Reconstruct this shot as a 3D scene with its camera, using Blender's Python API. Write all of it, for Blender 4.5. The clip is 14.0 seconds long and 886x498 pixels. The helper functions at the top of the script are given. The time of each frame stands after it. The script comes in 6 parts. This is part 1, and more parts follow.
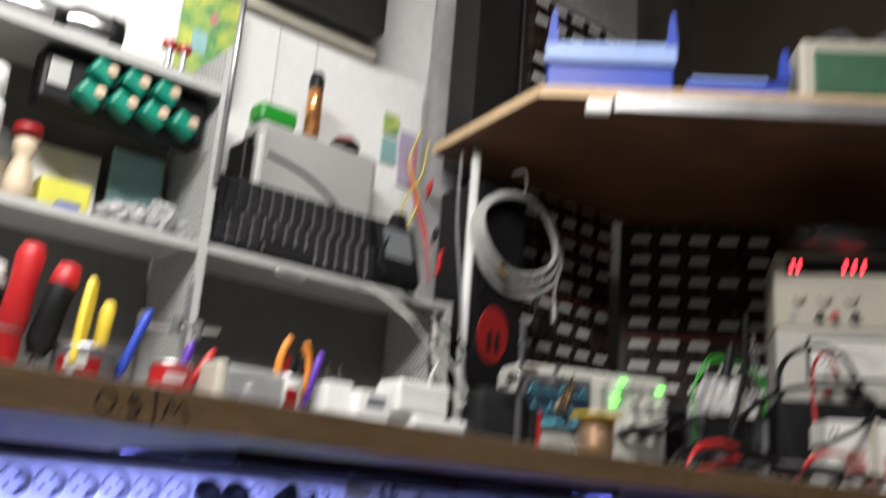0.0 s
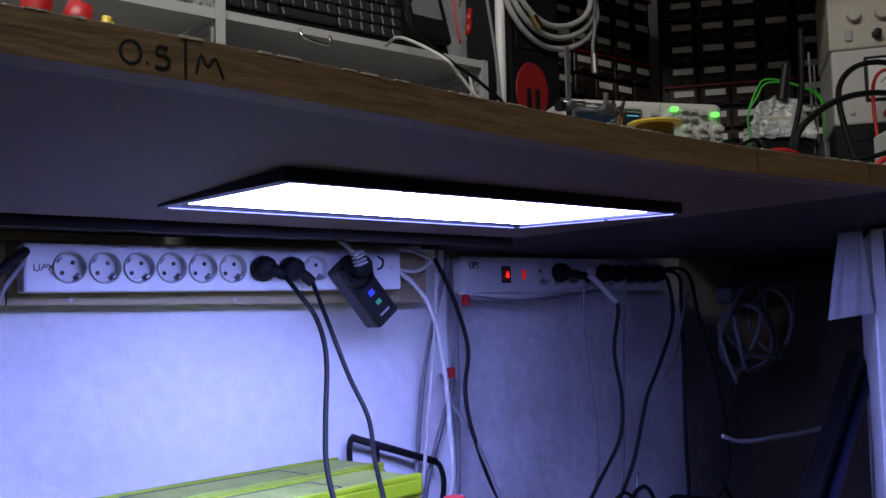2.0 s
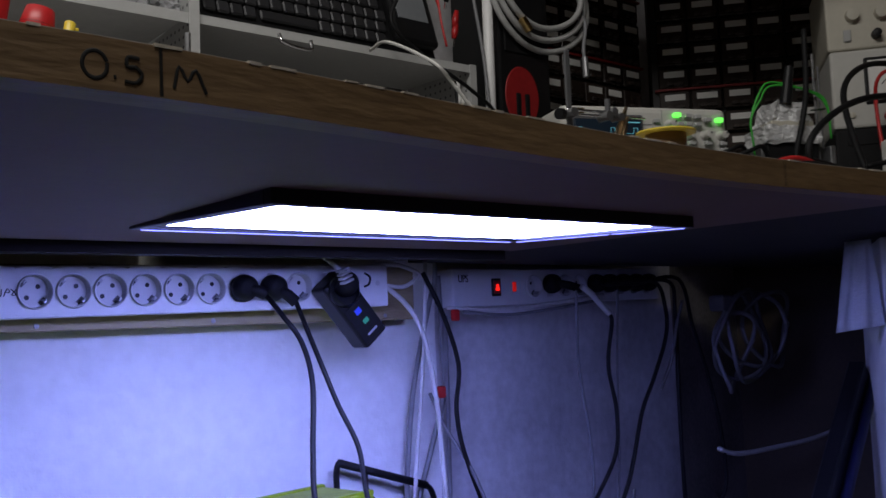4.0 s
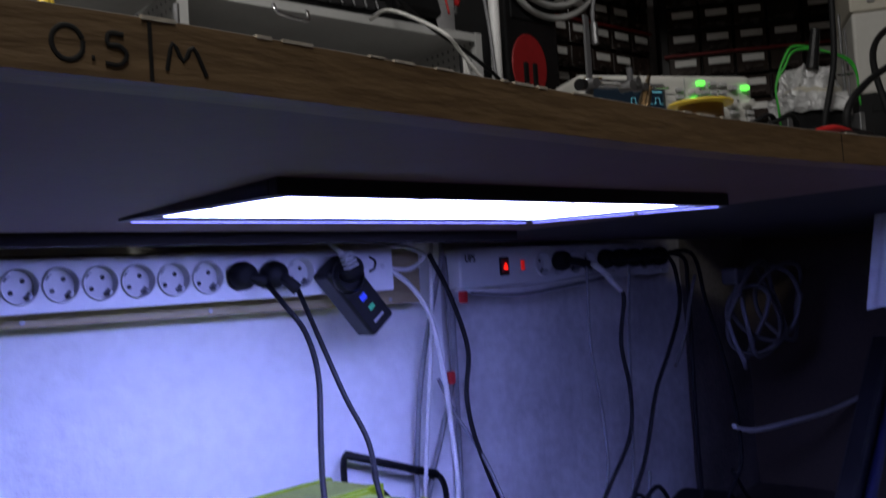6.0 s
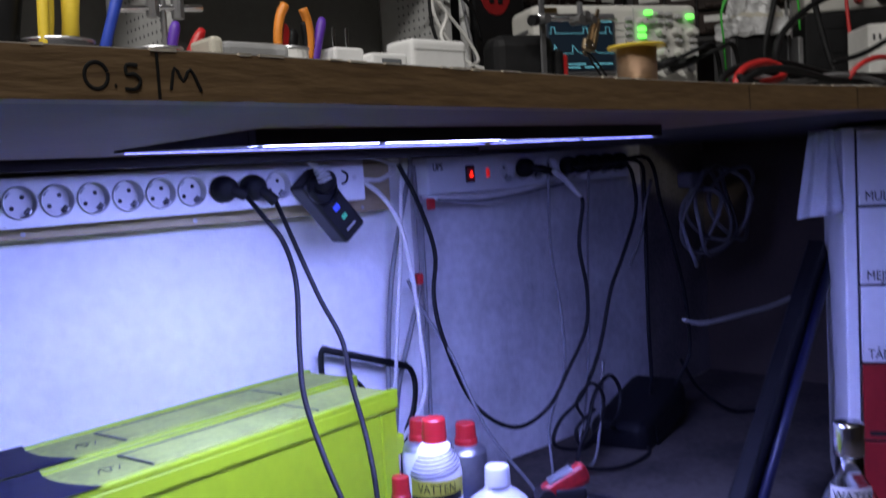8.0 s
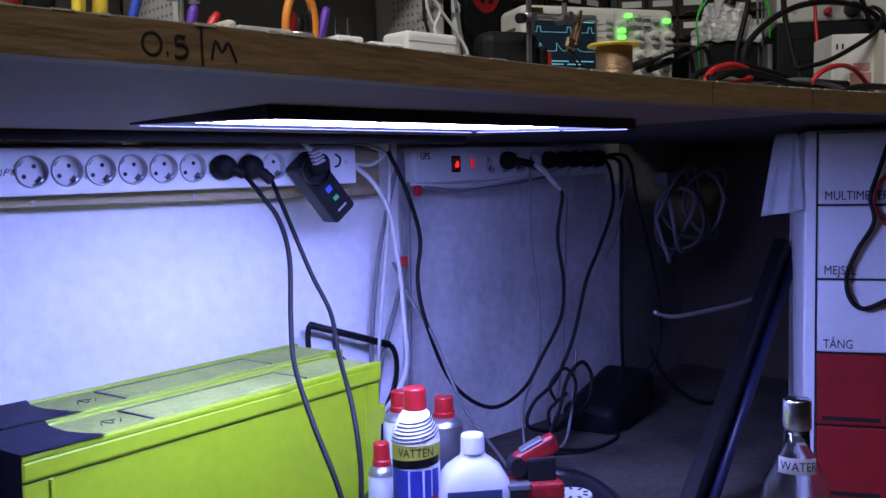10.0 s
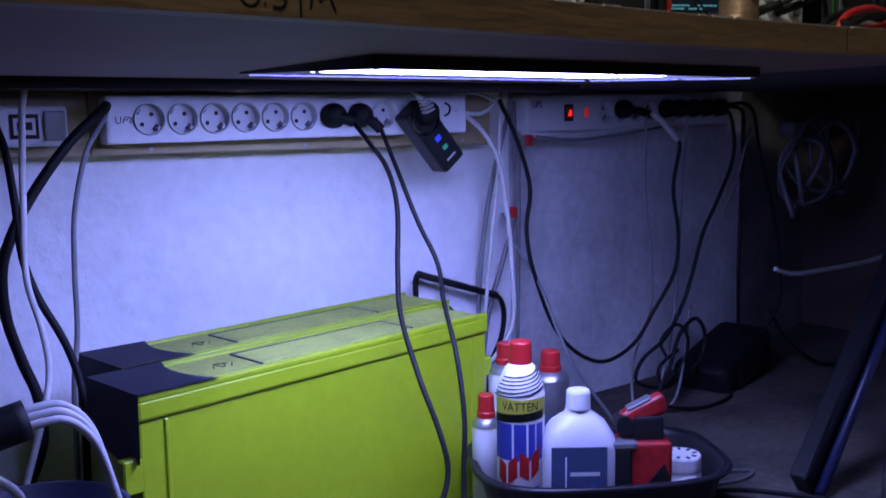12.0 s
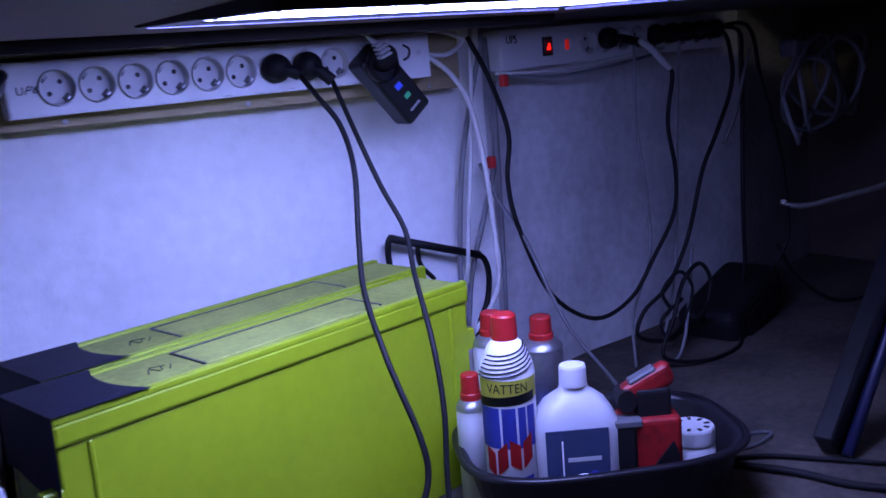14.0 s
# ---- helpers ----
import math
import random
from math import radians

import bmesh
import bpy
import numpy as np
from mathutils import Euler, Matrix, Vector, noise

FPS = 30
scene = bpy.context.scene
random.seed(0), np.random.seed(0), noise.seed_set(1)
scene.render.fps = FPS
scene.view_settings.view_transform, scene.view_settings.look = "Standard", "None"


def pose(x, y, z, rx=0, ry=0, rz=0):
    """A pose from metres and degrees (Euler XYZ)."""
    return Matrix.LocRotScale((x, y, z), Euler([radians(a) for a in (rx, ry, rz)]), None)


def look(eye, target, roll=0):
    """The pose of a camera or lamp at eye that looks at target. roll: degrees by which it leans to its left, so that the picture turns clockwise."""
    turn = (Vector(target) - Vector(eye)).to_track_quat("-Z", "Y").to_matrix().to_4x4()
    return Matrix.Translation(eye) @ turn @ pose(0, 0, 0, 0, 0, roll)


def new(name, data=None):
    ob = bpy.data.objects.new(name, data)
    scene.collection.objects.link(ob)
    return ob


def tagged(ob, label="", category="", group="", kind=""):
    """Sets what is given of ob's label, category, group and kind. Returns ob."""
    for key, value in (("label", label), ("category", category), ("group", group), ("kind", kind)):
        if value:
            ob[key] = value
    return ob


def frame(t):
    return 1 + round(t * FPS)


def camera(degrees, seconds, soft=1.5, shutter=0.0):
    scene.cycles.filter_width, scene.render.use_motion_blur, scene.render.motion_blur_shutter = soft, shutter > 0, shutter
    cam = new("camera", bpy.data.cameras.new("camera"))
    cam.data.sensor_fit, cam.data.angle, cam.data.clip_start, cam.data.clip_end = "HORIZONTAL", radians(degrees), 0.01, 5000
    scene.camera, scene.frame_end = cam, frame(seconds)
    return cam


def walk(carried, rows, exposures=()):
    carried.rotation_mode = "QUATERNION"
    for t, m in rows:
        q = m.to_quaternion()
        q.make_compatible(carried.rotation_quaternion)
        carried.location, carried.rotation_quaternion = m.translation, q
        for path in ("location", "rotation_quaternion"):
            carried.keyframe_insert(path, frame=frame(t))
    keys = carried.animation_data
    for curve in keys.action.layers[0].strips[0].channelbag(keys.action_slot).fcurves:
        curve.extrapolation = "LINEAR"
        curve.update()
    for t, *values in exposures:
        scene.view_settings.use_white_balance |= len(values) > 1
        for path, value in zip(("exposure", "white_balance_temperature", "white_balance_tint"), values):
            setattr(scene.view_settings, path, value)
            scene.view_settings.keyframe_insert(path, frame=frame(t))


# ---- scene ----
cam = camera(50.6, 14.0, shutter=0.9)
PATH = [
    (0, (-0.21, -0.535, 0.66), (1.014, 0.959, 1.179), 4.6),
    (0.5, (-0.197, -0.501, 0.61), (0.978, 1.09, 0.906), 1.2),
    (1, (-0.187, -0.484, 0.579), (0.986, 1.125, 0.77), -0.2),
    (1.5, (-0.178, -0.481, 0.568), (1.015, 1.116, 0.728), -0.9),
    (2, (-0.174, -0.474, 0.562), (1.042, 1.106, 0.717), -1.3),
    (2.5, (-0.169, -0.471, 0.562), (1.043, 1.112, 0.714), -1.8),
    (3, (-0.165, -0.47, 0.565), (1.056, 1.107, 0.722), -1.9),
    (3.5, (-0.163, -0.468, 0.568), (1.068, 1.1, 0.738), -1.6),
    (3.7, (-0.156, -0.443, 0.576), (1.092, 1.111, 0.743), -1.8),
    (5.8, (-0.13, -0.335, 0.606), (1.132, 1.212, 0.734), -3.6),
    (6, (-0.12, -0.333, 0.609), (1.153, 1.207, 0.702), -3.4),
    (6.5, (-0.12, -0.352, 0.624), (1.166, 1.179, 0.654), -3.6),
    (7, (-0.143, -0.39, 0.632), (1.122, 1.159, 0.624), -3.1),
    (7.5, (-0.152, -0.398, 0.636), (1.134, 1.133, 0.578), -2.7),
    (8, (-0.174, -0.43, 0.646), (1.12, 1.088, 0.493), -3.3),
    (8.2, (-0.183, -0.443, 0.648), (1.112, 1.07, 0.466), -3.5),
    (10.3, (-0.235, -0.492, 0.626), (1.087, 1.002, 0.472), -0.9),
    (10.5, (-0.232, -0.494, 0.636), (1.077, 1.008, 0.458), -0.7),
    (11, (-0.23, -0.483, 0.632), (1.021, 1.065, 0.435), -0.8),
    (11.5, (-0.232, -0.479, 0.631), (0.936, 1.129, 0.407), -0.4),
    (12, (-0.216, -0.477, 0.632), (0.911, 1.154, 0.367), -0.9),
    (12.5, (-0.188, -0.457, 0.64), (0.911, 1.183, 0.316), -2.0),
    (13, (-0.156, -0.416, 0.64), (0.939, 1.221, 0.293), -1.7),
    (13.5, (-0.142, -0.391, 0.647), (0.983, 1.218, 0.268), -1.8),
    (14, (-0.089, -0.364, 0.637), (1.023, 1.252, 0.247), -4.7),
]
EXPOSURES = [(0, 1.44), (0.5, 1.62), (1.0, 1.12), (1.5, 0.52), (2.0, 0.15), (3.0, -0.14), (6.0, -0.14), (7.5, 0.38), (10.5, 0.46), (12.0, -0.10), (13.0, -0.32), (14.0, -0.26)]
walk(cam, [(t, look(eye, target, roll)) for t, eye, target, roll in PATH], EXPOSURES)


# ---------------------------------------------------------------- world and light
world = bpy.data.worlds.new("world")
scene.world = world
world.use_nodes = True
world.node_tree.nodes["Background"].inputs[0].default_value = (0.02, 0.02, 0.025, 1)
world.node_tree.nodes["Background"].inputs[1].default_value = 0.15


def area(name, m, sx, sy, watts, col):
    d = bpy.data.lights.new(name, "AREA")
    d.shape, d.size, d.size_y, d.energy, d.color = "RECTANGLE", sx, sy, watts, col
    ob = new(name, d)
    ob.matrix_world = m
    return ob


# added fill above the bench, placed to reach the cabinet fronts
BENCH_FILL = area("bench_fill_light", look((-0.25, -0.12, 1.76), (0.15, 0.35, 0.9)), 0.9, 0.10, 13.5, (1.0, 0.97, 0.94))
# unseen room light for the drawers and bench edge, its place assumed
ROOM_FILL = area("room_fill_light", look((-0.2, -1.1, 2.36), (0.3, 0.0, 0.7)), 0.9, 0.35, 2.0, (1.0, 0.95, 0.90))

# ---------------------------------------------------------------- materials


def mat(name, col, rough=0.5, metal=0.0, col2=None, scale=8.0, fine=90.0, var=0.25, bump=0.1, bump_scale=120.0, spec=0.5, rand=0.0, stretch=None, alpha=None, trans=0.0, ior=1.45):
    m = bpy.data.materials.new(name)
    m.use_nodes = True
    nt = m.node_tree
    b = nt.nodes["Principled BSDF"]
    b.inputs["Roughness"].default_value = rough
    b.inputs["Metallic"].default_value = metal
    b.inputs["Specular IOR Level"].default_value = spec
    b.inputs["Transmission Weight"].default_value = trans
    b.inputs["IOR"].default_value = ior
    tc = nt.nodes.new("ShaderNodeTexCoord")
    src = tc.outputs["Object"]
    if stretch:
        mp = nt.nodes.new("ShaderNodeMapping")
        mp.inputs["Scale"].default_value = stretch
        nt.links.new(src, mp.inputs[0])
        src = mp.outputs[0]
    n1 = nt.nodes.new("ShaderNodeTexNoise")
    n1.inputs["Scale"].default_value, n1.inputs["Detail"].default_value = scale, 6
    n2 = nt.nodes.new("ShaderNodeTexNoise")
    n2.inputs["Scale"].default_value, n2.inputs["Detail"].default_value = fine, 4
    for n in (n1, n2):
        nt.links.new(src, n.inputs["Vector"])
    add = nt.nodes.new("ShaderNodeMath")
    add.operation = "MULTIPLY_ADD"
    add.inputs[1].default_value = 0.35
    nt.links.new(n2.outputs["Fac"], add.inputs[0])
    sc = nt.nodes.new("ShaderNodeMath")
    sc.operation = "MULTIPLY"
    sc.inputs[1].default_value = 0.65
    nt.links.new(n1.outputs["Fac"], sc.inputs[0])
    nt.links.new(sc.outputs[0], add.inputs[2])
    ramp = nt.nodes.new("ShaderNodeValToRGB")
    c2 = col2 or tuple(max(0.0, c * (1 - var)) for c in col)
    ramp.color_ramp.elements[0].position, ramp.color_ramp.elements[1].position = 0.36, 0.62
    ramp.color_ramp.elements[0].color, ramp.color_ramp.elements[1].color = (*c2, 1), (*col, 1)
    nt.links.new(add.outputs[0], ramp.inputs[0])
    out = ramp.outputs[0]
    if rand:
        oi = nt.nodes.new("ShaderNodeObjectInfo")
        hsv = nt.nodes.new("ShaderNodeHueSaturation")
        mr = nt.nodes.new("ShaderNodeMapRange")
        mr.inputs["To Min"].default_value, mr.inputs["To Max"].default_value = 1 - rand, 1 + rand
        nt.links.new(oi.outputs["Random"], mr.inputs["Value"])
        nt.links.new(mr.outputs[0], hsv.inputs["Value"])
        nt.links.new(out, hsv.inputs["Color"])
        out = hsv.outputs[0]
    nt.links.new(out, b.inputs["Base Color"])
    rr = nt.nodes.new("ShaderNodeMapRange")
    rr.inputs["To Min"].default_value, rr.inputs["To Max"].default_value = max(0.02, rough - 0.1), min(1, rough + 0.12)
    nt.links.new(n1.outputs["Fac"], rr.inputs["Value"])
    nt.links.new(rr.outputs[0], b.inputs["Roughness"])
    if bump:
        n3 = nt.nodes.new("ShaderNodeTexNoise")
        n3.inputs["Scale"].default_value, n3.inputs["Detail"].default_value = bump_scale, 5
        nt.links.new(src, n3.inputs["Vector"])
        bp = nt.nodes.new("ShaderNodeBump")
        bp.inputs["Strength"].default_value, bp.inputs["Distance"].default_value = bump, 0.004
        nt.links.new(n3.outputs["Fac"], bp.inputs["Height"])
        nt.links.new(bp.outputs[0], b.inputs["Normal"])
    return m


def glow(name, col, strength):
    m = bpy.data.materials.new(name)
    m.use_nodes = True
    b = m.node_tree.nodes["Principled BSDF"]
    b.inputs["Base Color"].default_value = (*[c * 0.5 for c in col], 1)
    b.inputs["Emission Color"].default_value = (*col, 1)
    b.inputs["Emission Strength"].default_value = strength
    return m


M_PLASTER = mat("white_plaster", (0.86, 0.86, 0.85), 0.7, col2=(0.72, 0.71, 0.70), scale=3.5, fine=40, bump=1.0, bump_scale=26)
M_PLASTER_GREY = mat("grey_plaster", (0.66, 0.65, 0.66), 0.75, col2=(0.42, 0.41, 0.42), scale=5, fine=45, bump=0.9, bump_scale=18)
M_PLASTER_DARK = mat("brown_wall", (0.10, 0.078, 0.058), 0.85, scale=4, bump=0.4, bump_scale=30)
M_FLOOR = mat("concrete_floor", (0.105, 0.088, 0.070), 0.9, col2=(0.034, 0.029, 0.025), scale=7, fine=70, bump=0.6, bump_scale=60)
M_CEIL = mat("ceiling_paint", (0.6, 0.58, 0.55), 0.9, scale=3, bump=0.2)
M_EDGE = mat("bench_edge_wood", (0.26, 0.165, 0.080), 0.6, col2=(0.165, 0.100, 0.047), scale=16, fine=150, bump=0.2, bump_scale=90, stretch=(0.30, 1, 1.7))
M_BENCHTOP = mat("grey_laminate", (0.42, 0.41, 0.40), 0.6, scale=10, bump=0.05)
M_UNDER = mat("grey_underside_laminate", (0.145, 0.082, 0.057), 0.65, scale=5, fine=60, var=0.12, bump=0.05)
M_NEARBLACK = mat("near_black_board", (0.02, 0.017, 0.014), 0.9, scale=10, bump=0.2)
M_CHIP = mat("torn_laminate", (0.62, 0.56, 0.46), 0.85, scale=80, bump=0.3)
M_INK = mat("black_marker", (0.012, 0.011, 0.010), 0.6, scale=60, var=0.5, bump=0)
M_BATTEN = mat("yellow_batten", (0.40, 0.33, 0.19), 0.7, col2=(0.27, 0.21, 0.12), scale=9, bump=0.3, stretch=(0.4, 1, 2))
M_BATTEN_GREY = mat("grey_batten", (0.24, 0.24, 0.23), 0.7, scale=9, bump=0.3, stretch=(0.4, 1, 2))
M_WPLASTIC = mat("white_plastic", (0.74, 0.74, 0.73), 0.4, scale=9, var=0.08, bump=0.03)
M_WPLASTIC_D = mat("white_socket_plastic", (0.60, 0.60, 0.59), 0.35, scale=15, var=0.10, bump=0)
M_BPLASTIC = mat("black_plastic", (0.010, 0.010, 0.011), 0.42, spec=0.28, scale=20, var=0.4, bump=0.05)
M_BRUBBER = mat("black_rubber", (0.009, 0.009, 0.010), 0.6, spec=0.25, scale=40, var=0.4, bump=0.08)
M_GREYCABLE = mat("grey_cable", (0.20, 0.20, 0.21), 0.45, scale=30, bump=0)
M_WCABLE = mat("white_cable", (0.62, 0.61, 0.58), 0.42, scale=25, var=0.15, bump=0)
# white cable darkened to carry the shade of the far corner
M_SHADECABLE = mat("shaded_white_cable", (0.13, 0.127, 0.122), 0.6, scale=25, bump=0)
M_CHROME = mat("chrome", (0.75, 0.75, 0.76), 0.18, 1.0, scale=20, var=0.1, bump=0)
M_STEEL = mat("grey_steel", (0.42, 0.42, 0.43), 0.4, 0.9, scale=14, bump=0.05)
M_FRAME = mat("anodised_black_frame", (0.03, 0.03, 0.034), 0.4, 0.5, scale=20, bump=0)
M_SHELF = mat("grey_painted_shelf", (0.42, 0.42, 0.41), 0.55, scale=6, var=0.15, bump=0.04)
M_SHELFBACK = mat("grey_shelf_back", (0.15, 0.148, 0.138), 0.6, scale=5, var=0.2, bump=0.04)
M_WHITEBOARD = mat("white_panel", (0.84, 0.84, 0.83), 0.6, scale=4, var=0.12, bump=0.03)
M_LIME = mat("lime_powder_coat", (0.33, 0.46, 0.012), 0.42, col2=(0.27, 0.38, 0.01), scale=5, fine=60, bump=0.05)
M_LIMEDUST = mat("dusty_lime", (0.37, 0.43, 0.085), 0.75, col2=(0.22, 0.26, 0.05), scale=16, fine=120, bump=0.1)
M_NAVY = mat("navy_plastic", (0.022, 0.024, 0.05), 0.5, scale=14, var=0.3, bump=0.08)
M_RED = mat("red_plastic", (0.45, 0.016, 0.018), 0.38, scale=15, var=0.2, bump=0.03)
M_TOOLRED = mat("worn_red_casing", (0.30, 0.010, 0.012), 0.42, col2=(0.16, 0.006, 0.008), scale=22, bump=0.05)
M_DARKRED = mat("dark_red_paint", (0.30, 0.014, 0.016), 0.45, scale=7, var=0.3, bump=0.04)
M_CREAM = mat("cream_enamel", (0.50, 0.47, 0.39), 0.5, scale=9, var=0.12, bump=0.04)
M_CABWHITE = mat("white_cabinet_paint", (0.68, 0.67, 0.66), 0.55, scale=5, var=0.1, bump=0.04)
M_CLOTH = mat("white_cloth", (0.70, 0.70, 0.72), 0.9, scale=12, var=0.12, bump=0.3, bump_scale=300)
M_BLUE = mat("blue_plastic", (0.03, 0.07, 0.46), 0.4, scale=10, var=0.3, bump=0.03)
M_BLUELIGHT = mat("pale_blue_plastic", (0.30, 0.42, 0.75), 0.4, scale=10, var=0.2, bump=0.03)
M_BLUEDARK = mat("blue_frame_paint", (0.010, 0.012, 0.045), 0.45, scale=12, var=0.4, bump=0.05)
M_TUB = mat("black_tub_plastic", (0.011, 0.010, 0.013), 0.32, spec=0.35, scale=10, var=0.4, bump=0.06)
M_LABELBLUE = mat("blue_label", (0.05, 0.07, 0.42), 0.4, scale=20, var=0.15, bump=0)
M_LABELNAVY = mat("navy_label", (0.03, 0.045, 0.10), 0.4, scale=20, var=0.3, bump=0)
M_LABELYEL = mat("yellow_label", (0.62, 0.60, 0.08), 0.5, scale=20, var=0.15, bump=0)
M_PAPER = mat("white_paper", (0.74, 0.73, 0.70), 0.8, scale=25, var=0.1, bump=0.02)
M_YELLOW = mat("yellow_plastic", (0.72, 0.53, 0.05), 0.4, scale=15, var=0.15, bump=0.02)
M_ORANGE = mat("orange_grip", (0.72, 0.24, 0.03), 0.45, scale=20, var=0.2, bump=0.05)
M_PURPLE = mat("purple_grip", (0.10, 0.03, 0.35), 0.45, scale=20, var=0.2, bump=0.05)
M_GREEN = mat("green_plastic", (0.02, 0.30, 0.03), 0.4, scale=12, var=0.2, bump=0.02)
M_TEAL = mat("teal_plastic", (0.0, 0.20, 0.13), 0.4, scale=12, var=0.2, bump=0.02)
M_TEALLIGHT = mat("pale_teal_paper", (0.30, 0.52, 0.52), 0.6, scale=10, bump=0)
M_COPPER = mat("copper_wire", (0.34, 0.22, 0.14), 0.32, 0.7, scale=6, fine=300, bump=0.5, bump_scale=400, stretch=(0.05, 0.05, 3))
M_COPPERLIGHT = mat("copper_tube", (0.85, 0.38, 0.14), 0.25, 0.8, scale=10, bump=0)
M_BROWNWOOD = mat("brown_shelf_board", (0.145, 0.062, 0.027), 0.6, col2=(0.08, 0.034, 0.016), scale=9, bump=0.12, stretch=(1, 1, 1))
M_PALEWOOD = mat("pale_board_edge", (0.62, 0.44, 0.26), 0.6, scale=14, var=0.2, bump=0.1)
M_DRAWER = mat("smoked_drawer", (0.035, 0.024, 0.020), 0.25, scale=18, var=0.4, bump=0.02, rand=0.35)
M_DRAWERCASE = mat("black_cabinet_case", (0.018, 0.016, 0.016), 0.5, scale=14, var=0.3, bump=0.04)
M_DRED = mat("red_divider", (0.22, 0.012, 0.012), 0.5, scale=14, var=0.3, bump=0)
M_FOIL = mat("crumpled_foil", (0.80, 0.80, 0.80), 0.42, 0.35, scale=60, var=0.35, bump=0.6, bump_scale=420)
M_PCB = mat("green_circuit_board", (0.015, 0.07, 0.03), 0.4, scale=60, var=0.5, bump=0.1)
M_GREENWIRE = mat("green_wire", (0.05, 0.45, 0.05), 0.4, scale=30, bump=0)
M_REDWIRE = mat("red_wire", (0.60, 0.03, 0.03), 0.4, scale=30, bump=0)
M_YELLOWWIRE = mat("yellow_wire", (0.65, 0.55, 0.12), 0.4, scale=30, bump=0)
M_GLASS = mat("clear_glass", (0.95, 0.97, 0.97), 0.03, scale=5, var=0.02, bump=0, trans=1.0)
M_CLEARPLASTIC = mat("clear_plastic", (0.92, 0.93, 0.94), 0.3, scale=9, var=0.1, bump=0.05, trans=0.85, ior=1.3)
M_BRASS = mat("brass", (0.55, 0.38, 0.16), 0.3, 1.0, scale=30, bump=0)
M_CLIP = mat("dull_brass_clip", (0.30, 0.23, 0.15), 0.35, 0.9, scale=30, bump=0)
M_DULLWHITE = mat("dull_white_cable", (0.42, 0.42, 0.41), 0.5, scale=25, var=0.2, bump=0)
M_SCREEN = mat("dark_screen", (0.010, 0.035, 0.055), 0.15, scale=30, var=0.2, bump=0)
M_LCD = mat("grey_lcd", (0.16, 0.17, 0.18), 0.2, scale=30, var=0.1, bump=0)
M_KEY = mat("black_keycap", (0.022, 0.022, 0.024), 0.4, scale=40, var=0.2, bump=0.03, rand=0.25)
M_SCOPE = mat("pale_instrument_plastic", (0.52, 0.51, 0.47), 0.5, scale=9, var=0.1, bump=0.04)
M_GREYPLASTIC = mat("grey_plastic", (0.40, 0.40, 0.39), 0.5, scale=9, var=0.12, bump=0.04)
M_DGREY = mat("dark_grey_plastic", (0.09, 0.09, 0.095), 0.5, scale=14, var=0.2, bump=0.05)
M_POSTER = mat("poster_print", (0.55, 0.60, 0.12), 0.6, col2=(0.10, 0.30, 0.12), scale=30, fine=60, bump=0)
M_LILAC = mat("lilac_paper", (0.46, 0.40, 0.54), 0.7, scale=9, bump=0)
M_SKIN = mat("beige_ceramic", (0.62, 0.50, 0.36), 0.5, scale=30, bump=0)
M_BAG = mat("crinkled_clear_bag", (0.70, 0.70, 0.72), 0.2, scale=40, var=0.3, bump=1.0, bump_scale=120, trans=0.45)
M_PANEL = glow("led_panel_light", (0.285, 0.330, 1.0), 49.0)
M_RAILGLOW = glow("rail_glow", (0.20, 0.22, 1.0), 5.0)
M_NEON = glow("red_neon", (1.0, 0.012, 0.006), 2.5)
M_NEONDIM = glow("dim_red_lamp", (0.7, 0.015, 0.012), 0.4)
M_LEDRED = glow("red_led_digits", (1.0, 0.02, 0.03), 5.0)
M_LEDGREEN = glow("green_led_button", (0.15, 1.0, 0.10), 1.6)
M_LCDBLUE = glow("blue_lcd", (0.04, 0.08, 0.9), 0.5)
M_LCDGREEN = glow("green_lcd", (0.05, 0.45, 0.25), 0.35)
M_TRACE = glow("cyan_trace", (0.2, 0.65, 0.8), 0.35)
M_GREENDULL = mat("dull_green_enamel", (0.05, 0.135, 0.075), 0.5, scale=10, var=0.25, bump=0.03)
M_PINKPRINT = mat("faded_red_print", (0.62, 0.30, 0.27), 0.7, scale=40, var=0.4, bump=0)
M_SCREENGLOW = glow("lit_blue_screen", (0.004, 0.016, 0.034), 0.12)
# darker than the grey plaster: carries the corner's shade in its colour
M_CORNER = mat("shaded_corner_wall", (0.27, 0.25, 0.23), 0.85, col2=(0.12, 0.11, 0.10), scale=4, bump=0.6, bump_scale=24)
M_MILKY = mat("milky_plastic", (0.42, 0.42, 0.43), 0.42, scale=9, var=0.1, bump=0.03)

# ---------------------------------------------------------------- mesh helpers


def place(ob, parent):
    if parent is not None:
        ob.parent = parent
    return ob


def part(name, bm, material, parent=None, label="", smooth=False):
    me = bpy.data.meshes.new(name)
    bmesh.ops.recalc_face_normals(bm, faces=bm.faces[:])
    bm.to_mesh(me)
    bm.free()
    me.materials.append(material)
    if smooth:
        for p in me.polygons:
            p.use_smooth = True
    ob = place(new(name, me), parent)
    if label:
        tagged(ob, label)
    return ob


def thing(name, m, label, category, group="", kind=""):
    ob = new(name)
    ob.empty_display_size = 0.02
    ob.matrix_basis = m
    return tagged(ob, label, category, group, kind)


def solo(name, bm, material, label, category, group="", kind="", smooth=False):
    return tagged(part(name, bm, material, None, "", smooth), label, category, group, kind)


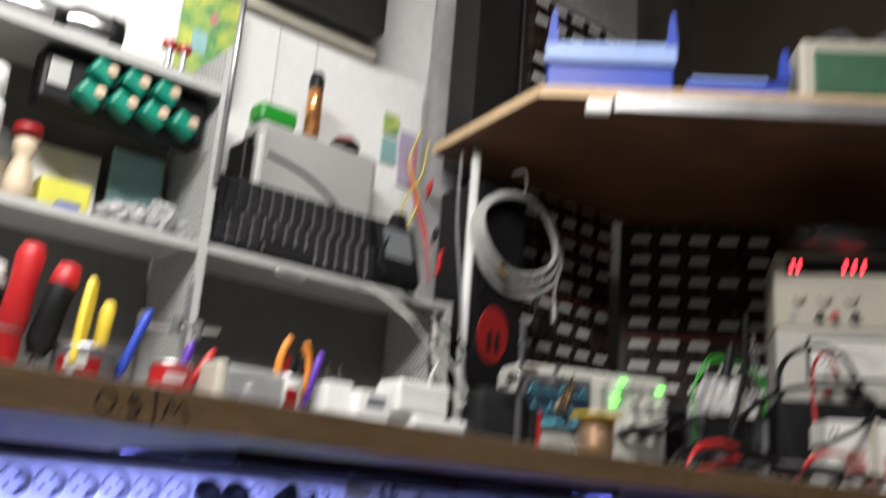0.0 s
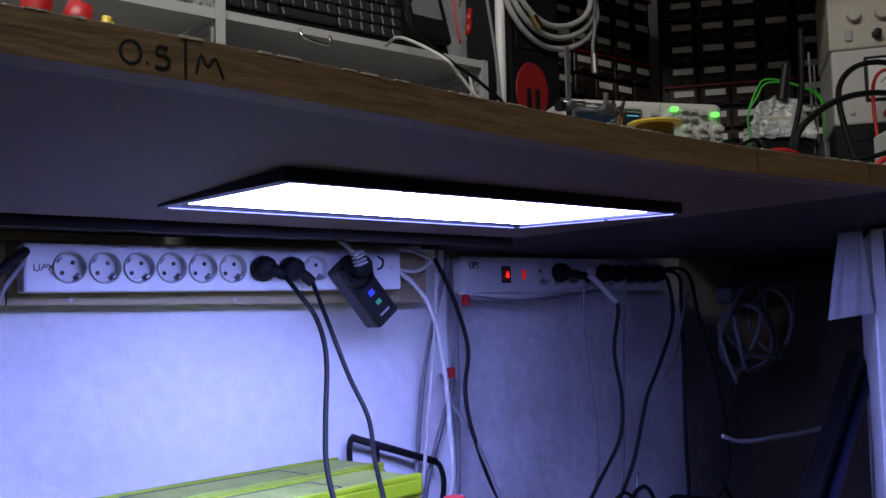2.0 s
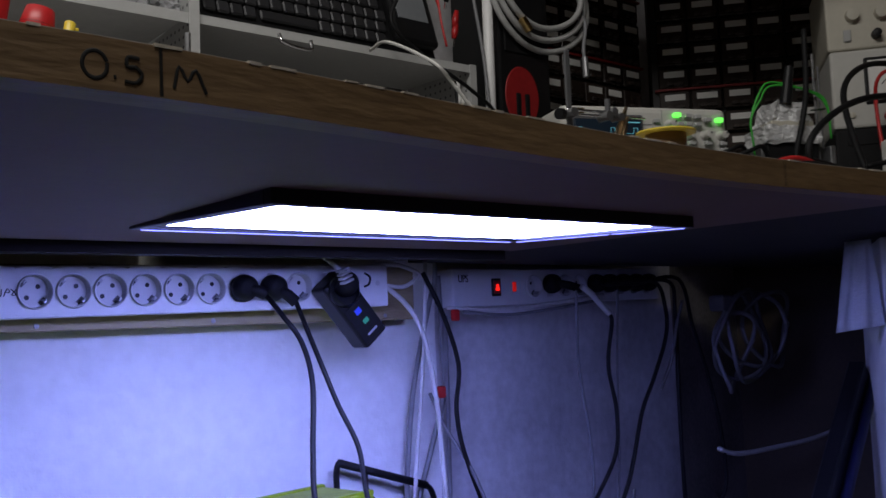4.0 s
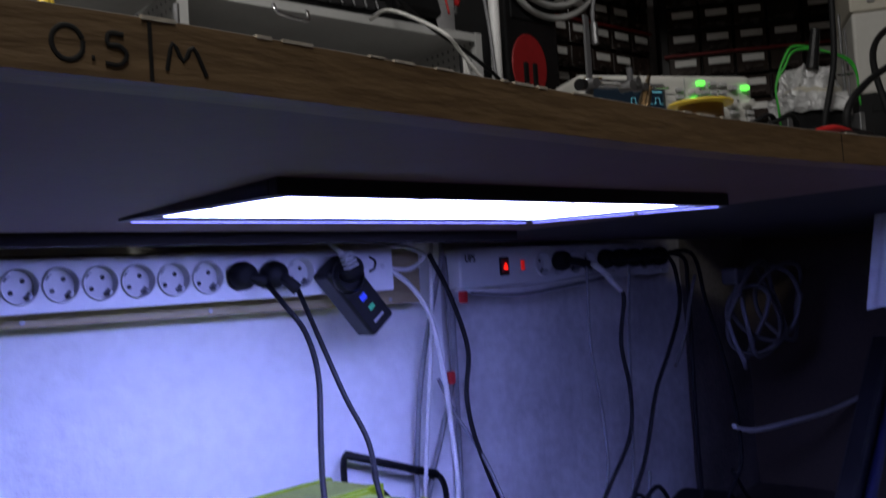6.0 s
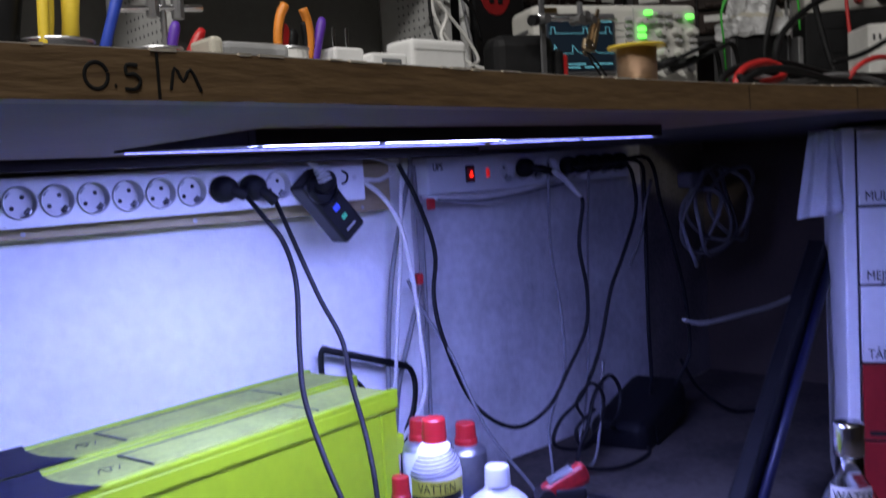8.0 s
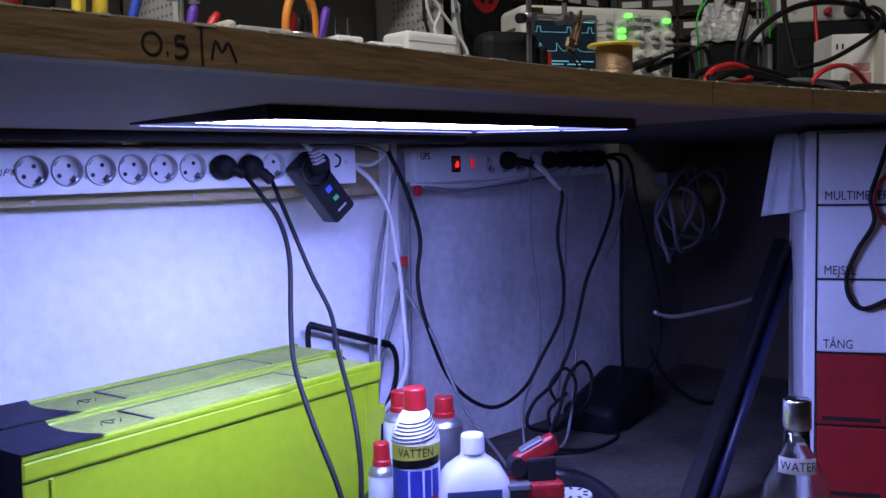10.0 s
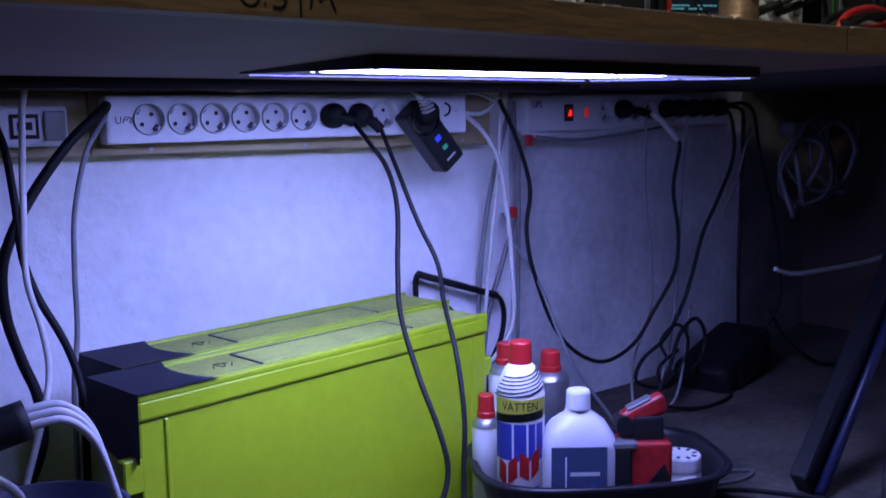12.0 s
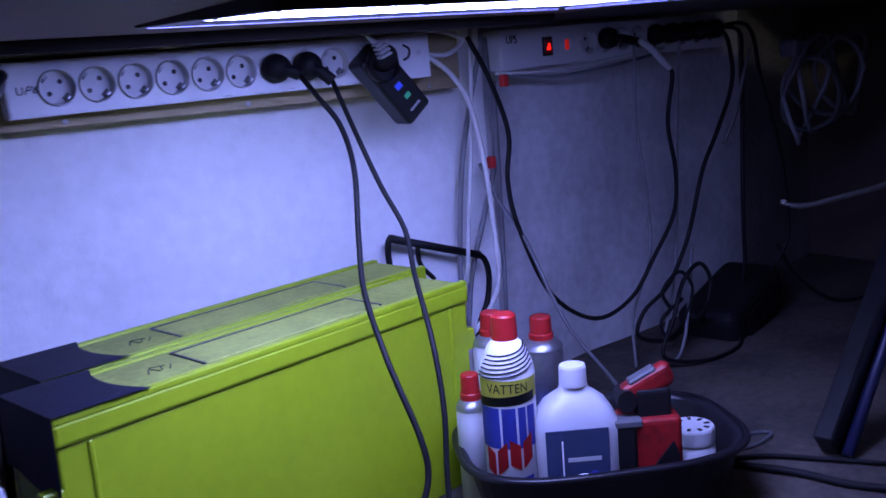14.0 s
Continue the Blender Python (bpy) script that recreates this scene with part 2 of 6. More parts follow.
def block(bm, lo, hi, bevel=0.0, seg=2, m=None):
    r = bmesh.ops.create_cube(bm, size=1.0)
    vs = r["verts"]
    c = [(a + b) / 2 for a, b in zip(lo, hi)]
    s = [b - a for a, b in zip(lo, hi)]
    for v in vs:
        v.co = Vector((v.co.x * s[0] + c[0], v.co.y * s[1] + c[1], v.co.z * s[2] + c[2]))
    if bevel:
        es = list({e for v in vs for e in v.link_edges})
        res = bmesh.ops.bevel(bm, geom=es, offset=bevel, segments=seg, affect="EDGES", profile=0.5)
        vs = list({v for f in res["faces"] for v in f.verts} | {v for v in vs if v.is_valid})
    if m is not None:
        bmesh.ops.transform(bm, matrix=m, verts=[v for v in vs if v.is_valid])
    return bm


def B(lo, hi, bevel=0.0, seg=2, m=None):
    return block(bmesh.new(), lo, hi, bevel, seg, m)


def lathe(bm, prof, seg=24, m=None, sx=1.0, sy=1.0):
    rings = []
    for r, z in prof:
        if r < 1e-5:
            rings.append([bm.verts.new((0, 0, z))])
        else:
            rings.append([bm.verts.new((sx * r * math.cos(a), sy * r * math.sin(a), z)) for a in (2 * math.pi * i / seg for i in range(seg))])
    for a, b in zip(rings, rings[1:]):
        for i in range(seg):
            j = (i + 1) % seg
            if len(a) == 1 and len(b) == 1:
                continue
            if len(a) == 1:
                bm.faces.new((a[0], b[i], b[j]))
            elif len(b) == 1:
                bm.faces.new((a[i], a[j], b[0]))
            else:
                bm.faces.new((a[i], a[j], b[j], b[i]))
    if m is not None:
        bmesh.ops.transform(bm, matrix=m, verts=[v for r in rings for v in r])
    return bm


def V(prof, seg=24, m=None, sx=1.0, sy=1.0):
    return lathe(bmesh.new(), prof, seg, m, sx, sy)


def rod(bm, p0, p1, r0, r1=None, seg=12):
    p0, p1 = Vector(p0), Vector(p1)
    r1 = r0 if r1 is None else r1
    d = p1 - p0
    m = Matrix.Translation(p0) @ d.to_track_quat("Z", "Y").to_matrix().to_4x4()
    h = d.length
    return lathe(bm, [(0, 0), (r0, 0), (r1, h), (0, h)], seg, m)


def R(p0, p1, r0, r1=None, seg=12):
    return rod(bmesh.new(), p0, p1, r0, r1, seg)


def smooth_path(pts, sub=6, closed=False):
    P = [Vector(p) for p in pts]
    n = len(P)
    out = []
    rng = range(n) if closed else range(n - 1)
    for i in rng:
        a = P[(i - 1) % n] if closed or i > 0 else P[0] * 2 - P[1]
        b, c = P[i], P[(i + 1) % n]
        d = P[(i + 2) % n] if closed or i + 2 < n else P[-1] * 2 - P[-2]
        for k in range(sub):
            t = k / sub
            out.append(0.5 * ((2 * b) + (c - a) * t + (2 * a - 5 * b + 4 * c - d) * t * t + (3 * b - a - 3 * c + d) * t ** 3))
    if not closed:
        out.append(P[-1])
    return out


def tube(bm, pts, r, seg=8, sub=6, closed=False):
    path = smooth_path(pts, sub, closed)
    n = len(path)
    rings = []
    up = Vector((0.13, 0.27, 0.95)).normalized()
    for i, p in enumerate(path):
        t = (path[(i + 1) % n] - path[i - 1]) if closed or 0 < i < n - 1 else (path[1] - path[0] if i == 0 else path[-1] - path[-2])
        t.normalize()
        side = t.cross(up)
        if side.length < 1e-3:
            side = t.cross(Vector((1, 0, 0)))
        side.normalize()
        up = side.cross(t).normalized()
        rings.append([bm.verts.new(p + r * (math.cos(a) * side + math.sin(a) * up)) for a in (2 * math.pi * k / seg for k in range(seg))])
    rng = range(n) if closed else range(n - 1)
    for i in rng:
        a, b = rings[i], rings[(i + 1) % n]
        for k in range(seg):
            bm.faces.new((a[k], a[(k + 1) % seg], b[(k + 1) % seg], b[k]))
    if not closed:
        bm.faces.new(rings[0])
        bm.faces.new(rings[-1])
    return bm


def T(pts, r, seg=8, sub=6, closed=False):
    return tube(bmesh.new(), pts, r, seg, sub, closed)


def prism(bm, poly, z0, z1, m=None):
    a = [bm.verts.new((x, y, z0)) for x, y in poly]
    b = [bm.verts.new((x, y, z1)) for x, y in poly]
    n = len(poly)
    bm.faces.new(a)
    bm.faces.new(b)
    for i in range(n):
        bm.faces.new((a[i], a[(i + 1) % n], b[(i + 1) % n], b[i]))
    if m is not None:
        bmesh.ops.transform(bm, matrix=m, verts=a + b)
    return bm


def P(poly, z0, z1, m=None):
    return prism(bmesh.new(), poly, z0, z1, m)


FRONT = Matrix(((1, 0, 0, 0), (0, 0, -1, 0), (0, 1, 0, 0), (0, 0, 0, 1)))  # local x, y on a face that looks along -y


def words(name, text, height, m, material, parent=None, label="", thick=0.0006, squeeze=1.0):
    cu = bpy.data.curves.new(name, "FONT")
    cu.body, cu.size, cu.extrude, cu.resolution_u = text, height * 1.4, thick, 3
    cu.align_x, cu.align_y = "LEFT", "BOTTOM_BASELINE"
    tmp = new(name, cu)
    me = bpy.data.meshes.new_from_object(tmp.evaluated_get(bpy.context.evaluated_depsgraph_get()))
    bpy.data.objects.remove(tmp)
    me.transform(m @ Matrix.Diagonal((squeeze, 1, 1, 1)))
    me.materials.clear()
    me.materials.append(material)
    ob = place(new(name, me), parent)
    if label:
        tagged(ob, label)
    return ob


def strokes(name, lines, r, m, material, parent=None, label=""):
    """Hand-drawn strokes: polylines in a face's own plane."""
    bm = bmesh.new()
    for ln in lines:
        tube(bm, [m @ Vector((x, y, 0)) for x, y in ln], r, 6, 3)
    return part(name, bm, material, parent, label)


def plaster_sheet(x0, x1, z0, z1, y, depth, seed, step=0.016, amp=0.0042):
    """An uneven wall face towards -y, with thickness."""
    bm = bmesh.new()
    nx, nz = max(2, int((x1 - x0) / step)), max(2, int((z1 - z0) / step))
    grid = []
    for i in range(nx + 1):
        col = []
        for k in range(nz + 1):
            x, z = x0 + (x1 - x0) * i / nx, z0 + (z1 - z0) * k / nz
            h = noise.noise(Vector((x * 6, z * 6, seed))) + 0.5 * noise.noise(Vector((x * 17, z * 17, seed + 5)))
            col.append(bm.verts.new((x, y + amp * h, z)))
        grid.append(col)
    for i in range(nx):
        for k in range(nz):
            bm.faces.new((grid[i][k], grid[i + 1][k], grid[i + 1][k + 1], grid[i][k + 1]))
    block(bm, (x0, y + 0.02, z0), (x1, y + depth, z1))
    return bm

# ---------------------------------------------------------------- setting
FZ = 0.06      # floor
TOP = 0.711    # top of the bench board
UND = 0.688    # underside of the bench board
WALL = 0.90    # plaster behind the bench

tagged(part("floor", B((-1.7, -2.3, FZ - 0.1), (2.3, 1.3, FZ)), M_FLOOR), "grey dusty concrete floor under the workbench", "floor", kind="structure")
tagged(part("ceiling", B((-1.7, -2.3, 2.4), (2.3, 1.3, 2.5)), M_CEIL), "pale painted ceiling above the workshop", "ceiling", kind="structure")
tagged(part("wall_north", plaster_sheet(-1.7, 0.89, FZ, 2.4, WALL, 0.4, 1.0), M_PLASTER, smooth=False), "uneven white plastered wall behind the bench", "wall", kind="structure")
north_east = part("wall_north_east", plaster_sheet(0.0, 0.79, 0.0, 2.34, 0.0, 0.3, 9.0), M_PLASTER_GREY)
# separate darker sheet stands in for light fading towards the corner
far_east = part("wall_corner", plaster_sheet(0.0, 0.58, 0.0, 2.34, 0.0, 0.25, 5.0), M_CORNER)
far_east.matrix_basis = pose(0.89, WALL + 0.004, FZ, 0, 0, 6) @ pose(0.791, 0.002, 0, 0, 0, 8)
tagged(far_east, "rough corner wall with the corner's shade put into its colour", "wall", kind="structure")
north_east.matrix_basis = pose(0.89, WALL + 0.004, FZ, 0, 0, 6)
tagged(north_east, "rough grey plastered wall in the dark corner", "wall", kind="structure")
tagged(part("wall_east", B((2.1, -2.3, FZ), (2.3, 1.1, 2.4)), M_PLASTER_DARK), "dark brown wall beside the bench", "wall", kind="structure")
# south and west walls are unseen, added dark so little light bounces back
tagged(part("wall_south", B((-1.7, -2.4, FZ), (2.3, -2.3, 2.4)), M_PLASTER_DARK), "unseen wall behind the camera, kept dark to limit bounced light", "wall", kind="structure")
tagged(part("wall_west", B((-1.8, -2.3, FZ), (-1.7, 1.3, 2.4)), M_PLASTER_DARK), "unseen west wall, kept dark to limit bounced light", "wall", kind="structure")
# assumed fixture for the unseen room light
lampfix = thing("assumed_ceiling_lamp", pose(-0.2, -1.1, 2.4), "unseen white ceiling lamp housing, assumed", "ceiling lamp")
part("housing", B((-0.47, -0.2, -0.025), (0.47, 0.2, 0.0), 0.005), M_WPLASTIC, lampfix)
# unseen housing added around the bench fill
benchfill = thing("bench_fill_housing", pose(-0.25, -0.12, 1.77), "unseen white tube housing added for the bench fill light", "work lamp")
part("housing", B((-0.47, -0.07, 0.0), (0.47, 0.07, 0.04), 0.008), M_WPLASTIC, benchfill)
for xx in (-0.35, 0.35):
    part("hanger", R((xx, 0, 0.04), (xx, 0, 0.63), 0.002), M_STEEL, benchfill)

# battens that carry the power strips
battens = thing("batten", pose(0, 0, 0), "yellowed wooden batten screwed to the wall", "batten")
for a, b in ((-0.6, 0.118), (0.1188, 0.80)):
    part("board", B((a, 0.842, 0.596), (b, WALL - 0.002, 0.682), 0.002), M_BATTEN, battens)
for xx in (-0.42, -0.08, 0.20, 0.44, 0.74):
    part("screw", V([(0, 0.0012), (0.0032, 0.0008), (0.0036, 0)], 12, pose(xx, 0.842, 0.603, 90, 0, 0)), M_STEEL, battens)

# ---------------------------------------------------------------- workbench
bench = thing("workbench", pose(0, 0, 0), "long workbench with brown wood edge and grey top", "workbench")


def edge_y(x):
    """The bench's front edge: a shallow hollow in the middle, swinging forward again at the corner."""
    if x < 0:
        return -0.022 - 0.02 * min(-x, 0.3)
    if x < 0.84:
        return -0.022 + 0.0355 * math.sin(math.pi * x / 0.98) ** 1.3
    return edge_y(0.8399) - 0.10 * (x - 0.84)


EDGE_X = [-1.2, -0.6] + [-0.3 + 0.04 * i for i in range(40)]


def edged(x0, x1, back, z0, z1, inset=0.0):
    """A level board whose front follows the bench's edge."""
    xs = [x0] + [x for x in EDGE_X if x0 + 0.01 < x < x1 - 0.01] + [x1]
    bm = bmesh.new()
    rows = []
    for x in xs:
        y0 = edge_y(x) + inset
        y1 = back(x) if callable(back) else back
        rows.append([bm.verts.new((x, y, z)) for y, z in ((y0, z0), (y0, z1), (y1, z1), (y1, z0))])
    for a, b in zip(rows, rows[1:]):
        for k in range(4):
            bm.faces.new((a[k], a[(k + 1) % 4], b[(k + 1) % 4], b[k]))
    bm.faces.new(rows[0])
    bm.faces.new(rows[-1])
    return bm


part("edge_strip", edged(-1.2, 1.25, lambda x: edge_y(x) + 0.02, UND, TOP - 0.0004), M_EDGE, bench, "worn brown wooden edge strip")
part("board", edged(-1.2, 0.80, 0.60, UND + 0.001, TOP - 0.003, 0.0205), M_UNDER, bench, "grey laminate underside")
part("right_board", edged(0.803, 2.05, 0.86, UND + 0.003, TOP - 0.003, 0.0205), M_NEARBLACK, bench, "near-black underside")
# rear board and rail: the gap's darkness put into a near-black colour
part("rear_board", B((-1.2, 0.602, UND + 0.008), (0.80, 0.86, TOP - 0.003)), M_NEARBLACK, bench)
part("top_sheet", edged(-1.2, 2.05, 0.86, TOP - 0.0008, TOP + 0.0005, 0.0016), M_BENCHTOP, bench, "grey worn laminate sheet")
part("rear_rail", B((-1.2, 0.615, 0.677), (0.80, 0.64, 0.695)), M_NEARBLACK, bench)
# chipped laminate lip along the top edge
rnd = random.Random(4)
x = -1.1
while x < 1.24:
    w = rnd.uniform(0.003, 0.016)
    h = rnd.uniform(0.0002, 0.0009)
    y = edge_y(x + w / 2)
    tilt = math.degrees(math.atan2(edge_y(x + w) - edge_y(x), w))
    if rnd.random() < 0.55:
        part("chip", B((-w / 2, -0.0002, -h), (w / 2, 0.003, 0.0007), 0, 1, pose(x + w / 2, y, TOP, 0, 0, tilt)), M_CHIP, bench)
    x += w * rnd.uniform(1.0, 2.2)
INKM = Matrix.Translation((0.0105, -0.0002, 0.003)) @ FRONT


def inked(name, lines, r, label=""):
    """Marker strokes laid on the bent front edge."""
    ob = strokes(name, lines, r, INKM, M_INK, bench, label)
    for v in ob.data.vertices:
        v.co.y = edge_y(v.co.x) + 0.2 * v.co.y
    return ob


def ring(cx, cy, rx, ry, n=10, a0=0.3, a1=6.5):
    return [(cx + rx * math.cos(a0 + (a1 - a0) * i / n), cy + ry * math.sin(a0 + (a1 - a0) * i / n)) for i in range(n + 1)]


inked("ruler_mark", [
    ring(-0.0285, 0.6955, 0.0052, 0.0058), [(-0.0206, 0.6912), (-0.0196, 0.6913)],
    [(-0.0095, 0.7005), (-0.0145, 0.7005), (-0.0148, 0.6965), (-0.0110, 0.6965), (-0.0085, 0.6935), (-0.0110, 0.6900), (-0.0160, 0.6900)],
    [(0.0, 0.7065), (0.0002, 0.6855)],
    [(0.0060, 0.6900), (0.0085, 0.7000), (0.0125, 0.6940), (0.0165, 0.6995), (0.0215, 0.6895)]], 0.0009, "black marker figures 0.5 M")
for tx in (0.5480, 0.7210):
    inked("tick", [[(tx, 0.7065), (tx + 0.0006, 0.6860)]], 0.0007)

# ---------------------------------------------------------------- lamp panel under the bench
PX0, PX1, PY0, PY1, PZ, RISE = 0.179, 0.677, 0.190, 0.466, 0.677, 0.0095
panel = thing("led_panel", pose(0, 0, 0), "flat lit LED panel with dark frame under the bench", "led panel")


def hung(bm):
    """The panel hangs with its rear edge pressed to the board and its front edge a little lower."""
    for v in bm.verts:
        v.co.z = min(v.co.z + RISE * (v.co.y - PY0) / (PY1 - PY0), UND + 0.0013)
    return bm


fw = 0.012
for nm, lo, hi in (("frame_front", (PX0, PY0), (PX1, PY0 + fw)), ("frame_rear", (PX0, PY1 - fw), (PX1, PY1)),
                   ("frame_side", (PX0, PY0 + fw), (PX0 + fw, PY1 - fw)), ("frame_side", (PX1 - fw, PY0 + fw), (PX1, PY1 - fw))):
    part(nm, hung(B((*lo, PZ), (*hi, PZ + 0.0125), 0.0008, 1)), M_FRAME, panel, "dark aluminium rail")
part("diffuser", hung(B((PX0 + fw, PY0 + fw, PZ + 0.0040), (PX1 - fw, PY1 - fw, PZ + 0.0050))), M_PANEL, panel, "glowing white diffuser sheet")
# blue line on the glossy rails put in as thin emissive strips
part("glow_strip", hung(B((PX0 + 0.01, PY1 - 0.0045, PZ - 0.0007), (PX1 - 0.01, PY1 - 0.0033, PZ + 0.0003))), M_RAILGLOW, panel, "thin emissive strip on the rear rail")
part("glow_strip", hung(B((PX1 - 0.0045, PY0 + 0.01, PZ - 0.0007), (PX1 - 0.0033, PY1 - 0.01, PZ + 0.0003))), M_RAILGLOW, panel, "thin emissive strip on the side rail")
for cx, cy in ((PX0 + 0.006, PY0 + 0.006), (PX1 - 0.006, PY0 + 0.006), (0.30, PY0 + 0.006), (0.46, PY0 + 0.006), (PX0 + 0.006, 0.30), (PX1 - 0.006, 0.30)):
    part("screw", hung(V([(0, -0.0012), (0.0022, -0.0008), (0.0025, 0)], 10, pose(cx, cy, PZ))), M_STEEL, panel)

# ---------------------------------------------------------------- power strips


def schuko(parent, x, z, y, turn=45):
    """An earthed socket in a strip's face: rim, well, two pin holes and two earth clips."""
    m = pose(x, y, z, 90, 0, 0)
    ob = part("socket", V([(0.0, -0.0135), (0.0190, -0.0135), (0.0194, 0.0012), (0.0205, 0.0024), (0.0216, 0.0012), (0.0220, -0.0005)], 32, m), M_WPLASTIC_D, parent, "round earthed socket")
    a = radians(turn)
    for s in (-1, 1):
        part("pin_hole", V([(0, 0.0006), (0.0031, 0.0006), (0.0033, -0.001)], 10, m @ pose(s * 0.0095 * math.cos(a), s * 0.0095 * math.sin(a), -0.014)), M_BPLASTIC, ob)
        part("earth_clip", B((-0.003, 0.0158, -0.0135), (0.003, 0.0186, -0.001), 0.0006, 1, m @ pose(0, 0, 0, 0, 0, turn + (180 if s < 0 else 0))), M_STEEL, ob)
    for s in (-1, 1):
        part("clip_slot", B((-0.0048, 0.0132, -0.0136), (0.0048, 0.0187, -0.0126), 0, 1, m @ pose(0, 0, 0, 0, 0, turn + (180 if s < 0 else 0))), M_DGREY, ob)
    part("key_dot", V([(0, 0.0005), (0.0013, 0.0004)], 8, m @ pose(-0.012 * math.sin(a) - 0.003, 0.014 * math.cos(a), -0.0135)), M_DGREY, ob)
    return ob


def strip_body(L, H, D, holes, r=0.0205):
    """A strip's housing: a front plate pierced at each socket, on a closed tray."""
    bm = block(bmesh.new(), (0, 0.015, -H / 2), (L, D, H / 2), 0.004, 2)
    xs = sorted(holes)
    h = H / 2 - 0.002
    cells = []
    for k, cx in enumerate(xs):
        a = xs[k - 1] if k else None
        b = xs[k + 1] if k + 1 < len(xs) else None
        lo = (a + cx) / 2 if a is not None and cx - a < 0.06 else cx - 0.0228
        hi = (b + cx) / 2 if b is not None and b - cx < 0.06 else cx + 0.0228
        cells.append((lo, hi, cx))
    n = 32
    for lo, hi, cx in cells:
        inner, outer, deep = [], [], []
        for i in range(n):
            a = 2 * math.pi * (i + 0.5) / n
            ca, sa = math.cos(a), math.sin(a)
            t = min(((hi - cx) if ca > 0 else (cx - lo)) / max(abs(ca), 1e-6), h / max(abs(sa), 1e-6))
            inner.append(bm.verts.new((cx + r * ca, 0, r * sa)))
            deep.append(bm.verts.new((cx + r * ca, 0.016, r * sa)))
            outer.append(bm.verts.new((cx + t * ca, 0, t * sa)))
        for i in range(n):
            j = (i + 1) % n
            bm.faces.new((inner[i], outer[i], outer[j], inner[j]))
            bm.faces.new((inner[i], inner[j], deep[j], deep[i]))
    edge = 0.0
    for lo, hi, cx in cells + [(L, L, L)]:
        if lo - edge > 0.001:
            block(bm, (edge, 0, -h), (lo, 0.004, h))
        edge = hi
    block(bm, (0, 0.0005, h - 0.001), (L, 0.016, H / 2), 0.001, 1)
    block(bm, (0, 0.0005, -H / 2), (L, 0.016, -h + 0.001), 0.001, 1)
    block(bm, (-0.003, 0.001, -H / 2), (0.003, 0.016, H / 2), 0.002, 2)
    block(bm, (L - 0.003, 0.001, -H / 2), (L + 0.003, 0.016, H / 2), 0.002, 2)
    return bm


S_Y, S_Z, S_X0, S_X1, PITCH = 0.790, 0.6435, 0.1305, 0.7075, 0.0458
strip = thing("power_strip", pose(S_X0, S_Y, S_Z, 0, -0.6, 0), "long white ten-way power strip on the batten", "power strip")
part("housing", strip_body(S_X1 - S_X0, 0.064, 0.052, [0.0535 + i * PITCH for i in range(10)]), M_WPLASTIC, strip)
for i in range(10):
    if i not in (6, 7, 9):
        schuko(strip, 0.0535 + i * PITCH, 0.0, -0.0022)
strokes("scribble", [[(0.009, 0.004), (0.010, -0.004), (0.015, -0.004), (0.016, 0.004)], [(0.018, -0.005), (0.022, 0.004), (0.025, 0.0), (0.019, 0.0)], [(0.026, 0.004), (0.032, -0.003), (0.027, -0.003), (0.033, 0.004)]],
        0.0006, Matrix.Translation((0, -0.0004, 0)) @ FRONT, M_INK, strip, "black crossed-out marker scribble")
part("screw_cover", V([(0, 0.0008), (0.004, 0.0005), (0.0042, 0)], 12, pose(0.560, -0.0002, 0.004, 90, 0, 0)), M_WPLASTIC_D, strip)


def plug(name, x, z, y, aim, label, cable_pts, r=0.0033, tip=None, mat_c=None):
    """A round plug seated in a socket, its grip bent towards aim, with its cable."""
    ob = thing(name, pose(x, y, z), label, "plug")
    part("plug_body", V([(0, 0), (0.0185, 0), (0.0188, 0.010), (0.0165, 0.018), (0.010, 0.024), (0, 0.025)], 24, pose(0, 0, 0, 90, 0, 0)), M_BRUBBER, ob, smooth=True)
    a = Vector(aim)
    part("plug_grip", T([(0, -0.012, 0), a * 0.5 + Vector((0, -0.010, 0)), a], 0.0085, 10, 4), M_BRUBBER, ob, smooth=True)
    pts = [Vector(a)] + [Vector(p) - Vector((x, y, z)) for p in cable_pts]
    part("cable", T(pts, r, 8, 6), mat_c or M_BRUBBER, ob, smooth=True)
    return ob


PY = S_Y - 0.002
plug("plug", S_X0 + 0.0535 + 6 * PITCH, S_Z + 0.003, PY, (0.022, -0.026, -0.010), "black round mains plug with hanging black cable",
     [(0.480, 0.715, 0.606), (0.494, 0.690, 0.569), (0.488, 0.655, 0.515), (0.466, 0.622, 0.433), (0.446, 0.585, 0.376), (0.430, 0.520, 0.310), (0.432, 0.470, 0.235), (0.430, 0.455, 0.190), (0.405, 0.445, 0.150), (0.362, 0.435, 0.100), (0.33, 0.42, 0.068)], 0.0036)
plug("plug", S_X0 + 0.0535 + 7 * PITCH, S_Z + 0.003, PY, (0.022, -0.030, -0.022), "black mains plug with grey cable hanging over the box",
     [(0.517, 0.690, 0.553), (0.528, 0.660, 0.487), (0.540, 0.632, 0.432), (0.522, 0.590, 0.382), (0.490, 0.515, 0.320), (0.475, 0.480, 0.250), (0.462, 0.465, 0.185), (0.452, 0.450, 0.130), (0.44, 0.43, 0.068)], 0.0034, mat_c=M_BRUBBER)

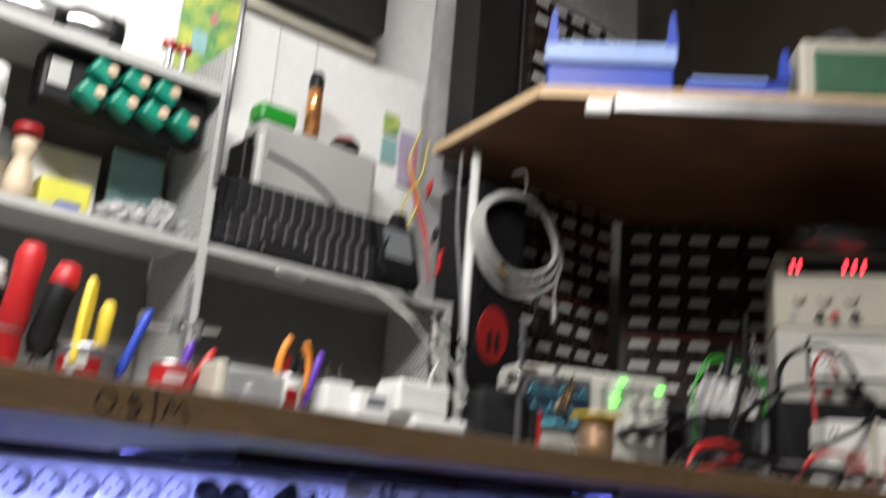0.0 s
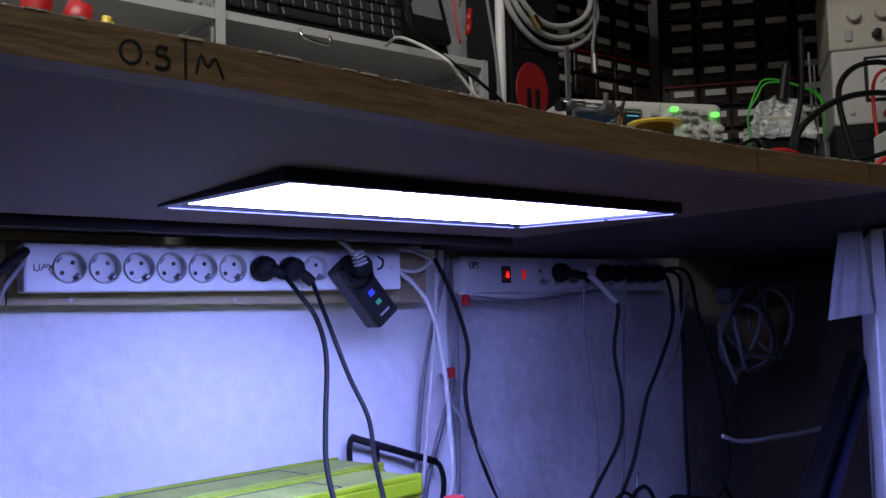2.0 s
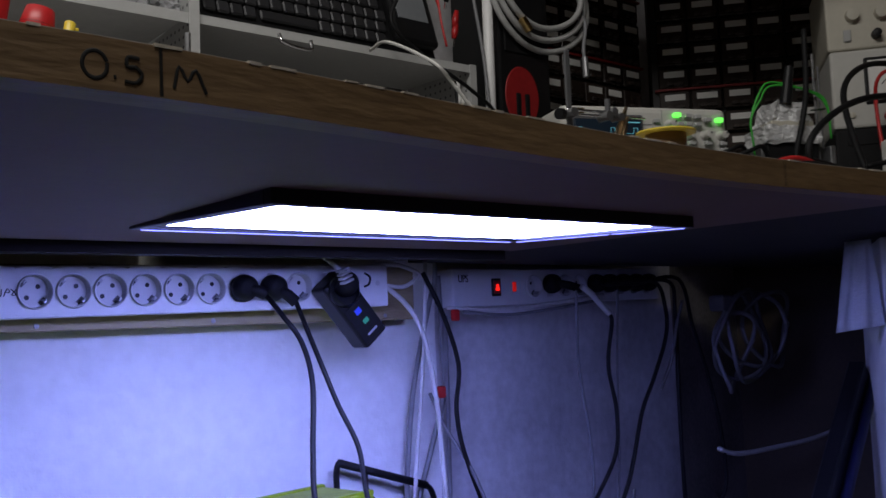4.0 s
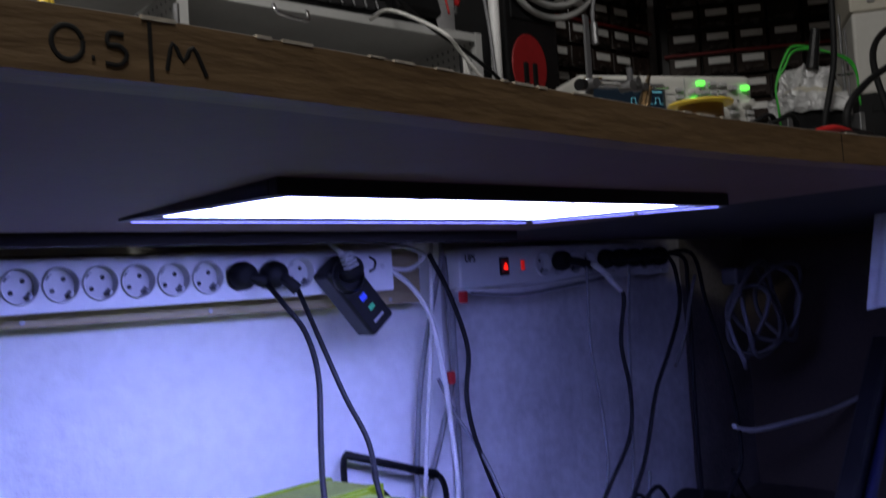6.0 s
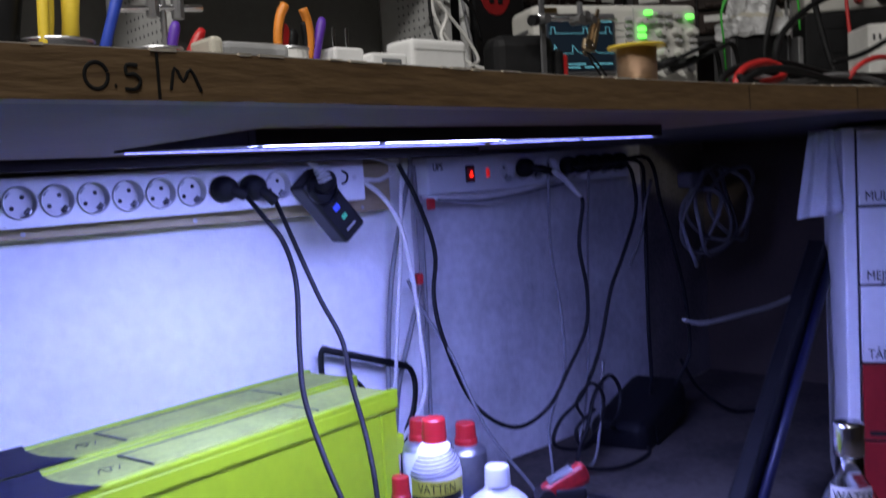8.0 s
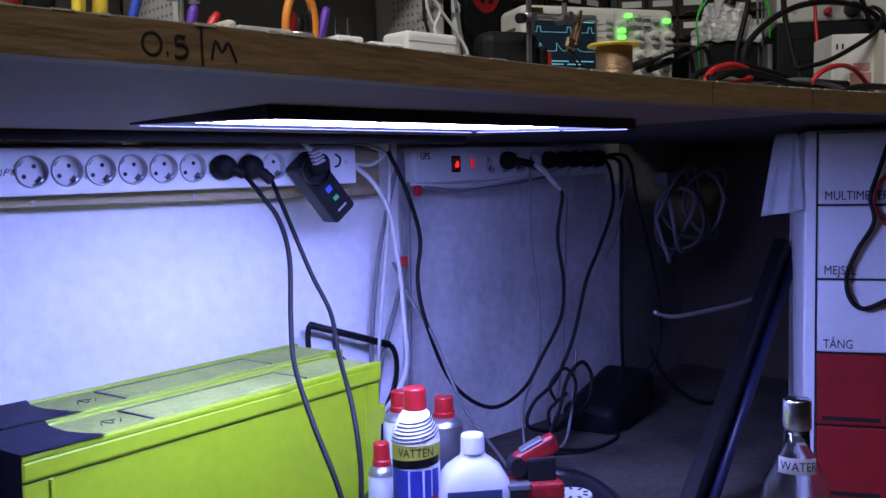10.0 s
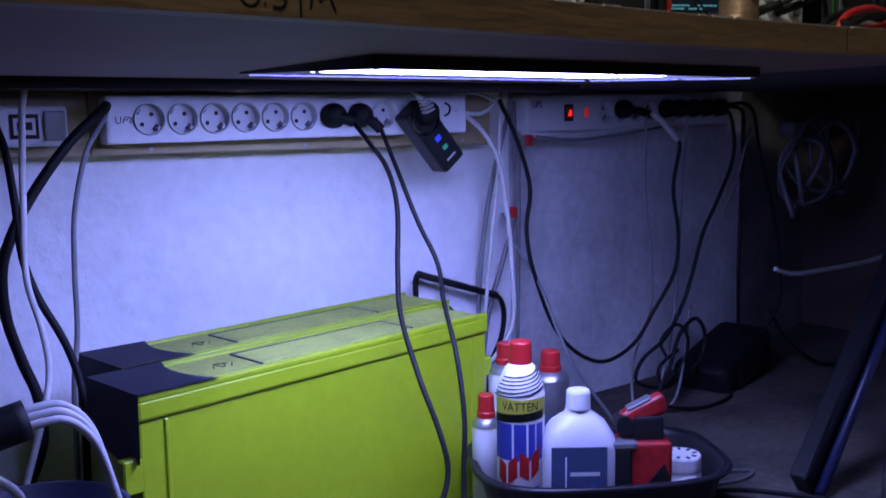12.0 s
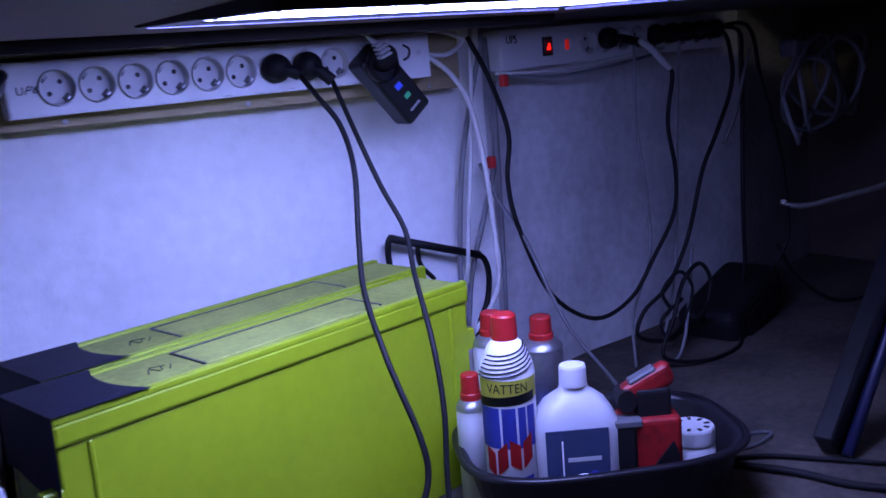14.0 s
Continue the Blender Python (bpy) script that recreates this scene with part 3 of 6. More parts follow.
# energy meter plugged in, hanging at a slant
meter = thing("energy_meter", pose(0.602, S_Y - 0.003, 0.634, 0, -40, 0), "black plug-in energy meter with small lit display", "energy meter")
part("meter_body", B((-0.024, -0.042, -0.086), (0.024, 0.0, 0.030), 0.006, 3), M_BPLASTIC, meter)
part("socket_hood", V([(0, 0), (0.0235, 0), (0.0245, 0.010), (0.021, 0.014)], 24, pose(0, -0.040, 0.008, 90, 0, 0)), M_BPLASTIC, meter, smooth=True)
part("display", B((-0.006, -0.0435, -0.036), (0.005, -0.0418, -0.027), 0.0005, 1), M_LCDBLUE, meter, "small blue lit display")
part("display", B((-0.004, -0.0435, -0.054), (0.006, -0.0418, -0.047), 0.0005, 1), M_LCDGREEN, meter, "small green lit display")
part("display_edge", B((-0.021, -0.0425, -0.080), (0.021, -0.0415, -0.018), 0.0005, 1), M_BRUBBER, meter)
part("label_bar", B((-0.010, -0.0432, -0.071), (0.010, -0.0424, -0.068)), M_GREYPLASTIC, meter)
adapter = thing("cable_plug", pose(0.594, S_Y - 0.058, 0.654), "grey plug with pale cable in the energy meter", "plug")
part("plug_body", V([(0, 0), (0.0185, 0), (0.0190, 0.010), (0.0160, 0.019), (0.009, 0.024), (0, 0.025)], 20, pose(0.004, 0.014, -0.004, 90, 0, 0)), M_BRUBBER, adapter, "black round plug", True)
for k in range(4):
    part("strain_rib", B((-0.009, -0.018, -0.004 + 0.006 * k), (0.009, -0.004, -0.0005 + 0.006 * k), 0.001, 1, pose(-0.006, 0, 0, 0, -22, 0)), M_GREYPLASTIC, adapter, "pale grey strain relief rib")
part("cable", T([(-0.008, -0.008, 0.008), (-0.022, 0.004, 0.028), (-0.030, 0.03, 0.044), (-0.034, 0.05, 0.055)], 0.0045, 8), M_WCABLE, adapter, smooth=True)
part("plug_ring", T([(0.026, -0.010, 0.010), (0.034, -0.012, 0.004), (0.032, -0.012, -0.006), (0.024, -0.012, -0.010)], 0.0016, 6), M_BRUBBER, adapter, smooth=True)

# second strip, with its rocker switch
UPSM = pose(0.900, 0.857, 0.6475, 0, -0.8, 4)
ups = thing("switched_power_strip", UPSM, "white power strip with lit red rocker switch", "power strip")
part("housing", strip_body(0.62, 0.066, 0.046, [0.208 + i * 0.0458 for i in range(9)]), M_WPLASTIC, ups)
words("marker_text", "UPS", 0.0135, Matrix.Translation((0.010, -0.0006, 0.010)) @ FRONT, M_INK, ups, "black marker letters", squeeze=0.8)
part("switch_frame", B((0.094, -0.002, -0.016), (0.118, 0.004, 0.016), 0.001, 1), M_BPLASTIC, ups)
rocker = part("rocker", B((0.0975, -0.0045, -0.012), (0.1145, 0.0, 0.012), 0.001, 1), M_DARKRED, ups, "red translucent rocker")
part("glow_bar", B((0.101, -0.0050, -0.006), (0.110, -0.0040, -0.001), 0.0004, 1, pose(0, 0, 0, 0, 0, 0)), M_NEON, rocker, "glowing red bar")
part("glow_bar", B((0.104, -0.0050, -0.001), (0.109, -0.0040, 0.005), 0.0004, 1, pose(0, 0, 0, 0, 0, 0)), M_NEON, rocker, "glowing red bar")
part("pilot_lamp", B((0.150, -0.0015, -0.009), (0.160, 0.002, 0.009), 0.001, 1), M_NEONDIM, ups, "dim red pilot lamp")
for i in range(9):
    if i in (0, 2, 3):
        schuko(ups, 0.208 + i * 0.0458, 0.0, -0.0022)
part("mount", B((-0.02, 0.0465, -0.026), (0.60, 0.062, 0.02)), M_BATTEN_GREY, ups)


def on_ups(lx, dy=0.0, dz=0.0):
    return UPSM @ Vector((lx, dy, dz))


# plugs and cables of the second strip
p = on_ups(0.208 + 0.0458, -0.002, 0.004)
pa = thing("plug", pose(p.x, p.y, p.z), "black mains plug with a cable looping along the wall", "plug")
part("plug_body", V([(0, 0), (0.0185, 0), (0.0188, 0.010), (0.0165, 0.018), (0.010, 0.024), (0, 0.025)], 24, pose(0, 0, 0, 90, 0, 0)), M_BRUBBER, pa, smooth=True)
part("plug_grip", T([(0, -0.012, 0), (0.02, -0.03, -0.004), (0.05, -0.035, -0.012)], 0.008, 10, 4), M_BRUBBER, pa, smooth=True)


def rel(pts, o):
    return [Vector(q) - Vector(o) for q in pts]


part("cable_sleeve", T(rel([(1.165, 0.800, 0.646), (1.19, 0.800, 0.632), (1.215, 0.800, 0.612), (1.238, 0.800, 0.594)], p), 0.006, 8), M_WCABLE, pa, "white cable sleeve", True)
part("cable", T(rel([(1.238, 0.800, 0.594), (1.244, 0.800, 0.575), (1.228, 0.800, 0.496), (1.245, 0.800, 0.406), (1.236, 0.800, 0.328), (1.179, 0.800, 0.256), (1.116, 0.800, 0.192), (1.025, 0.800, 0.174), (0.927, 0.800, 0.238), (0.870, 0.805, 0.359), (0.856, 0.81, 0.440), (0.864, 0.81, 0.518), (0.832, 0.81, 0.607), (0.803, 0.82, 0.672)], p), 0.0040, 8), M_BRUBBER, pa, smooth=True)


def cable(pts, r, material, label, name="cable"):
    return solo(name, T(pts, r, 8, 6), material, label, "cable", "cables under the bench", smooth=True)


for lx, pts in ((0.208 + 4 * 0.0458, [(1.378, 0.800, 0.655), (1.411, 0.800, 0.600), (1.407, 0.800, 0.542), (1.363, 0.800, 0.464), (1.320, 0.800, 0.399), (1.287, 0.800, 0.310), (1.261, 0.800, 0.256), (1.212, 0.800, 0.194), (1.147, 0.800, 0.159), (1.131, 0.800, 0.116), (1.212, 0.800, 0.090), (1.27, 0.81, 0.10)]),
                (0.208 + 5 * 0.0458, [(1.425, 0.800, 0.655), (1.442, 0.800, 0.587), (1.439, 0.800, 0.412), (1.438, 0.800, 0.293), (1.454, 0.810, 0.194), (1.46, 0.82, 0.15)]),
                (0.208 + 6 * 0.0458, [(1.459, 0.800, 0.660), (1.498, 0.800, 0.562), (1.538, 0.800, 0.464), (1.570, 0.800, 0.364), (1.583, 0.800, 0.276), (1.578, 0.800, 0.214), (1.536, 0.810, 0.155)])):
    p = on_ups(lx, -0.002, 0.003)
    ob = thing("plug", pose(p.x, p.y, p.z), "black mains plug with long hanging cable", "plug", "plugs in the far strip")
    part("plug_body", V([(0, 0), (0.0185, 0), (0.0188, 0.010), (0.0165, 0.018), (0.010, 0.024), (0, 0.025)], 20, pose(0, 0, 0, 90, 0, 0)), M_BRUBBER, ob, smooth=True)
    part("cable", T([Vector((0, -0.02, 0)), Vector((0.004, -0.04, -0.004))] + rel(pts, p), 0.0042, 8), M_BRUBBER, ob, smooth=True)
for lx in (0.208 + 7 * 0.0458, 0.208 + 8 * 0.0458):
    p = on_ups(lx, -0.002, 0.003)
    ob = thing("plug", pose(p.x, p.y, p.z), "black mains plug in the far strip", "plug", "plugs in the far strip")
    part("plug_body", V([(0, 0), (0.0185, 0), (0.0188, 0.010), (0.0165, 0.018), (0.010, 0.024), (0, 0.025)], 20, pose(0, 0, 0, 90, 0, 0)), M_BRUBBER, ob, smooth=True)

# loose cables along the wall
cable([(0.643, 0.80, 0.671), (0.716, 0.80, 0.684), (0.762, 0.80, 0.676), (0.779, 0.80, 0.665), (0.749, 0.80, 0.648), (0.710, 0.80, 0.650)], 0.0035, M_WCABLE, "white cable looped beside the power strip")
cable([(0.706, 0.800, 0.652), (0.748, 0.795, 0.619), (0.776, 0.79, 0.571), (0.797, 0.79, 0.475), (0.806, 0.79, 0.376), (0.810, 0.79, 0.296), (0.798, 0.80, 0.248), (0.77, 0.82, 0.20)], 0.0040, M_WCABLE, "thick white cable hanging from the power strip")
cable([(0.838, 0.830, 0.690), (0.835, 0.830, 0.655), (0.829, 0.840, 0.618), (0.806, 0.860, 0.481), (0.794, 0.870, 0.332), (0.79, 0.87, 0.20)], 0.0045, M_GREYCABLE, "grey cable running down the wall")
cable([(0.817, 0.83, 0.690), (0.812, 0.83, 0.606), (0.805, 0.83, 0.52), (0.797, 0.84, 0.40), (0.79, 0.85, 0.28)], 0.0034, M_WCABLE, "white cable hanging from the bench")
cable([(0.875, 0.870, 0.670), (0.878, 0.870, 0.597), (0.884, 0.875, 0.475), (0.855, 0.875, 0.385), (0.819, 0.875, 0.287), (0.80, 0.87, 0.2)], 0.0045, M_GREYCABLE, "grey cable running down the wall corner")
cable([(0.884, 0.865, 0.60), (0.886, 0.87, 0.40), (0.882, 0.87, 0.20), (0.88, 0.87, 0.08)], 0.004, M_GREYCABLE, "thin grey cable in the wall corner")
cable([(0.832, 0.850, 0.471), (0.848, 0.830, 0.412), (0.877, 0.800, 0.341), (0.893, 0.770, 0.262), (0.910, 0.740, 0.192), (0.960, 0.710, 0.110), (0.985, 0.70, 0.068)], 0.0032, M_GREYCABLE, "thin grey cable hanging to the floor")
cable([(1.565, 0.800, 0.300), (1.60, 0.800, 0.288), (1.654, 0.800, 0.280), (1.783, 0.800, 0.279), (1.941, 0.800, 0.282), (2.11, 0.800, 0.299)], 0.0055, M_WCABLE, "white cable slung across the dark corner")
cable([(0.868, 0.838, 0.613), (0.95, 0.835, 0.609), (1.06, 0.84, 0.612), (1.18, 0.845, 0.622), (1.28, 0.85, 0.632)], 0.0036, M_WCABLE, "white cable lying along the far strip")
cable([(0.90, 0.834, 0.606), (1.00, 0.834, 0.598), (1.12, 0.836, 0.606), (1.25, 0.845, 0.620)], 0.003, M_GREYCABLE, "grey cable along the far strip")
cable([(1.17, 0.82, 0.64), (1.178, 0.83, 0.50), (1.20, 0.83, 0.36), (1.20, 0.83, 0.25), (1.14, 0.82, 0.15), (1.10, 0.78, 0.07)], 0.0028, M_GREYCABLE, "thin grey cable hanging on the wall")
cable([(1.29, 0.82, 0.64), (1.30, 0.84, 0.50), (1.29, 0.84, 0.30), (1.25, 0.82, 0.18), (1.20, 0.80, 0.10)], 0.0028, M_GREYCABLE, "thin grey cable behind the black ones")
cable([(1.34, 0.82, 0.10), (1.29, 0.79, 0.12), (1.275, 0.76, 0.15), (1.285, 0.76, 0.20), (1.255, 0.76, 0.235), (1.21, 0.76, 0.21), (1.17, 0.75, 0.15), (1.13, 0.74, 0.09), (1.22, 0.72, 0.065), (1.33, 0.73, 0.065), (1.40, 0.80, 0.066)], 0.0042, M_BRUBBER, "black cable coiled on the floor by the adapter")
cable([(1.56, 0.81, 0.21), (1.62, 0.80, 0.13), (1.70, 0.76, 0.07), (1.85, 0.72, 0.066)], 0.004, M_BRUBBER, "black cable trailing across the floor")
cable([(1.455, 0.79, 0.615), (1.43, 0.79, 0.56), (1.41, 0.79, 0.50), (1.37, 0.79, 0.44)], 0.0035, M_SHADECABLE, "white cable end hanging under the strip")
# coiled white lead hanging at the far end, the corner's shade in its colour
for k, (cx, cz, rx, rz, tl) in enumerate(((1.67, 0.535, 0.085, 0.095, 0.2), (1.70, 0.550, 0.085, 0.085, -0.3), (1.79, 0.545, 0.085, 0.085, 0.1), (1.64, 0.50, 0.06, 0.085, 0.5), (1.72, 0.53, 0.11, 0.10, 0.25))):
    cable([(cx + rx * math.cos(a) + tl * rz * math.sin(a) * 0.5, 0.80 + 0.02 * math.sin(a * 2 + k), cz + rz * math.sin(a)) for a in (0.2 + 6.4 * i / 10 for i in range(11))], 0.0048, M_SHADECABLE if k < 3 else M_GREYCABLE, "white lead coiled and hung at the wall, shade in its colour")
solo("cable_block", B((1.60, 0.79, 0.59), (1.64, 0.83, 0.625), 0.006), M_SHADECABLE, "pale grey cable junction block on the lead, darkened for shade", "junction block")

# red clips on the cables
for cx, cy, cz in ((0.838, 0.826, 0.473), (0.878, 0.83, 0.600)):
    solo("cable_clip", B((cx - 0.0065, cy - 0.006, cz - 0.010), (cx + 0.0065, cy + 0.006, cz + 0.010), 0.003, 2), M_RED, "small red cable clip on the wall", "clip", "red clips")

# cables at the west end of the wall
junction = thing("outlet_box", pose(0.0, 0.80, 0.638), "white outlet box with black-framed label on the batten", "outlet box")
part("housing", B((-0.06, 0, -0.027), (0.082, 0.042, 0.024), 0.004), M_WPLASTIC, junction)
part("label_frame", B((0.012, -0.002, -0.017), (0.046, 0.001, 0.014)), M_BPLASTIC, junction)
part("label", B((0.016, -0.003, -0.012), (0.042, 0.001, 0.009)), M_PAPER, junction)
part("terminal", B((0.052, -0.006, -0.02), (0.078, 0.002, 0.018), 0.003), M_GREYPLASTIC, junction)
part("label_bar", B((0.020, -0.0036, -0.006), (0.038, -0.0025, 0.004)), M_INK, junction)
cable([(0.125, 0.775, 0.662), (0.114, 0.760, 0.654), (0.072, 0.754, 0.617), (0.026, 0.748, 0.559), (-0.005, 0.742, 0.507), (-0.020, 0.736, 0.463), (-0.020, 0.730, 0.409), (-0.007, 0.724, 0.353), (0.006, 0.718, 0.310), (0.007, 0.712, 0.256), (-0.016, 0.706, 0.199), (-0.06, 0.700, 0.12)], 0.0065, M_BRUBBER, "thick black cable hanging at the wall")
cable([(0.12, 0.79, 0.70), (0.039, 0.750, 0.695), (0.019, 0.739, 0.672), (0.011, 0.728, 0.606), (0.005, 0.716, 0.535), (0.001, 0.705, 0.457), (0.012, 0.694, 0.396), (0.014, 0.683, 0.344), (-0.003, 0.671, 0.282), (-0.033, 0.660, 0.191), (-0.05, 0.65, 0.1)], 0.0042, M_WCABLE, "white cable hanging down in front of the wall")
cable([(-0.010, 0.77, 0.640), (-0.002, 0.760, 0.607), (0.002, 0.746, 0.540), (0.003, 0.731, 0.481), (0.014, 0.717, 0.433), (0.038, 0.703, 0.377), (0.050, 0.689, 0.328), (0.050, 0.674, 0.294), (0.045, 0.660, 0.255), (0.04, 0.65, 0.15)], 0.0048, M_BRUBBER, "black cable hanging behind the boxes")
cable([(0.128, 0.785, 0.660), (0.119, 0.770, 0.644), (0.092, 0.760, 0.603), (0.071, 0.750, 0.528), (0.064, 0.740, 0.459), (0.060, 0.730, 0.383), (0.050, 0.720, 0.320), (0.045, 0.710, 0.242), (0.04, 0.700, 0.151), (0.03, 0.69, 0.07)], 0.0036, M_GREYCABLE, "thin grey cable hanging from the strip")

# ---------------------------------------------------------------- lime metal cases
BL, BD, BH = 0.578, 0.114, 0.285


def lime_case(m, label, first):
    ob = thing("metal_case", m, label, "metal case", "lime cases under the bench")
    part("body", B((0, 0.004, 0), (BL, BD - 0.004, BH - 0.030), 0.003), M_LIME, ob)
    part("lid", B((-0.002, 0, BH - 0.030), (BL + 0.002, BD, BH - 0.006), 0.004, 2), M_LIME, ob)
    part("lid_top", B((0.004, 0.008, BH - 0.007), (BL - 0.004, BD - 0.008, BH - 0.003), 0.002, 1), M_LIMEDUST, ob, "dusty raised lid top")
    part("lid_rim", B((-0.001, 0.0, BH - 0.008), (BL + 0.001, 0.011, BH), 0.002, 2), M_LIME, ob)
    part("lid_rim", B((-0.001, BD - 0.011, BH - 0.008), (BL + 0.001, BD, BH), 0.002, 2), M_LIME, ob)
    part("recess_plate", B((0.179, 0.024, BH - 0.004), (0.438, BD - 0.024, BH - 0.0018), 0.0008, 1), M_LIMEDUST, ob, "dusty inset label plate")
    for lo, hi in (((0.177, 0.022), (0.1795, BD - 0.022)), ((0.4375, 0.022), (0.440, BD - 0.022)), ((0.177, BD - 0.0235), (0.440, BD - 0.022))):
        part("plate_groove", B((*lo, BH - 0.004), (*hi, BH - 0.0012)), M_NAVY, ob)
    part("front_rib", B((0.030, 0.0015, 0.01), (0.036, 0.006, BH - 0.032), 0.0015, 1), M_LIME, ob)
    part("front_rib", B((BL - 0.036, 0.0015, 0.01), (BL - 0.030, 0.006, BH - 0.032), 0.0015, 1), M_LIME, ob)
    part("latch_tab", B((-0.020, 0.004, 0.175), (0.004, 0.020, 0.215), 0.002, 1), M_LIME, ob)
    part("latch_tab", B((BL - 0.004, 0.004, 0.185), (BL + 0.014, 0.022, 0.215), 0.002, 1), M_LIME, ob)
    # dark tape folded over the west end
    bm = bmesh.new()
    n = 10
    top, bot = [], []
    for i in range(n + 1):
        v = i / n
        xr = 0.100 - 0.016 * (1 - (2 * v - 1) ** 2) - 0.006 * v
        top.append((bm.verts.new((-0.003, -0.003 + (BD + 0.004) * v, BH + 0.0025)), bm.verts.new((xr, -0.003 + (BD + 0.004) * v, BH + 0.0012))))
        bot.append((bm.verts.new((-0.0045, -0.003 + (BD + 0.004) * v, BH - 0.075 - 0.006 * math.sin(v * 5))),))
    for a, b, c, d in zip(top, top[1:], bot, bot[1:]):
        bm.faces.new((a[0], a[1], b[1], b[0]))
        bm.faces.new((a[0], b[0], d[0], c[0]))
    r = bmesh.ops.solidify(bm, geom=bm.faces[:], thickness=0.0022)
    part("end_tape", bm, M_NAVY, ob, "dark navy tape over the end")
    strokes("scribble", [[(0.108, 0.06), (0.116, 0.074), (0.121, 0.058)], [(0.124, 0.06), (0.130, 0.075)], [(0.118, 0.078), (0.134, 0.072)], [(0.132, 0.058), (0.140, 0.070)]],
            0.0008, pose(0.018, -0.012, BH - 0.0028), M_INK, ob, "black marker scribble")
    return ob


CM = pose(0.070, 0.519, FZ, 0, 0, 12)
lime_case(CM, "lime-green metal case with dusty lid and taped end", True)
lime_case(CM @ pose(0.046, 0.121, 0.0), "lime-green metal case standing behind its twin", False)
handle = thing("carry_handle", pose(0.012, 0.0, -0.018), "black tubular handle standing up behind the cases", "handle")
part("grip", R((0.648, 0.870, 0.392), (0.815, 0.862, 0.336), 0.0065, seg=14), M_BRUBBER, handle, "black foam grip", True)
part("rod", T([(0.646, 0.872, 0.34), (0.645, 0.872, 0.375), (0.650, 0.870, 0.392), (0.665, 0.870, 0.388)], 0.005, 8), M_BPLASTIC, handle, smooth=True)
part("rod", T([(0.800, 0.862, 0.340), (0.822, 0.862, 0.330), (0.832, 0.862, 0.300), (0.825, 0.862, 0.255), (0.80, 0.862, 0.20), (0.79, 0.862, 0.07)], 0.005, 8), M_BPLASTIC, handle, smooth=True)
part("rod", T([(0.70, 0.872, 0.374), (0.705, 0.875, 0.34), (0.73, 0.875, 0.31)], 0.004, 8), M_BPLASTIC, handle, smooth=True)

# ---------------------------------------------------------------- tub with bottles
TC = (0.705, 0.475)
TM = pose(TC[0], TC[1], FZ, 0, 0, -28)
tub = thing("plastic_tub", TM, "black oval plastic tub full of bottles on the floor", "tub")


def tub_shell():
    bm = bmesh.new()
    seg = 40
    prof = [(0.0, 0.002), (0.78, 0.002), (0.84, 0.010), (0.95, 0.082), (0.985, 0.084), (1.0, 0.089), (0.992, 0.094), (0.955, 0.094), (0.93, 0.086), (0.82, 0.014), (0.76, 0.008), (0.0, 0.008)]
    rings = []
    for r, z in prof:
        if r == 0:
            rings.append([bm.verts.new((0, 0, z))])
            continue
        vs = []
        for i in range(seg):
            a = 2 * math.pi * i / seg
            k = 1.0 / (abs(math.cos(a)) ** 3.2 + abs(math.sin(a)) ** 3.2) ** (1 / 3.2)
            vs.append(bm.verts.new((0.182 * r * k * math.cos(a), 0.125 * r * k * math.sin(a), z)))
        rings.append(vs)
    for a, b in zip(rings, rings[1:]):
        for i in range(seg):
            j = (i + 1) % seg
            if len(a) == 1:
                bm.faces.new((a[0], b[i], b[j]))
            elif len(b) == 1:
                bm.faces.new((a[i], a[j], b[0]))
            else:
                bm.faces.new((a[i], a[j], b[j], b[i]))
    return bm


part("shell", tub_shell(), M_TUB, tub, smooth=True)
part("rolled_rim", T([(0.182 * k * math.cos(a), 0.125 * k * math.sin(a), 0.091) for a, k in ((a, 1.0 / (abs(math.cos(a)) ** 3.2 + abs(math.sin(a)) ** 3.2) ** (1 / 3.2)) for a in (6.2832 * i / 32 for i in range(32)))], 0.0042, 8, 2, True), M_TUB, tub, "glossy rolled rim", True)
TF = FZ + 0.009  # tub's inner floor


def bottle_at(name, x, y, label, cat="bottle", rz=0.0, z=None):
    return thing(name, pose(x, y, TF if z is None else z, 0, 0, rz), label, cat, "things in the tub")


# tall white cleaner bottle with printed label
tall = bottle_at("cleaner_bottle", 0.574, 0.486, "white cleaner bottle with red cap and printed label", rz=-38)
part("body", V([(0, 0), (0.029, 0), (0.033, 0.004), (0.033, 0.185), (0.0335, 0.198), (0.031, 0.212), (0.022, 0.232), (0.0155, 0.240), (0, 0.240)], 32), M_WPLASTIC, tall, smooth=True)
part("cap", V([(0, 0), (0.0155, 0), (0.016, 0.002), (0.0150, 0.028), (0.013, 0.0305), (0, 0.031)], 24, pose(0, 0, 0.240)), M_RED, tall, "red ribbed screw cap")


def wrap(r, a0, a1, z0, z1, n=14, lean=0.0):
    """A curved label patch on a round body, facing -y, angles in degrees from -y."""
    bm = bmesh.new()
    lo, hi = [], []
    for i in range(n + 1):
        a = radians(a0 + (a1 - a0) * i / n)
        dz = lean * (i / n - 0.5)
        lo.append(bm.verts.new((r * math.sin(a), -r * math.cos(a), z0 + dz)))
        hi.append(bm.verts.new((r * math.sin(a), -r * math.cos(a), z1 + dz)))
    for i in range(n):
        bm.faces.new((lo[i], lo[i + 1], hi[i + 1], hi[i]))
    bmesh.ops.solidify(bm, geom=bm.faces[:], thickness=0.0004)
    return bm


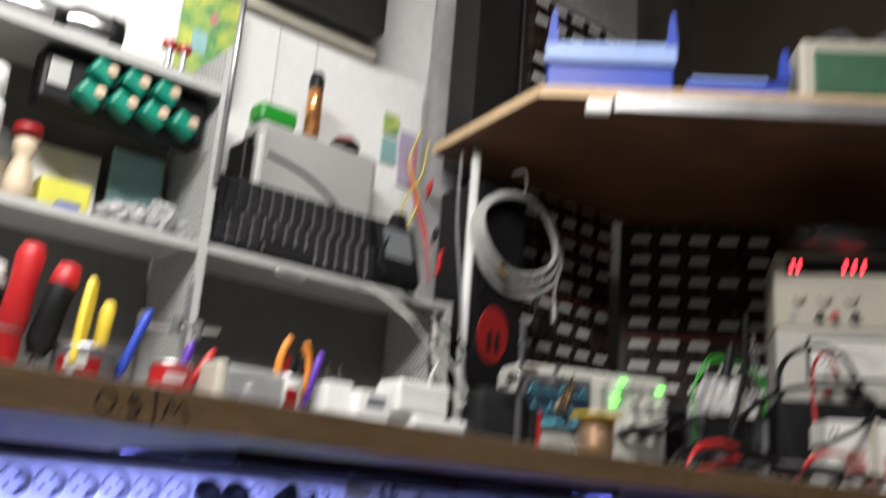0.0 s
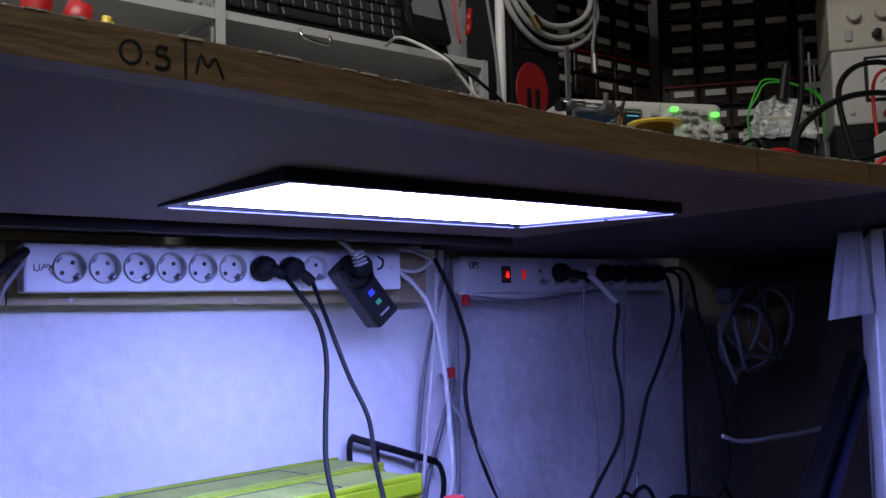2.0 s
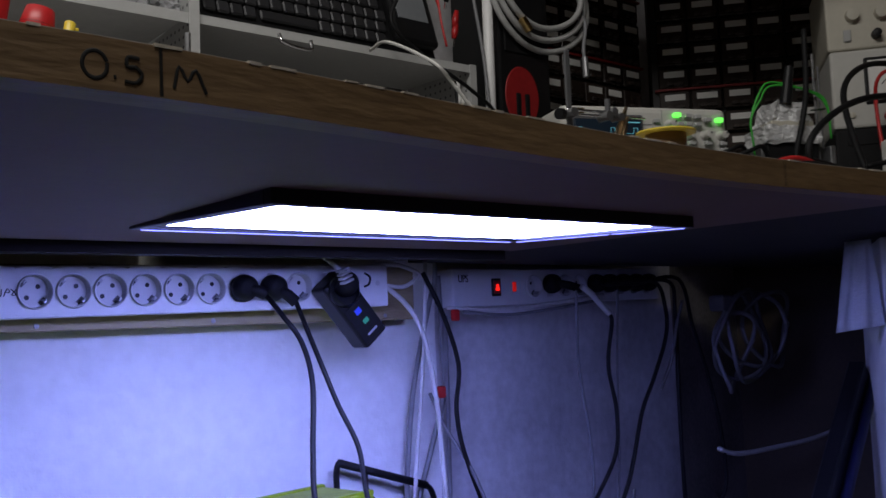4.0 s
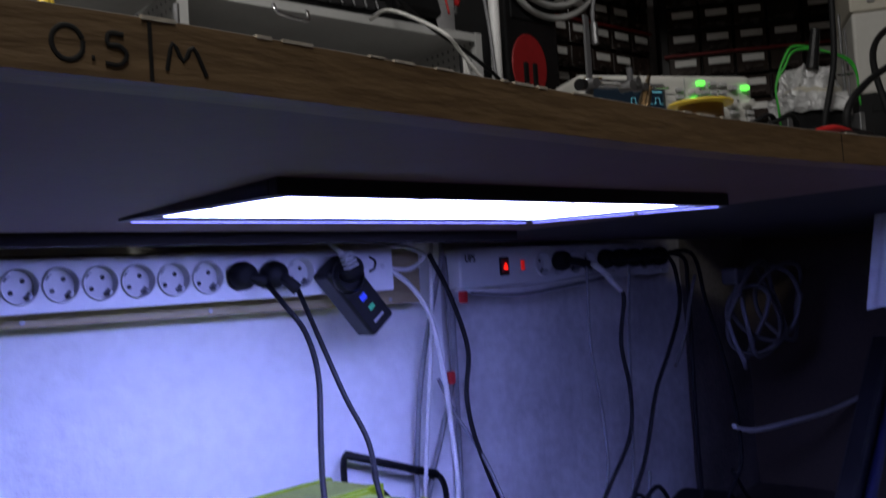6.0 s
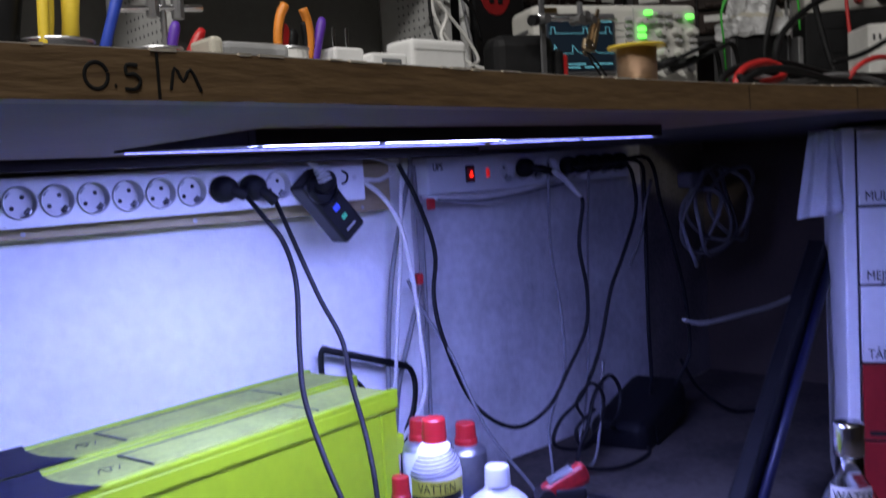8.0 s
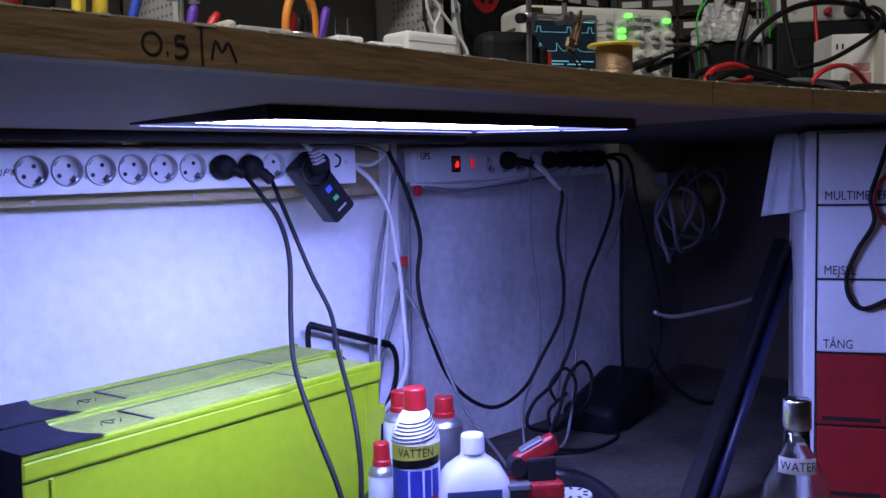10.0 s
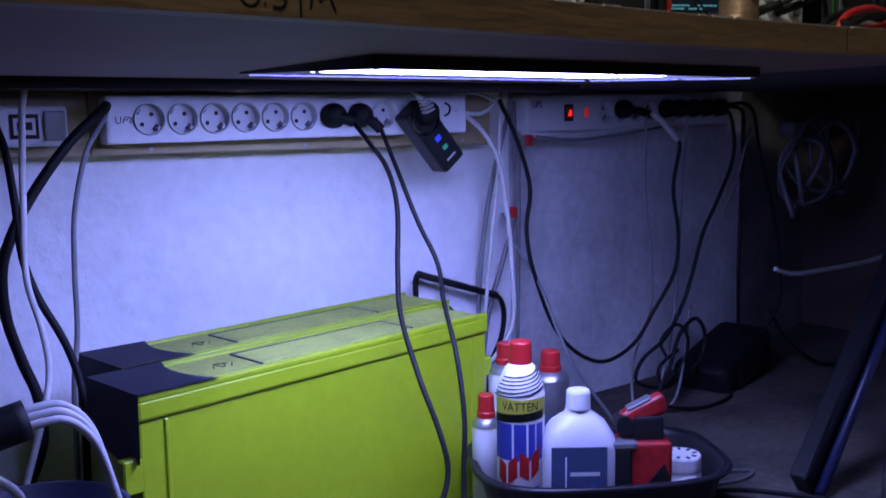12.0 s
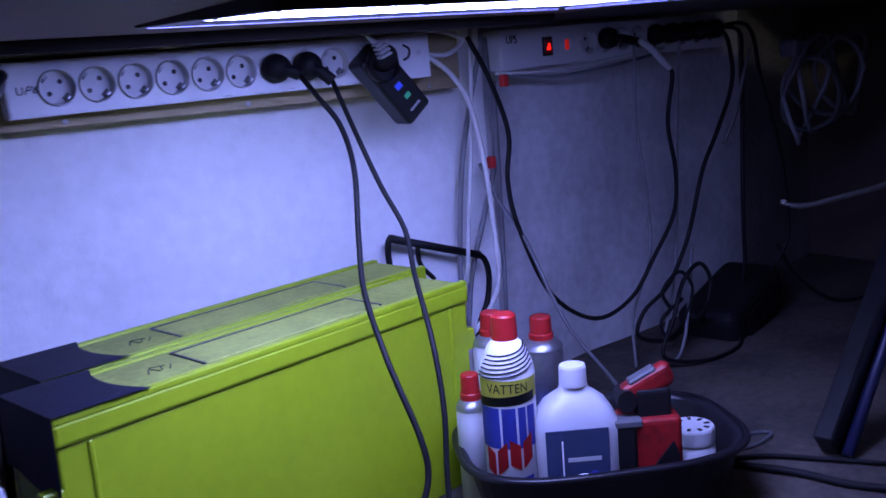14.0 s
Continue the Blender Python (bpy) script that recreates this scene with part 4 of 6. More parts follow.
LR = 0.0336
part("label_band", wrap(LR, -75, 75, 0.170, 0.197), M_LABELYEL, tall, "yellow label band")
part("label_stripe", wrap(LR + 0.0004, -75, 60, 0.166, 0.1775, lean=0.006), M_BPLASTIC, tall)
for a0, a1 in ((-75, -22), (-17, 12), (17, 34), (38, 60)):
    part("label_field", wrap(LR, a0, a1, 0.112, 0.163), M_LABELBLUE, tall, "blue label field")
for k in range(4):  # red logo drawn as leaning bars
    part("label_mark", wrap(LR + 0.0006, -58 + 27 * k, -36 + 27 * k, 0.080 + 0.004 * k, 0.110 + 0.005 * k, 6, 0.012 if k % 2 else -0.008), M_RED, tall, "red printed shape")
part("label_splash", wrap(LR + 0.0003, -35, 45, 0.052, 0.074, 10, 0.004), M_LABELBLUE, tall, "blue printed splash")
part("label_base", wrap(LR + 0.0002, -70, 70, 0.038, 0.048), M_LABELBLUE, tall)
for k in range(6):  # marker strokes sweeping round the shoulder
    pts = []
    for q in range(6):
        aa = radians(-78 + 30 * q + 4 * k)
        zz = 0.1995 + 0.0050 * k + 0.0022 * q - 0.0030 * math.sin(q * 0.63)
        rr = 0.0342 if zz < 0.203 else 0.0342 - (zz - 0.203) * 0.36
        rr = min(rr, 0.0315 - (zz - 0.212) * 0.44) if zz > 0.212 else rr
        pts.append((rr * math.sin(aa), -rr * math.cos(aa), zz))
    part("marker_line", T(pts, 0.0010, 6, 3), M_INK, tall)
wm = words("marker_text", "VATTEN", 0.012, Matrix.Translation((-0.027, 0, 0.1815)) @ FRONT, M_INK, tall, "black marker word", squeeze=0.82)
for v in wm.data.vertices:  # bend the word round the bottle
    a = v.co.x / LR
    v.co = Vector(((LR + 0.0007) * math.sin(a), -(LR + 0.0007) * math.cos(a), v.co.z))

# square white bottle with navy label
sq = bottle_at("solvent_bottle", 0.634, 0.436, "square white solvent bottle with navy label", rz=-34)
sq.matrix_basis = sq.matrix_basis @ Matrix.Diagonal((1.10, 1.0, 1.02, 1))


def soft_square(prof, seg=32, e=4.0):
    bm = bmesh.new()
    rings = []
    for r, z, q in prof:
        vs = []
        for i in range(seg):
            a = 2 * math.pi * i / seg
            k = 1.0 / (abs(math.cos(a)) ** q + abs(math.sin(a)) ** q) ** (1 / q)
            vs.append(bm.verts.new((r * k * math.cos(a), 0.72 * r * k * math.sin(a), z)))
        rings.append(vs)
    bm.faces.new(rings[0])
    bm.faces.new(rings[-1])
    for a, b in zip(rings, rings[1:]):
        for i in range(seg):
            bm.faces.new((a[i], a[(i + 1) % seg], b[(i + 1) % seg], b[i]))
    return bm


part("body", soft_square([(0.043, 0.0, 5), (0.046, 0.004, 5), (0.046, 0.122, 5), (0.0435, 0.138, 4.5), (0.034, 0.155, 3.5), (0.023, 0.165, 2.6), (0.0165, 0.170, 2.1), (0.0150, 0.178, 2)]), M_MILKY, sq, smooth=True)
part("cap", V([(0, 0), (0.0150, 0), (0.0152, 0.003), (0.0148, 0.022), (0.0135, 0.025), (0, 0.0255)], 28, pose(0, 0, 0.174)), M_WPLASTIC_D, sq, "ribbed white screw cap")
part("label", B((-0.037, -0.0345, 0.022), (0.031, -0.0328, 0.131), 0.0004, 1), M_LABELNAVY, sq, "navy printed label")
part("label_bar", B((-0.014, -0.0350, 0.092), (0.022, -0.0343, 0.097)), M_GREYPLASTIC, sq)
part("label_line", B((-0.020, -0.0350, 0.030), (-0.0185, -0.0343, 0.118)), M_PAPER, sq)
part("label_ring", T([(0.002 + 0.018 * math.cos(a), -0.0350, 0.056 + 0.020 * math.sin(a)) for a in (6.283 * i / 14 for i in range(14))], 0.0009, 6, 2, True), M_PAPER, sq)
part("label_dot", V([(0, 0.0006), (0.005, 0.0004)], 14, pose(0.014, -0.0345, 0.075, 90, 0, 0)), M_LABELBLUE, sq)


def spray_can(name, x, y, r, h, cap_r, cap_h, label, body_m):
    ob = bottle_at(name, x, y, label, "spray can")
    part("body", V([(0, 0), (r, 0), (r, h - 0.016), (r * 0.97, h - 0.012), (r * 0.99, h - 0.009)], 24), body_m, ob, smooth=True)
    part("shoulder", V([(r * 1.01, h - 0.009), (r * 0.95, h - 0.004), (cap_r * 1.05, h + 0.004), (0, h + 0.005)], 24), M_STEEL, ob, "bare metal shoulder", True)
    part("cap", V([(0, 0), (cap_r, 0), (cap_r, cap_h * 0.25), (cap_r * 0.9, cap_h * 0.3), (cap_r * 0.86, cap_h * 0.95), (cap_r * 0.78, cap_h), (0, cap_h)], 20, pose(0, 0, h + 0.003)), M_RED, ob, "red plastic cap")
    return ob


c1 = spray_can("spray_can", 0.571, 0.560, 0.0205, 0.142, 0.0135, 0.034, "slim white spray can with red cap", M_WPLASTIC)
part("label_bar", B((-0.012, -0.0212, 0.05), (0.012, -0.0202, 0.054)), M_GREYPLASTIC, c1)
spray_can("spray_can", 0.738, 0.612, 0.030, 0.172, 0.0175, 0.033, "silver spray can with red cap", M_STEEL)
spray_can("spray_can", 0.668, 0.635, 0.028, 0.190, 0.0165, 0.033, "white spray can with red cap behind the bottle", M_WPLASTIC)
jar = bottle_at("lidded_jar", 0.797, 0.396, "small white jar with marked white lid", "jar")
part("body", V([(0, 0), (0.027, 0), (0.029, 0.004), (0.029, 0.062), (0.024, 0.070), (0, 0.070)], 28), M_WPLASTIC, jar, smooth=True)
jl = part("lid", V([(0, 0), (0.0285, 0), (0.0290, 0.003), (0.0285, 0.018), (0.027, 0.0205), (0, 0.021)], 32, pose(0, 0, 0.068)), M_WPLASTIC_D, jar, "white screw lid")
for k in range(9):
    a = radians(40 * k)
    part("marker_bar", B((-0.0022, 0.016, 0.0885), (0.0022, 0.023, 0.0896), 0, 1, pose(0, 0, 0, 0, 0, 40 * k)), M_INK, jar)
# red cordless tool
tool = bottle_at("red_tool", 0.652, 0.362, "red and black plastic tool standing in the tub", "tool", rz=-30)
tool.matrix_basis = pose(0.706, 0.388, TF, 0, 0, -34) @ Matrix.Diagonal((0.84, 0.74, 0.97, 1))
part("body", B((-0.042, -0.030, 0.0), (0.046, 0.034, 0.138), 0.008, 3), M_TOOLRED, tool)
part("side_panel", B((-0.052, -0.036, 0.02), (-0.020, 0.0, 0.132), 0.005, 2), M_BPLASTIC, tool, "dark grey side panel")
part("top_plate", B((-0.054, -0.037, 0.130), (-0.012, -0.004, 0.140), 0.002, 1), M_DGREY, tool, "grey top plate")
part("handle", B((-0.034, -0.014, 0.0), (0.044, 0.016, 0.030), 0.009, 3, pose(0.004, 0.0, 0.160, 0, -24, 0)), M_TOOLRED, tool, "red slanted handle")
part("handle_cap", B((-0.030, -0.012, 0.0), (0.012, 0.012, 0.006), 0.002, 1, pose(0.004, 0.0, 0.189, 0, -24, 0)), M_DGREY, tool)
part("pivot", R((-0.030, -0.022, 0.160), (-0.030, 0.020, 0.160), 0.014, seg=18), M_BPLASTIC, tool, "black round pivot")
part("neck", B((-0.016, -0.018, 0.125), (0.034, 0.018, 0.172), 0.005, 2), M_BPLASTIC, tool)
part("front_badge", P([(0.006, 0.02), (0.040, 0.012), (0.040, 0.090), (0.032, 0.108), (0.006, 0.080)], 0, 0.004, pose(0, -0.0292, 0, 90, 0, 0)), M_BPLASTIC, tool, "black inset front")
solo("folded_cloth", B((0.655, 0.545, TF), (0.745, 0.60, TF + 0.075), 0.02, 3), M_BLUE, "blue cloth stuffed in the tub", "cloth")

# ---------------------------------------------------------------- floor things in the corner
brick = thing("power_adapter", pose(1.46, 0.845, FZ, 0, -13, 14), "large black power adapter lying by the wall", "power adapter")
part("body", B((-0.125, -0.065, 0.0), (0.125, 0.065, 0.085), 0.024, 4), M_BRUBBER, brick)
part("label_plate", B((-0.08, -0.0715, 0.02), (0.08, -0.069, 0.065)), M_BRUBBER, brick)
pole = thing("leaning_frame", pose(0.018, -0.032, 0), "dark blue tubular frame leaning beside the drawers", "frame")
part("tube", R((1.445, 0.432, 0.470), (1.005, 0.352, FZ + 0.006), 0.0085, seg=14), M_BLUEDARK, pole, "glossy blue tube", True)
part("board", B((-0.014, -0.004, 0.0), (0.030, 0.024, 0.60), 0.003, 1, Matrix.Translation((0.984, 0.362, FZ + 0.024)) @ pose(0, 0, 0, 0, 0, 10) @ pose(0, 0, 0, 0, 48, 0)), M_BPLASTIC, pole, "black flat board")
part("cap", V([(0, -0.01), (0.0095, -0.01), (0.0095, 0.012), (0, 0.014)], 14, pose(1.445, 0.432, 0.470, 0, 48, 0)), M_BPLASTIC, pole)

cable([(0.895, 0.41, FZ + 0.006), (0.915, 0.375, FZ + 0.006), (0.935, 0.33, FZ + 0.006), (0.95, 0.27, FZ + 0.006), (0.99, 0.20, FZ + 0.006)], 0.0055, M_BRUBBER, "black cable lying on the floor by the tub")
cable([(0.90, 0.43, FZ + 0.005), (0.95, 0.40, FZ + 0.005), (1.0, 0.33, FZ + 0.005), (1.04, 0.27, FZ + 0.005)], 0.0035, M_BRUBBER, "thin black cable on the floor by the tub")
cable([(0.93, 0.485, FZ + 0.003), (0.985, 0.470, FZ + 0.003), (1.022, 0.452, FZ + 0.003), (1.018, 0.438, FZ + 0.003), (0.975, 0.432, FZ + 0.003), (0.925, 0.445, FZ + 0.003)], 0.003, M_DGREY, "grey cable loop lying on the dusty floor")
cable([(1.19, 0.775, FZ + 0.10), (1.16, 0.765, FZ + 0.14), (1.20, 0.76, FZ + 0.17), (1.24, 0.765, FZ + 0.13), (1.22, 0.77, FZ + 0.07), (1.17, 0.765, FZ + 0.05), (1.15, 0.76, FZ + 0.09), (1.20, 0.755, FZ + 0.12)], 0.0036, M_BRUBBER, "black cable bundled in loops by the adapter")
cable([(1.26, 0.78, FZ + 0.20), (1.235, 0.77, FZ + 0.10), (1.20, 0.76, FZ + 0.02), (1.14, 0.75, FZ + 0.005)], 0.003, M_GREYCABLE, "grey cable dropping to the floor by the adapter")
card = thing("card_box", pose(0.472, 0.520, FZ, 0, 0, 40), "small white card box standing by the cases", "box")
part("body", B((-0.045, -0.045, 0), (0.0, 0.0, 0.060), 0.0015, 1), M_PAPER, card)
part("flap", B((-0.045, -0.045, 0.0605), (0.001, 0.001, 0.0618), 0.0004, 1), M_PAPER, card)

# ---------------------------------------------------------------- drawer pedestal
PM = pose(1.154, 0.226, FZ, 0, 0, -59)
ped = thing("drawer_cabinet", PM, "white drawer cabinet with hand-lettered fronts, lower ones red", "drawer cabinet")
PH = 0.687 - FZ - 0.003
part("carcass", B((0, 0.004, 0), (0.40, 0.42, PH), 0.003), M_CABWHITE, ped)
zs = [0.681, 0.569, 0.454, 0.339, 0.224, 0.105]
names = ["MULTIMETER", "MEJSEL", "TÅNG", "", ""]
for i in range(5):
    z1, z0 = zs[i] - FZ - 0.002, zs[i + 1] - FZ + 0.002
    m = M_CABWHITE if i < 3 else M_DARKRED
    d = part("drawer", B((0.020, -0.004, z0), (0.372, 0.0035, z1), 0.0015, 1), m, ped, "white painted drawer front" if i < 3 else "dark red drawer front")
    if names[i]:
        words("lettering", names[i], 0.014, Matrix.Translation((0.028, -0.0048, z0 + 0.006)) @ FRONT, M_INK, d, "black marker lettering", squeeze=0.8)
    else:
        part("lettering_bar", B((0.028, -0.0046, z0 + 0.006), (0.112, -0.0038, z0 + 0.013)), M_INK, d)
    part("knob", V([(0, 0.018), (0.008, 0.016), (0.009, 0.010), (0.005, 0.004), (0.006, 0)], 16, pose(0.205, -0.004, (z0 + z1) / 2 + 0.01, 90, 0, 0)), M_CHROME, d, "round chrome knob", True)
    part("gap", B((0.018, -0.001, z0 - 0.0035), (0.374, 0.0038, z0 - 0.0008)), M_INK, ped)
part("gap", B((0.0165, -0.001, 0.0), (0.019, 0.0038, zs[0] - FZ)), M_INK, ped)
cable([(1.205, 0.118, 0.672), (1.196, 0.132, 0.618), (1.191, 0.141, 0.580), (1.194, 0.136, 0.543), (1.182, 0.156, 0.500), (1.175, 0.168, 0.461), (1.177, 0.165, 0.428), (1.186, 0.150, 0.411), (1.199, 0.128, 0.419), (1.225, 0.085, 0.45)], 0.0036, M_BRUBBER, "black test lead looped over the drawers", "test_lead")
cable([(1.222, 0.090, 0.64), (1.196, 0.132, 0.600), (1.196, 0.132, 0.555), (1.215, 0.10, 0.525), (1.25, 0.045, 0.53)], 0.0026, M_DARKRED, "dark red test lead hanging over the drawers", "test_lead")


def towel():
    bm = bmesh.new()
    n, k = 18, 14
    rows = []
    for j in range(k + 1):
        v = j / k
        row = []
        for i in range(n + 1):
            u = i / n
            spread = 0.75 + 0.4 * v
            px = 1.168 + (1.142 - 1.168) * u + (u - 0.5) * 0.01 - 0.020 * v * (1 - u)
            py = 0.310 + (0.031 - 0.062 * u) * spread
            w = 0.0045 * math.sin(u * 11 + v * 1.5) * (0.3 + v) + 0.0012 * math.sin(u * 27 + v * 4)
            row.append(bm.verts.new((px - 0.85 * w + 0.003, py - 0.5 * w - 0.050, 0.686 - 0.130 * v + 0.010 * (u - 0.5) * v - 0.004 * (1 - v) ** 3)))
        rows.append(row)
    for a, b in zip(rows, rows[1:]):
        for i in range(n):
            bm.faces.new((a[i], a[i + 1], b[i + 1], b[i]))
    bmesh.ops.solidify(bm, geom=bm.faces[:], thickness=0.002)
    return bm


solo("hand_towel", towel(), M_CLOTH, "white cloth hanging at the corner of the drawers", "towel", smooth=True)

# glass bottle
gb = thing("glass_bottle", pose(0.813, 0.058, FZ), "clear glass bottle with metal cap and label", "glass bottle")
part("glass", V([(0, 0.002), (0.036, 0.002), (0.041, 0.006), (0.041, 0.165), (0.037, 0.190), (0.025, 0.215), (0.0155, 0.232), (0.0145, 0.262), (0.0125, 0.262), (0.0135, 0.232), (0.023, 0.214), (0.035, 0.188), (0.039, 0.164), (0.039, 0.009), (0, 0.008)], 32), M_GLASS, gb, smooth=True)
part("cap", V([(0, 0), (0.0165, 0), (0.0168, 0.002), (0.0165, 0.034), (0.0155, 0.036), (0, 0.0365)], 28, pose(0, 0, 0.256)), M_CHROME, gb, "silver metal screw cap", True)
part("label", wrap(0.0265, -52, 52, 0.206, 0.226, 10), M_PAPER, gb, "white paper label")
wl = words("lettering", "WATER", 0.011, Matrix.Translation((-0.0205, 0, 0.211)) @ FRONT, M_INK, gb, "black marker word", squeeze=0.85)
for v in wl.data.vertices:
    a = v.co.x / 0.027
    v.co = Vector((0.0274 * math.sin(a), -0.0274 * math.cos(a), v.co.z))
for o in gb.children:
    o.rotation_euler = (0, 0, radians(-60))

# grey cords arching in front of the west end, with black sleeve
cords = thing("cord_bundle", pose(0, 0, 0), "three pale grey cords arching out of a black sleeve", "cord bundle")
for k, (dy, dz) in enumerate(((0, 0), (0.008, 0.005), (-0.007, -0.006))):
    part("cord", T([(-0.10, 0.42 + dy, 0.365 + dz), (-0.050, 0.42 + dy, 0.373 + dz), (-0.025, 0.42 + dy, 0.370 + dz), (-0.003, 0.42 + dy, 0.345 + dz), (0.010, 0.42 + dy, 0.30 + dz * 0.5), (0.020, 0.42 + dy, 0.245), (0.028, 0.42 + dy, 0.16), (0.03, 0.42 + dy, 0.068)], 0.0042, 8), M_DULLWHITE, cords, smooth=True)
part("sleeve", T([(-0.20, 0.42, 0.335), (-0.12, 0.42, 0.358), (-0.060, 0.42, 0.371)], 0.019, 14), M_BRUBBER, cords, "black rubber sleeve", True)
cable([(-0.16, 0.44, 0.30), (-0.10, 0.44, 0.318), (-0.065, 0.44, 0.285), (-0.075, 0.44, 0.22), (-0.09, 0.44, 0.09)], 0.0045, M_WCABLE, "white cord curling down by the cases")
stool = thing("dark_bin", pose(-0.045, 0.50, FZ), "dark round bin in the shade beside the cases", "bin")
part("shell", V([(0, 0), (0.075, 0), (0.088, 0.18), (0.093, 0.182), (0.093, 0.188), (0.086, 0.188), (0.073, 0.01), (0, 0.01)], 28), M_NAVY, stool, smooth=True)

# ---------------------------------------------------------------- shelf unit on the bench
SY = 0.695  # its front
SB1, SB2 = 0.993, 1.236
shelf = thing("shelf_unit", pose(0, 0, 0), "grey metal shelf unit standing on the bench", "shelf unit")
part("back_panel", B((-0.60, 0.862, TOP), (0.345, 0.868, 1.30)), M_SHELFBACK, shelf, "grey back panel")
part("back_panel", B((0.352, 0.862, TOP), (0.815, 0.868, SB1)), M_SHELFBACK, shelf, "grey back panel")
part("board", B((-0.60, SY, SB1 - 0.004), (0.347, 0.861, SB1), 0.0008, 1), M_SHELF, shelf)
part("board_lip", B((-0.60, SY - 0.001, SB1 - 0.014), (0.347, SY + 0.001, SB1), 0), M_SHELF, shelf)
part("board", B((0.354, SY, SB1 - 0.004), (0.815, 0.861, SB1), 0.0008, 1), M_SHELF, shelf)
part("board_lip", B((0.354, SY - 0.001, SB1 - 0.012), (0.815, SY + 0.001, SB1), 0), M_SHELF, shelf)
part("board", B((-0.60, SY, SB2 - 0.004), (0.347, 0.861, SB2), 0.0008, 1), M_SHELF, shelf)
part("board_lip", B((-0.60, SY - 0.001, SB2 - 0.016), (0.347, SY + 0.001, SB2), 0), M_SHELF, shelf)


def perforated(x, z0, z1, nm):
    """A side plate with rows of small dark holes."""
    pl = part(nm, B((x - 0.0012, SY - 0.004, z0), (x + 0.0012, 0.861, z1)), M_SHELF, shelf, "perforated grey side plate")
    bm = bmesh.new()
    for i in range(9):
        for k in range(int((z1 - z0) / 0.013)):
            c = (SY + 0.012 + i * 0.013, z0 + 0.010 + k * 0.013)
            vs = [bm.verts.new((x - 0.0016, c[0] + 0.0025 * math.cos(a), c[1] + 0.0025 * math.sin(a))) for a in (6.283 * j / 6 for j in range(6))]
            bm.faces.new(vs)
    tagged(part("perforation", bm, M_DGREY, pl), kind="stuff")


perforated(0.350, TOP, 1.30, "side_plate")
perforated(0.818, TOP, SB1, "side_plate")
part("front_flange", B((0.343, SY - 0.006, TOP), (0.357, SY - 0.004, 1.30)), M_SHELF, shelf)
part("front_flange", B((0.811, SY - 0.006, TOP), (0.824, SY - 0.004, SB1)), M_SHELF, shelf)
part("bracket", T([(0.47, 0.688, 0.984), (0.475, 0.683, 0.972), (0.515, 0.683, 0.968), (0.52, 0.688, 0.982)], 0.003, 8), M_CHROME, shelf, "small chrome wire bracket", True)
rodp = solo("metal_rod", R((0.352, 0.684, 1.08), (0.356, 0.684, 1.52), 0.0045), M_STEEL, "thin upright metal rod at the shelf", "rod", smooth=True)
board_w = solo("wall_panel", B((0.36, 0.872, 0.99), (0.86, 0.884, 1.474), 0.001, 1), M_WHITEBOARD, "white panel on the wall above the shelf", "panel")
for xx in (0.44, 0.52, 0.60):
    part("seam", B((xx, 0.8705, 0.99), (xx + 0.001, 0.8725, 1.474)), M_GREYPLASTIC, board_w)
solo("dark_cabinet", B((0.44, 0.80, 1.50), (0.70, 0.885, 1.75), 0.004), M_DRAWERCASE, "dark cabinet bottom above the white panel", "cabinet")
solo("cabinet_rail", B((0.36, 0.85, 1.475), (0.72, 0.871, 1.499), 0.002), M_CREAM, "pale wooden rail under the dark cabinet", "rail")
poster = solo("poster", B((0.322, 0.842, 1.300), (0.427, 0.8435, 1.465)), M_POSTER, "colourful green and yellow printed picture card", "poster")
part("poster_print", B((0.345, 0.8408, 1.345), (0.372, 0.8418, 1.385)), M_TEALLIGHT, poster)
part("poster_print", B((0.372, 0.8408, 1.405), (0.386, 0.8418, 1.425)), M_PINKPRINT, poster)
for k in range(2):
    xx = 0.296 + 0.024 * k
    st = thing("red_stud", pose(xx, 0.80, SB2), "steel stud with red flat head", "stud", "red studs")
    part("shaft", V([(0, 0), (0.005, 0), (0.005, 0.080), (0, 0.081)], 12), M_STEEL, st)
    part("head", V([(0, 0.080), (0.012, 0.080), (0.012, 0.089), (0, 0.090)], 16), M_RED, st)

# torches on the upper board
for k, (x0, x1, yy, r) in enumerate(((-0.12, 0.196, 0.745, 0.031), (-0.16, 0.11, 0.705, 0.014))):
    tm = pose(x0, yy, SB2 + r + 0.001, 0, 90, 0)
    to = thing("torch", tm, "silver aluminium torch lying on the shelf", "torch", "torches")
    L = x1 - x0
    part("barrel", V([(0, 0), (r * 0.8, 0), (r * 0.82, L * 0.6), (r * 0.7, L * 0.62), (r * 0.7, L * 0.75), (r, L * 0.8), (r, L * 0.94)], 24), M_CHROME, to, smooth=True)
    part("head_ring", V([(r, L * 0.94), (r * 1.02, L * 0.95), (r, L), (r * 0.8, L), (0, L * 0.98)], 24), M_BPLASTIC, to, smooth=True)

